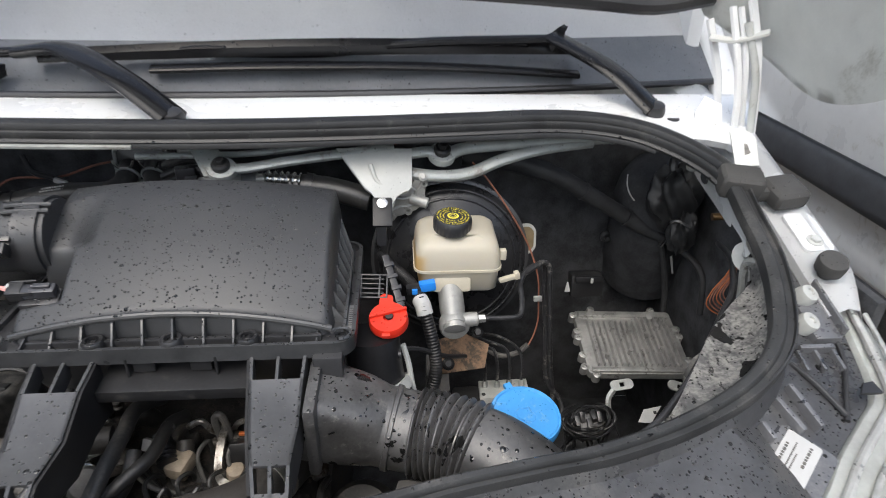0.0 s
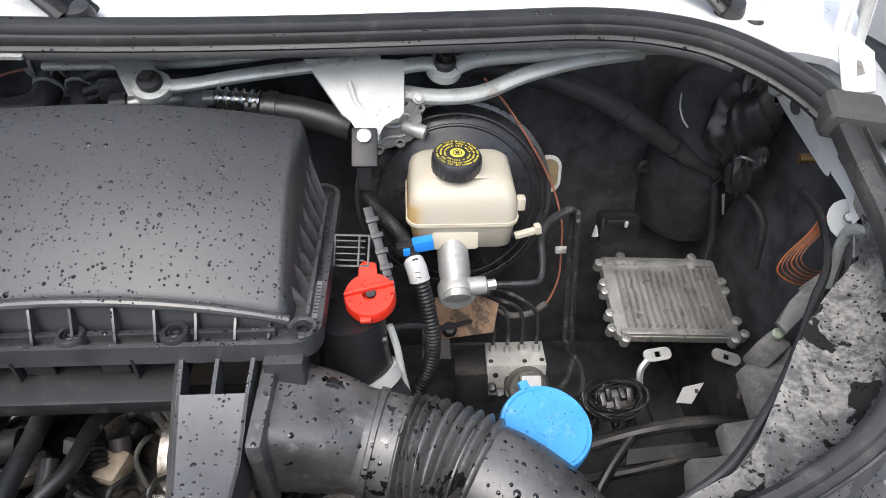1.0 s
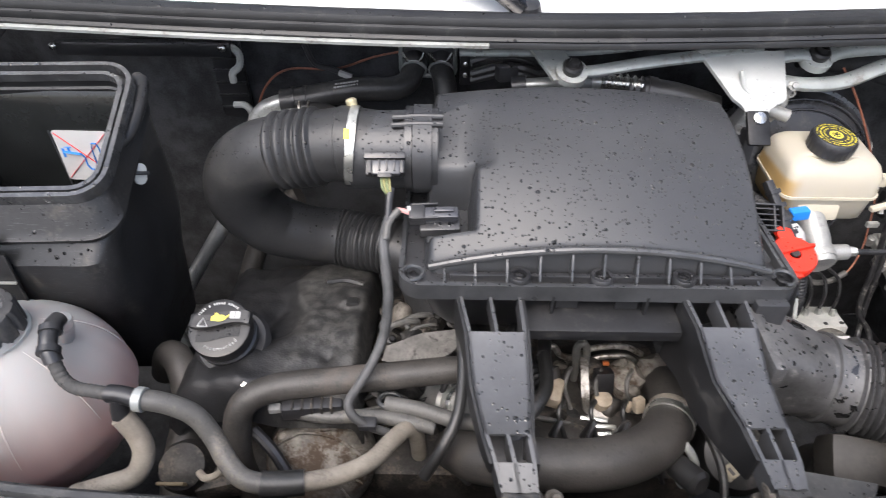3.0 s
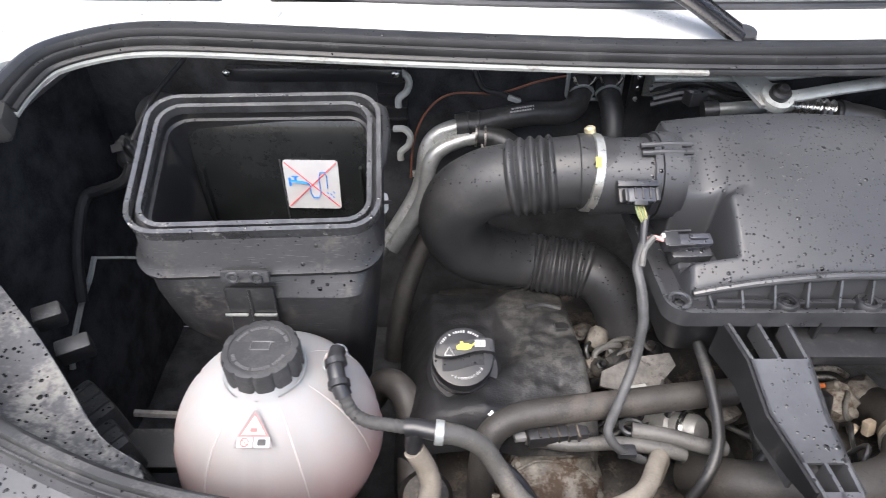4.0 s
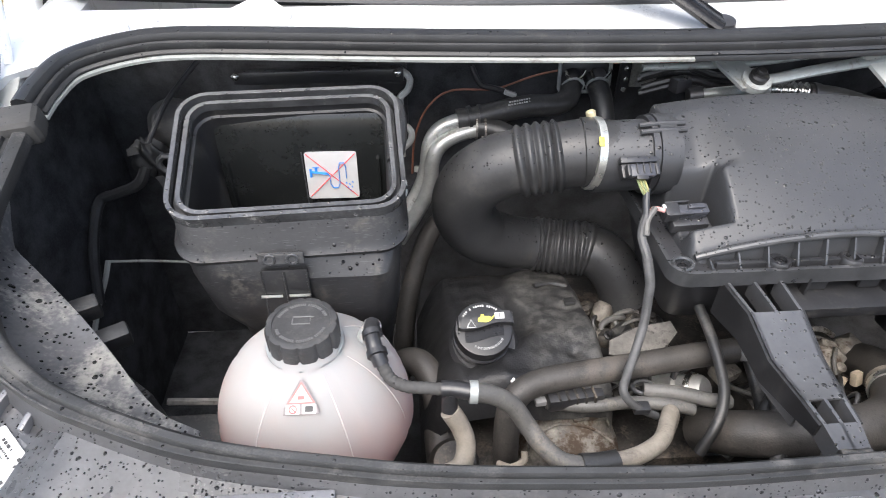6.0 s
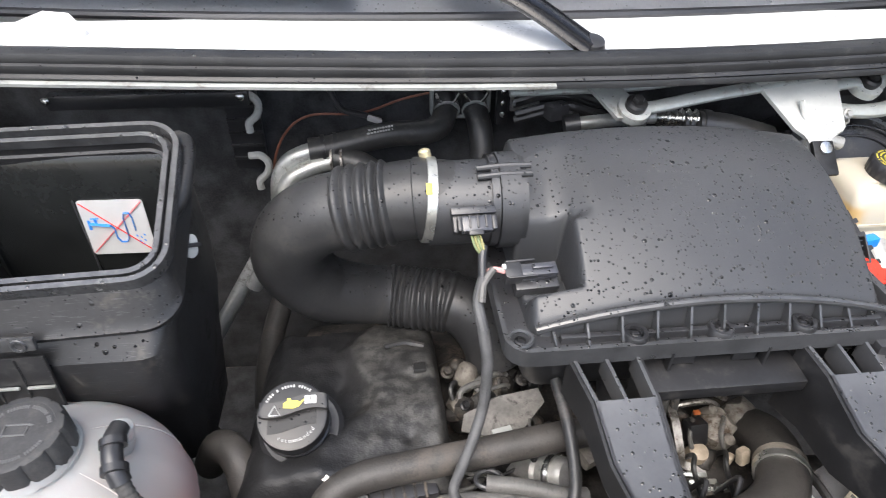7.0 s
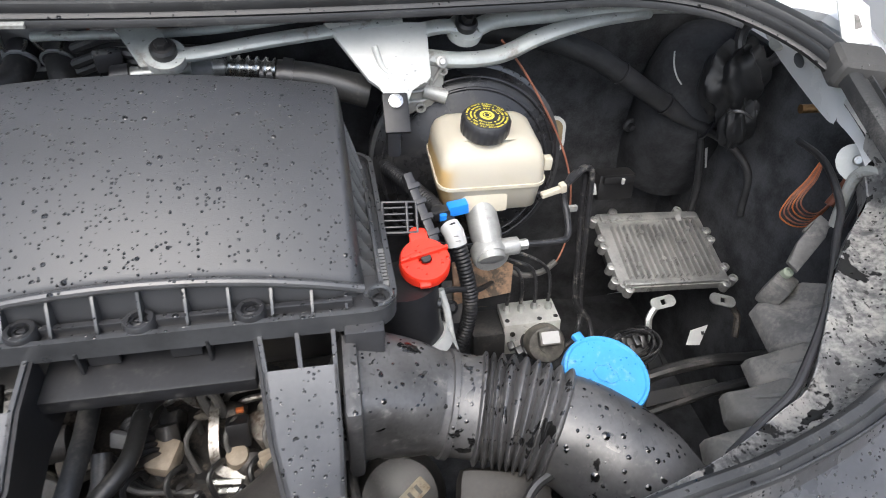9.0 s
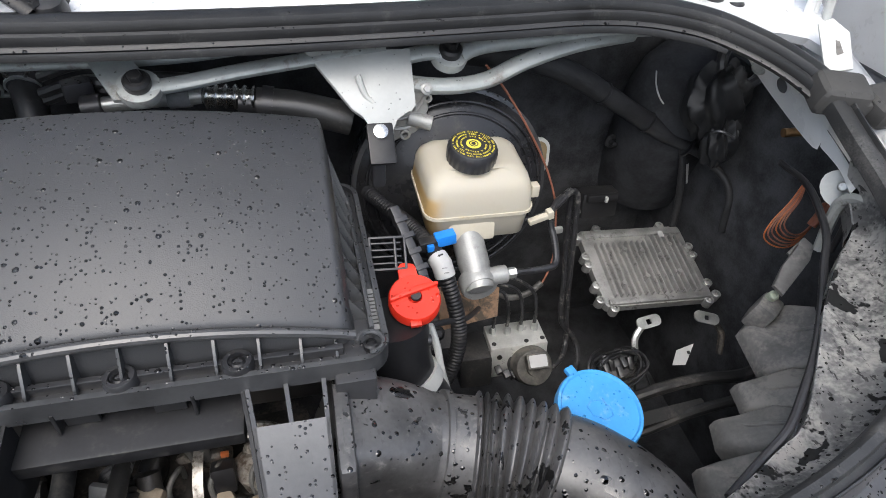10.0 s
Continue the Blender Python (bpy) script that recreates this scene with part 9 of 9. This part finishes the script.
for i in range(16):
    x, y = random.uniform(-0.53, -0.40), random.uniform(0.60, 0.78)
    z = 1.06 + random.uniform(0, 0.03)
    if i % 2:
        part("fitting", lathe([(0.014, -0.03), (0.015, 0.0), (0.011, 0.008), (0.004, 0.012)], axis_pose((x, y, z), (random.uniform(-0.5, 0.5), -0.4, 0.8)), 14), DARKMETAL if i % 4 == 1 else DUSTYBLACK, ml)
    else:
        part("housing", box((random.uniform(0.02, 0.05), random.uniform(0.02, 0.04), 0.03), pose(x, y, z, random.uniform(-20, 20), 0, random.uniform(-40, 40)), 0.005), ENGINE if i % 4 == 0 else DUSTYBLACK, ml)
for i in range(5):
    part("bolt", hexbolt(0.006, 0.009, axis_pose((-0.52 + 0.024 * i, 0.735 - 0.02 * (i % 3), 1.098), (0.1, -0.3, 0.9))), STEELDULL if i % 2 else DARKMETAL, ml)

# thick black cables that cross between the legs
xc = thing("crossing_cables", (-0.34, 0.55, 1.1), "thick dusty black cables crossing between the legs", "cables")
part("cable", hose([V(-0.335, 0.67, 1.15), V(-0.352, 0.63, 1.168), V(-0.351, 0.581, 1.17), V(-0.354, 0.527, 1.165), V(-0.36, 0.48, 1.15), V(-0.37, 0.45, 1.12)], 0.0095, 14), DUSTYBLACK, xc)
part("cable", hose([V(-0.305, 0.655, 1.13), V(-0.312, 0.62, 1.148), V(-0.316, 0.568, 1.15), V(-0.337, 0.534, 1.146), V(-0.362, 0.512, 1.13), V(-0.39, 0.49, 1.10)], 0.0085, 14), DUSTYBLACK, xc)
part("cable_mark", tube([V(-0.3125, 0.617, 1.1482), V(-0.3128, 0.612, 1.1484)], 0.0089, 14), DULLEDGE, xc, "pale printed band")
part("connector", box((0.034, 0.026, 0.02), pose(-0.372, 0.588, 1.118, 8, 0, 24), 0.005), ENGINE, xc, "pale dusty connector")
part("connector", box((0.028, 0.034, 0.024), pose(-0.300, 0.598, 1.10, 10, 0, -18), 0.006), TANPLASTIC, xc, "tan dusty connector")

random.seed(61)


def rough_lump(x, y, z, s):
    """Rough cast lump: a faceted body with uneven corners."""
    b = bmesh.new()
    bmesh.ops.create_icosphere(b, subdivisions=2, radius=1)
    sx, sy, sz = (s * random.uniform(0.6, 1.3) for k in range(3))
    turn = pose(x, y, z, random.uniform(-30, 30), random.uniform(-30, 30), random.uniform(0, 180))
    for v in b.verts:
        c = v.co
        m_ = max(abs(c.x), abs(c.y), abs(c.z))
        q = c.lerp(c / m_ * 0.85, 0.75) * (1 + 0.14 * noise.noise(c * 2 + V(x * 90, y * 90, 0)))
        v.co = turn @ V(q.x * sx, q.y * sy, q.z * sz)
    return b


# injection gear between the support legs
ig = thing("injection_gear", (-0.25, 0.6, 1.0), "injector pipes, plugs and valve gear between the legs", "injection gear")
part("head", box((0.20, 0.16, 0.08), pose(-0.235, 0.63, 1.03, 0, 0, 4), 0.02), DARKMETAL, ig)
for pts, r, mat_ in (([V(-0.252, 0.668, 1.085), V(-0.241, 0.665, 1.104), V(-0.219, 0.665, 1.110), V(-0.192, 0.665, 1.109), V(-0.17, 0.665, 1.095)], 0.0042, STEELDULL), ([V(-0.24, 0.665, 1.075), V(-0.227, 0.665, 1.088), V(-0.193, 0.665, 1.091), V(-0.175, 0.665, 1.08)], 0.004, STEELDULL),
                     ([V(-0.31, 0.665, 1.10), V(-0.291, 0.665, 1.109), V(-0.279, 0.665, 1.092), V(-0.261, 0.665, 1.086), V(-0.255, 0.66, 1.10)], 0.0045, STEELDULL), ([V(-0.262, 0.640, 1.06), V(-0.261, 0.645, 1.093), V(-0.265, 0.645, 1.127), V(-0.259, 0.645, 1.139), V(-0.252, 0.645, 1.127), V(-0.249, 0.645, 1.091), V(-0.25, 0.64, 1.06)], 0.005, GREYHOSE)):
    part("pipe", hose(pts, r, 10), mat_, ig)
part("bent_pipe", hose([V(-0.300, 0.625, 1.115), V(-0.297, 0.61, 1.099), V(-0.291, 0.608, 1.075), V(-0.273, 0.60, 1.058), V(-0.25, 0.59, 1.050)], 0.0115, 16), OLDHOSE, ig, "brown dusty bent pipe")
part("bracket", sweep(spline([V(-0.254, 0.655, 1.112), V(-0.255, 0.628, 1.108), V(-0.2555, 0.602, 1.090), V(-0.252, 0.592, 1.074), V(-0.240, 0.587, 1.071), V(-0.226, 0.584, 1.070)], 5), [(-0.005, -0.002), (0.005, -0.002), (0.005, 0.002), (-0.005, 0.002)], V(0, -0.4, 0.9)), STEELDULL, ig, "bright angled bracket")
for k in range(3):
    part("plate", box((0.034, 0.006, 0.008), pose(-0.246 + 0.010 * k, 0.578 - 0.008 * k, 1.072 - 0.004 * k, 25, 0, -8 + 5 * k), 0.0015), CLAMP, ig, "bright stamped plate")
part("cap", lathe([(0.006, -0.012), (0.006, 0.0), (0.004, 0.004), (0.001, 0.004)], axis_pose((-0.219, 0.560, 1.068), (0.5, -0.5, 0.6)), 12), STEEL, ig)
for x, y, z, s_ in ((-0.199, 0.632, 1.082, 0.026), (-0.159, 0.640, 1.088, 0.026), (-0.198, 0.625, 1.046, 0.024), (-0.241, 0.650, 1.086, 0.017), (-0.143, 0.625, 1.060, 0.024), (-0.305, 0.650, 1.082, 0.022), (-0.330, 0.625, 1.075, 0.019)):
    part("housing", rough_lump(x, y, z, s_), ALTCAST if s_ > 0.0235 else DARKMETAL, ig, smooth=35)
for x, y, z, r in ((-0.196, 0.606, 1.092, 0.009), (-0.160, 0.612, 1.098, 0.008), (-0.205, 0.640, 1.106, 0.007)):
    part("valve", lathe([(r, -0.03), (r, -0.004), (r * 0.8, 0.0), (r * 0.8, 0.008), (r * 0.4, 0.011)], axis_pose((x, y, z), (0.15, -0.4, 0.9)), 16), ENGINE, ig)
part("tan_plug", lathe([(0.012, -0.024), (0.013, -0.002), (0.011, 0.006), (0.004, 0.008)], axis_pose((-0.233, 0.598, 1.084), (0, -0.25, 0.97)), 20), TANPLASTIC, ig, "tan plastic plug")
part("black_plug", box((0.024, 0.020, 0.030), pose(-0.231, 0.618, 1.098, -24, 0, 4), 0.004), DRYBLACK, ig)
part("white_tip", box((0.014, 0.010, 0.020), pose(-0.199, 0.572, 1.112, -20, 0, 20), 0.003), TANPLASTIC, ig)
part("white_tip", box((0.010, 0.008, 0.012), pose(-0.206, 0.580, 1.096, 0, 0, 40), 0.002), TANPLASTIC, ig)
part("orange_tip", box((0.008, 0.005, 0.005), pose(-0.228, 0.632, 1.116), 0.001), COPPER, ig)
for i in range(6):
    part("cable", hose([V(-0.36, 0.60 + 0.004 * i, 1.08), V(-0.328, 0.575 + 0.003 * i, 1.084 - 0.004 * i), V(-0.300, 0.574 + 0.002 * i, 1.075 - 0.004 * i), V(-0.272, 0.574, 1.066 - 0.002 * i)], 0.0032, 8), DUSTYBLACK if i % 3 else GREYHOSE, ig)
part("cable_end", box((0.018, 0.014, 0.014), pose(-0.268, 0.574, 1.062, 0, 12, 0), 0.003), DRYBLACK, ig)
part("cable", hose([V(-0.345, 0.585, 1.14), V(-0.345, 0.555, 1.125), V(-0.355, 0.52, 1.12), V(-0.385, 0.495, 1.115), V(-0.41, 0.485, 1.09)], 0.009, 12), DUSTYBLACK, ig)
part("spring_coil", ribbed([V(-0.335, 0.635, 1.11), V(-0.322, 0.612, 1.116), V(-0.312, 0.59, 1.11)], 0.010, 0.006, 0.003, 16, 0.001), DRYBLACK, ig)
part("striped_plug", box((0.018, 0.008, 0.016), pose(-0.336, 0.606, 1.128, -30, 0, -20), 0.002), DULLEDGE, ig)

th = thing("charge_air_hose", (-0.27, 0.48, 1.1), "thick dusty brown-black charge air hose with a clamp", "hose")
part("hose", hose([V(-0.42, 0.53, 1.08), V(-0.395, 0.492, 1.122), V(-0.34, 0.474, 1.143), V(-0.28, 0.474, 1.142), V(-0.23, 0.488, 1.138), V(-0.192, 0.515, 1.13), V(-0.166, 0.555, 1.118), V(-0.152, 0.60, 1.10), V(-0.15, 0.64, 1.07)], 0.027, 28), OLDHOSE, th)
cl2 = part("hose_clamp", tube([V(-0.176, 0.5375, 1.1235), V(-0.171, 0.546, 1.121)], 0.0292, 32), CLAMP, th, "bright metal hose clamp")
subpart("clamp_band", tube([V(-0.171, 0.546, 1.121), V(-0.166, 0.555, 1.118)], 0.0285, 32), TANHOSE, cl2)
part("nipple", lathe([(0.014, -0.02), (0.015, 0.012), (0.010, 0.016)], axis_pose((-0.168, 0.475, 1.12), (0.4, -0.8, 0.3)), 18), DUSTYBLACK, th)
part("side_pipe", hose([V(-0.174, 0.51, 1.138), V(-0.163, 0.50, 1.128), V(-0.153, 0.498, 1.108), V(-0.152, 0.495, 1.088), V(-0.165, 0.49, 1.074)], 0.0048, 10), SEAMDIM, th)

cn = thing("black_canister", (-0.06, 0.55, 0.95), "round black canister with a stained paper label", "canister")
cm2 = axis_pose((-0.070, 0.545, 1.048), (-0.1, -0.55, 0.83))
part("shell", lathe([(0.048, -0.12), (0.050, -0.02), (0.047, -0.004), (0.040, 0.004), (0.01, 0.008)], cm2, 36), DUSTYBLACK, cn)
part("label", slab(rrect(0.062, 0.017, 0.002, 2), 0.0008, cm2 @ pose(0.004, -0.006, 0.0085, 0, 0, 38)), PAPER, cn, "yellowed paper label with faded print")
for i in range(5):
    part("print_line", slab(rrect(0.004, 0.010, 0.0003, 1), 0.0002, cm2 @ pose(0.004, -0.006, 0.0094, 0, 0, 38) @ pose(-0.02 + 0.01 * i, 0, 0)), GREYHOSE, cn)
part("bracket", hose([V(-0.115, 0.60, 1.06), V(-0.118, 0.55, 1.09), V(-0.112, 0.50, 1.08), V(-0.12, 0.45, 1.05)], 0.005, 8), DUSTYBLACK, cn)

rl = thing("belt_pulleys", (0.05, 0.5, 0.95), "dark round covers and pulleys below the intake duct", "pulleys")
for x, y, z, r in ((0.05, 0.50, 1.045, 0.055), (-0.01, 0.45, 1.02, 0.04), (0.115, 0.46, 1.02, 0.045)):
    part("cover", lathe([(r, -0.05), (r, -0.004), (r * 0.94, 0.0), (r * 0.6, 0.002), (r * 0.56, 0.008), (r * 0.2, 0.010)], axis_pose((x, y, z), (0.1, -0.55, 0.83)), 36), ROUNDCOVER, rl)
part("guard_block", box((0.085, 0.05, 0.05), pose(0.016, 0.485, 1.135, 28, 0, -12), 0.012), ROUNDCOVER, rl, "dusty brown-grey guard")
part("guard_rim", tube([V(0.062 + 0.040 * math.cos(a), 0.448 + 0.026 * math.sin(a), 1.172 + 0.018 * math.sin(a)) for a in (2 * math.pi * i / 32 for i in range(33))], 0.0045, 8), DUSTYBLACK, rl)
part("brace", slab([(-0.05, -0.012), (0.045, -0.014), (0.055, 0.004), (-0.03, 0.016)], 0.006, axis_pose((-0.062, 0.440, 1.165), (0.05, -0.35, 0.93))), LEDGE, rl, "pale wet brace plate")
part("hose", hose([V(-0.05, 0.48, 1.10), V(0.02, 0.462, 1.10), V(0.08, 0.455, 1.085), V(0.13, 0.46, 1.05)], 0.011, 14), DUSTYBLACK, rl)
part("cable", hose([V(-0.10, 0.46, 1.13), V(-0.07, 0.445, 1.135), V(-0.03, 0.44, 1.12), V(0.0, 0.45, 1.09)], 0.004, 8), DRYBLACK, rl)

cr = thing("radiator_top", (CX, 0.39, 1.1), "black plastic radiator top behind the front seal", "radiator")
part("beam", box((1.2, 0.05, 0.05), pose(-0.38, 0.385, 1.155), 0.008), DUSTYBLACK, cr)
part("ledge", box((1.25, 0.03, 0.012), pose(-0.38, 0.384, 1.190, 15), 0.003), LEDGE, cr)
for x in (-0.352, -0.13):
    for k in range(3):
        part("bolt", hexbolt(0.006, 0.012, axis_pose((x - 0.018 + 0.018 * k, 0.405, 1.20), (0.1, -0.4, 0.9))), ENGINE, cr)
    part("foot_socket", box((0.06, 0.03, 0.05), pose(x, 0.40, 1.17, 10), 0.006), DUSTYBLACK, cr)


# thin wiring, clips and small plugs among the hoses
wc2 = thing("wiring_clutter", (-0.53, 0.54, 1.08), "thin dusty wires, clips and small plugs among the hoses", "wiring")
random.seed(23)
for i in range(16):
    x0, y0 = random.uniform(-0.64, -0.46), random.uniform(0.555, 0.60)
    d = V(random.uniform(0.03, 0.07) * random.choice((-1, 1)), random.uniform(-0.03, 0.03), random.uniform(-0.012, 0.012))
    a = V(x0, y0, 1.110 + 0.02 * noise.noise(V(x0 * 20, y0 * 20, 1)))
    mid = a + d * 0.5 + V(random.uniform(-0.012, 0.012), random.uniform(-0.015, 0.015), random.uniform(0.004, 0.014))
    part("wire", hose([a - d * 0.2 - V(0, 0, 0.03), a, mid, a + d, a + d * 1.3 - V(0, 0, 0.03)], random.uniform(0.002, 0.0042), 8), random.choice((DUSTYBLACK, DRYBLACK, DUSTYBLACK, GREYHOSE)), wc2)
for i in range(9):
    x, y = random.uniform(-0.63, -0.46), random.uniform(0.56, 0.60)
    q = part("plug", box((random.uniform(0.012, 0.026), 0.012, 0.012), pose(x, y, 1.108 + 0.01 * (i % 3), random.uniform(-20, 20), random.uniform(-20, 20), random.uniform(-60, 60)), 0.002), random.choice((DUSTYBLACK, DRYBLACK, DARKMETAL)), wc2)
for i in range(14):
    x = -0.33 + 0.013 * i
    y = 0.575 + 0.05 * math.sin(i * 2.1)
    part("wire", hose([V(x, y + 0.03, 1.05), V(x + 0.006, y + 0.012, 1.095 + 0.012 * (i % 3)), V(x - 0.004, y - 0.01, 1.10), V(x + 0.01, y - 0.03, 1.06)], 0.003, 8), (DUSTYBLACK, GREYHOSE, DRYBLACK)[i % 3], wc2)

# small castings, flanges and fixings between hoses and air box
cs = thing("engine_castings", (-0.46, 0.62, 1.02), "small dusty castings, flanges and bolts on the engine", "castings")
random.seed(61)




for i in range(14):
    u, w = random.random(), random.random()
    x, y, z = (-0.53 + 0.12 * u, 0.635 + 0.10 * w, 1.085 + 0.02 * random.random())
    lump = part("casting", rough_lump(x, y, z, random.uniform(0.010, 0.021)), random.choice((ENGINE, ENGINE, DARKMETAL, DARKMETAL, DUSTYBLACK, DARKMETAL)), cs, smooth=35)
    if i % 2:
        subpart("bolt", hexbolt(random.uniform(0.004, 0.006), 0.008, axis_pose((x, y - 0.006, z + 0.012), (random.uniform(-0.3, 0.3), -0.4, 0.9))), random.choice((BOLT, STEELDULL, DARKMETAL)), lump)
for i in range(12):
    x, y = random.uniform(-0.54, -0.40), random.uniform(0.62, 0.74)
    part("wire", hose([V(x, y, 1.06), V(x + random.uniform(-0.02, 0.02), y - 0.012, 1.112), V(x + random.uniform(-0.04, 0.04), y - 0.03, 1.116), V(x + random.uniform(-0.05, 0.05), y - 0.05, 1.08)], random.uniform(0.0018, 0.0045), 8), random.choice((DUSTYBLACK, DRYBLACK, GREYHOSE)), cs)
for i in range(10):
    x, y = random.uniform(-0.31, -0.17), random.uniform(0.57, 0.67)
    part("casting", rough_lump(x, y, 1.055 + 0.02 * random.random(), random.uniform(0.008, 0.016)), random.choice((DARKMETAL, DARKMETAL, DUSTYBLACK, ENGINE)), cs, smooth=35)


# ---- what stands round the van ----
nb = thing("parked_van", (2.9, 2.0, 0.0), "white parked van with grey side moulding", "van")


def flank(y0, y1, prof, th=0.004):
    b = bmesh.new()
    loops = []
    n = 24
    for i in range(n + 1):
        y = y0 + (y1 - y0) * i / n
        k = max(0, (0.35 - y) / 1.0)
        loops.append([V(x + 0.35 * k * k, y, z) for x, z in prof])
    rings(b, loops, closed=False)
    bmesh.ops.solidify(b, geom=list(b.faces), thickness=th)
    return b


part("side_upper", flank(-0.6, 5.0, [(1.97, 0.842), (1.965, 0.98), (1.99, 1.2), (2.02, 1.28), (2.06, 1.6), (2.12, 2.0), (2.2, 2.4), (2.5, 2.5)]), PAINT, nb, smooth=60)
part("side_lower", flank(-0.6, 5.0, [(2.04, 0.36), (1.985, 0.385), (1.965, 0.42), (1.96, 0.5), (1.97, 0.655)]), PAINT, nb, smooth=60)
part("side_moulding", flank(-0.6, 5.0, [(1.975, 0.652), (1.948, 0.66), (1.938, 0.70), (1.940, 0.80), (1.955, 0.835), (1.975, 0.845)]), MOULD, nb, "dark grey plastic side moulding", smooth=60)
part("marker_lamp", slab(rrect(0.06, 0.045, 0.02), 0.01, axis_pose((1.938, 1.43, 0.69), (-1, 0, 0), (0, 1, 0))), AMBER, nb, "orange side marker lamp")
for y in (1.50, 0.62):
    part("door_gap", tube([V(1.962, y, 0.47), V(1.940, y + 0.02, 0.66), V(1.933, y + 0.03, 0.75), V(1.962, y + 0.05, 0.9), V(1.985, y + 0.06, 1.2)], 0.004, 6), INK, nb)
part("sill", box((0.04, 5.0, 0.06), pose(2.0, 2.4, 0.40), 0.01), MOULD, nb)
part("clip", box((0.006, 0.02, 0.07), pose(1.936, 1.80, 0.76), 0.002), DULLWHITE, nb)
for y in (0.15, 4.0):
    w = part("wheel", lathe([(0.2, -0.12), (0.33, -0.11), (0.34, -0.05), (0.34, 0.05), (0.33, 0.11), (0.2, 0.12), (0.18, 0.06), (0.05, 0.05)], axis_pose((2.14, y, 0.35), (-1, 0, 0), (0, 1, 0)), 40), TYRE, nb)
for y in (0.15, 4.0):
    part("axle", tube([V(2.1, y, 0.335), V(3.9, y, 0.335)], 0.06, 12), DRYBLACK, nb)
    part("axle_mount", box((1.5, 0.2, 0.12), pose(2.95, y, 0.38), 0.01), DRYBLACK, nb)
part("far_side", box((0.05, 5.4, 1.9), pose(3.95, 2.2, 1.4), 0.02), PAINT, nb)
part("floor_pan", box((1.9, 5.2, 0.06), pose(2.95, 2.2, 0.42), 0.02), DRYBLACK, nb)
part("roof", box((1.6, 5.2, 0.06), pose(3.15, 2.3, 2.46), 0.02), PAINT, nb)

tr = thing("parked_truck", (-4.3, 4.8, 0.0), "parked dark vehicle with large yellow-hubbed tyre", "truck")
m = axis_pose((-3.55, 4.55, 0.68), (0.55, -0.83, 0.0))
b = bmesh.new()
loops = []
for r, z in ((0.26, -0.14), (0.42, -0.15), (0.49, -0.12), (0.505, -0.06), (0.505, 0.06), (0.49, 0.12), (0.42, 0.15), (0.30, 0.13), (0.28, 0.06)):
    loops.append([m @ V(1.35 * (r + (0.014 if (i // 3) % 2 and r > 0.48 else 0)) * math.cos(2 * math.pi * i / 96), 1.35 * (r + (0.014 if (i // 3) % 2 and r > 0.48 else 0)) * math.sin(2 * math.pi * i / 96), z) for i in range(96)])
rings(b, loops)
w = part("wheel", b, TYRE, tr, "large treaded tyre")
subpart("rim", lathe([(0.27, 0.02), (0.27, 0.10), (0.2, 0.12), (0.1, 0.07), (0.02, 0.08)], m, 40), HUBYELLOW, w, "dull yellow rim")
part("body", box((1.8, 3.0, 0.9), pose(-4.7, 6.3, 1.55, 0, 0, 33), 0.06), MOULD, tr)

# a second row of parked cars and a far hall close the yard
hall = bmesh.new()
box((70, 0.6, 7), pose(0, 42, 3.5), 0.05, hall)
single("backdrop_hall", hall, HALL, "pale grey hall far behind the yard", "hall", kind="structure")
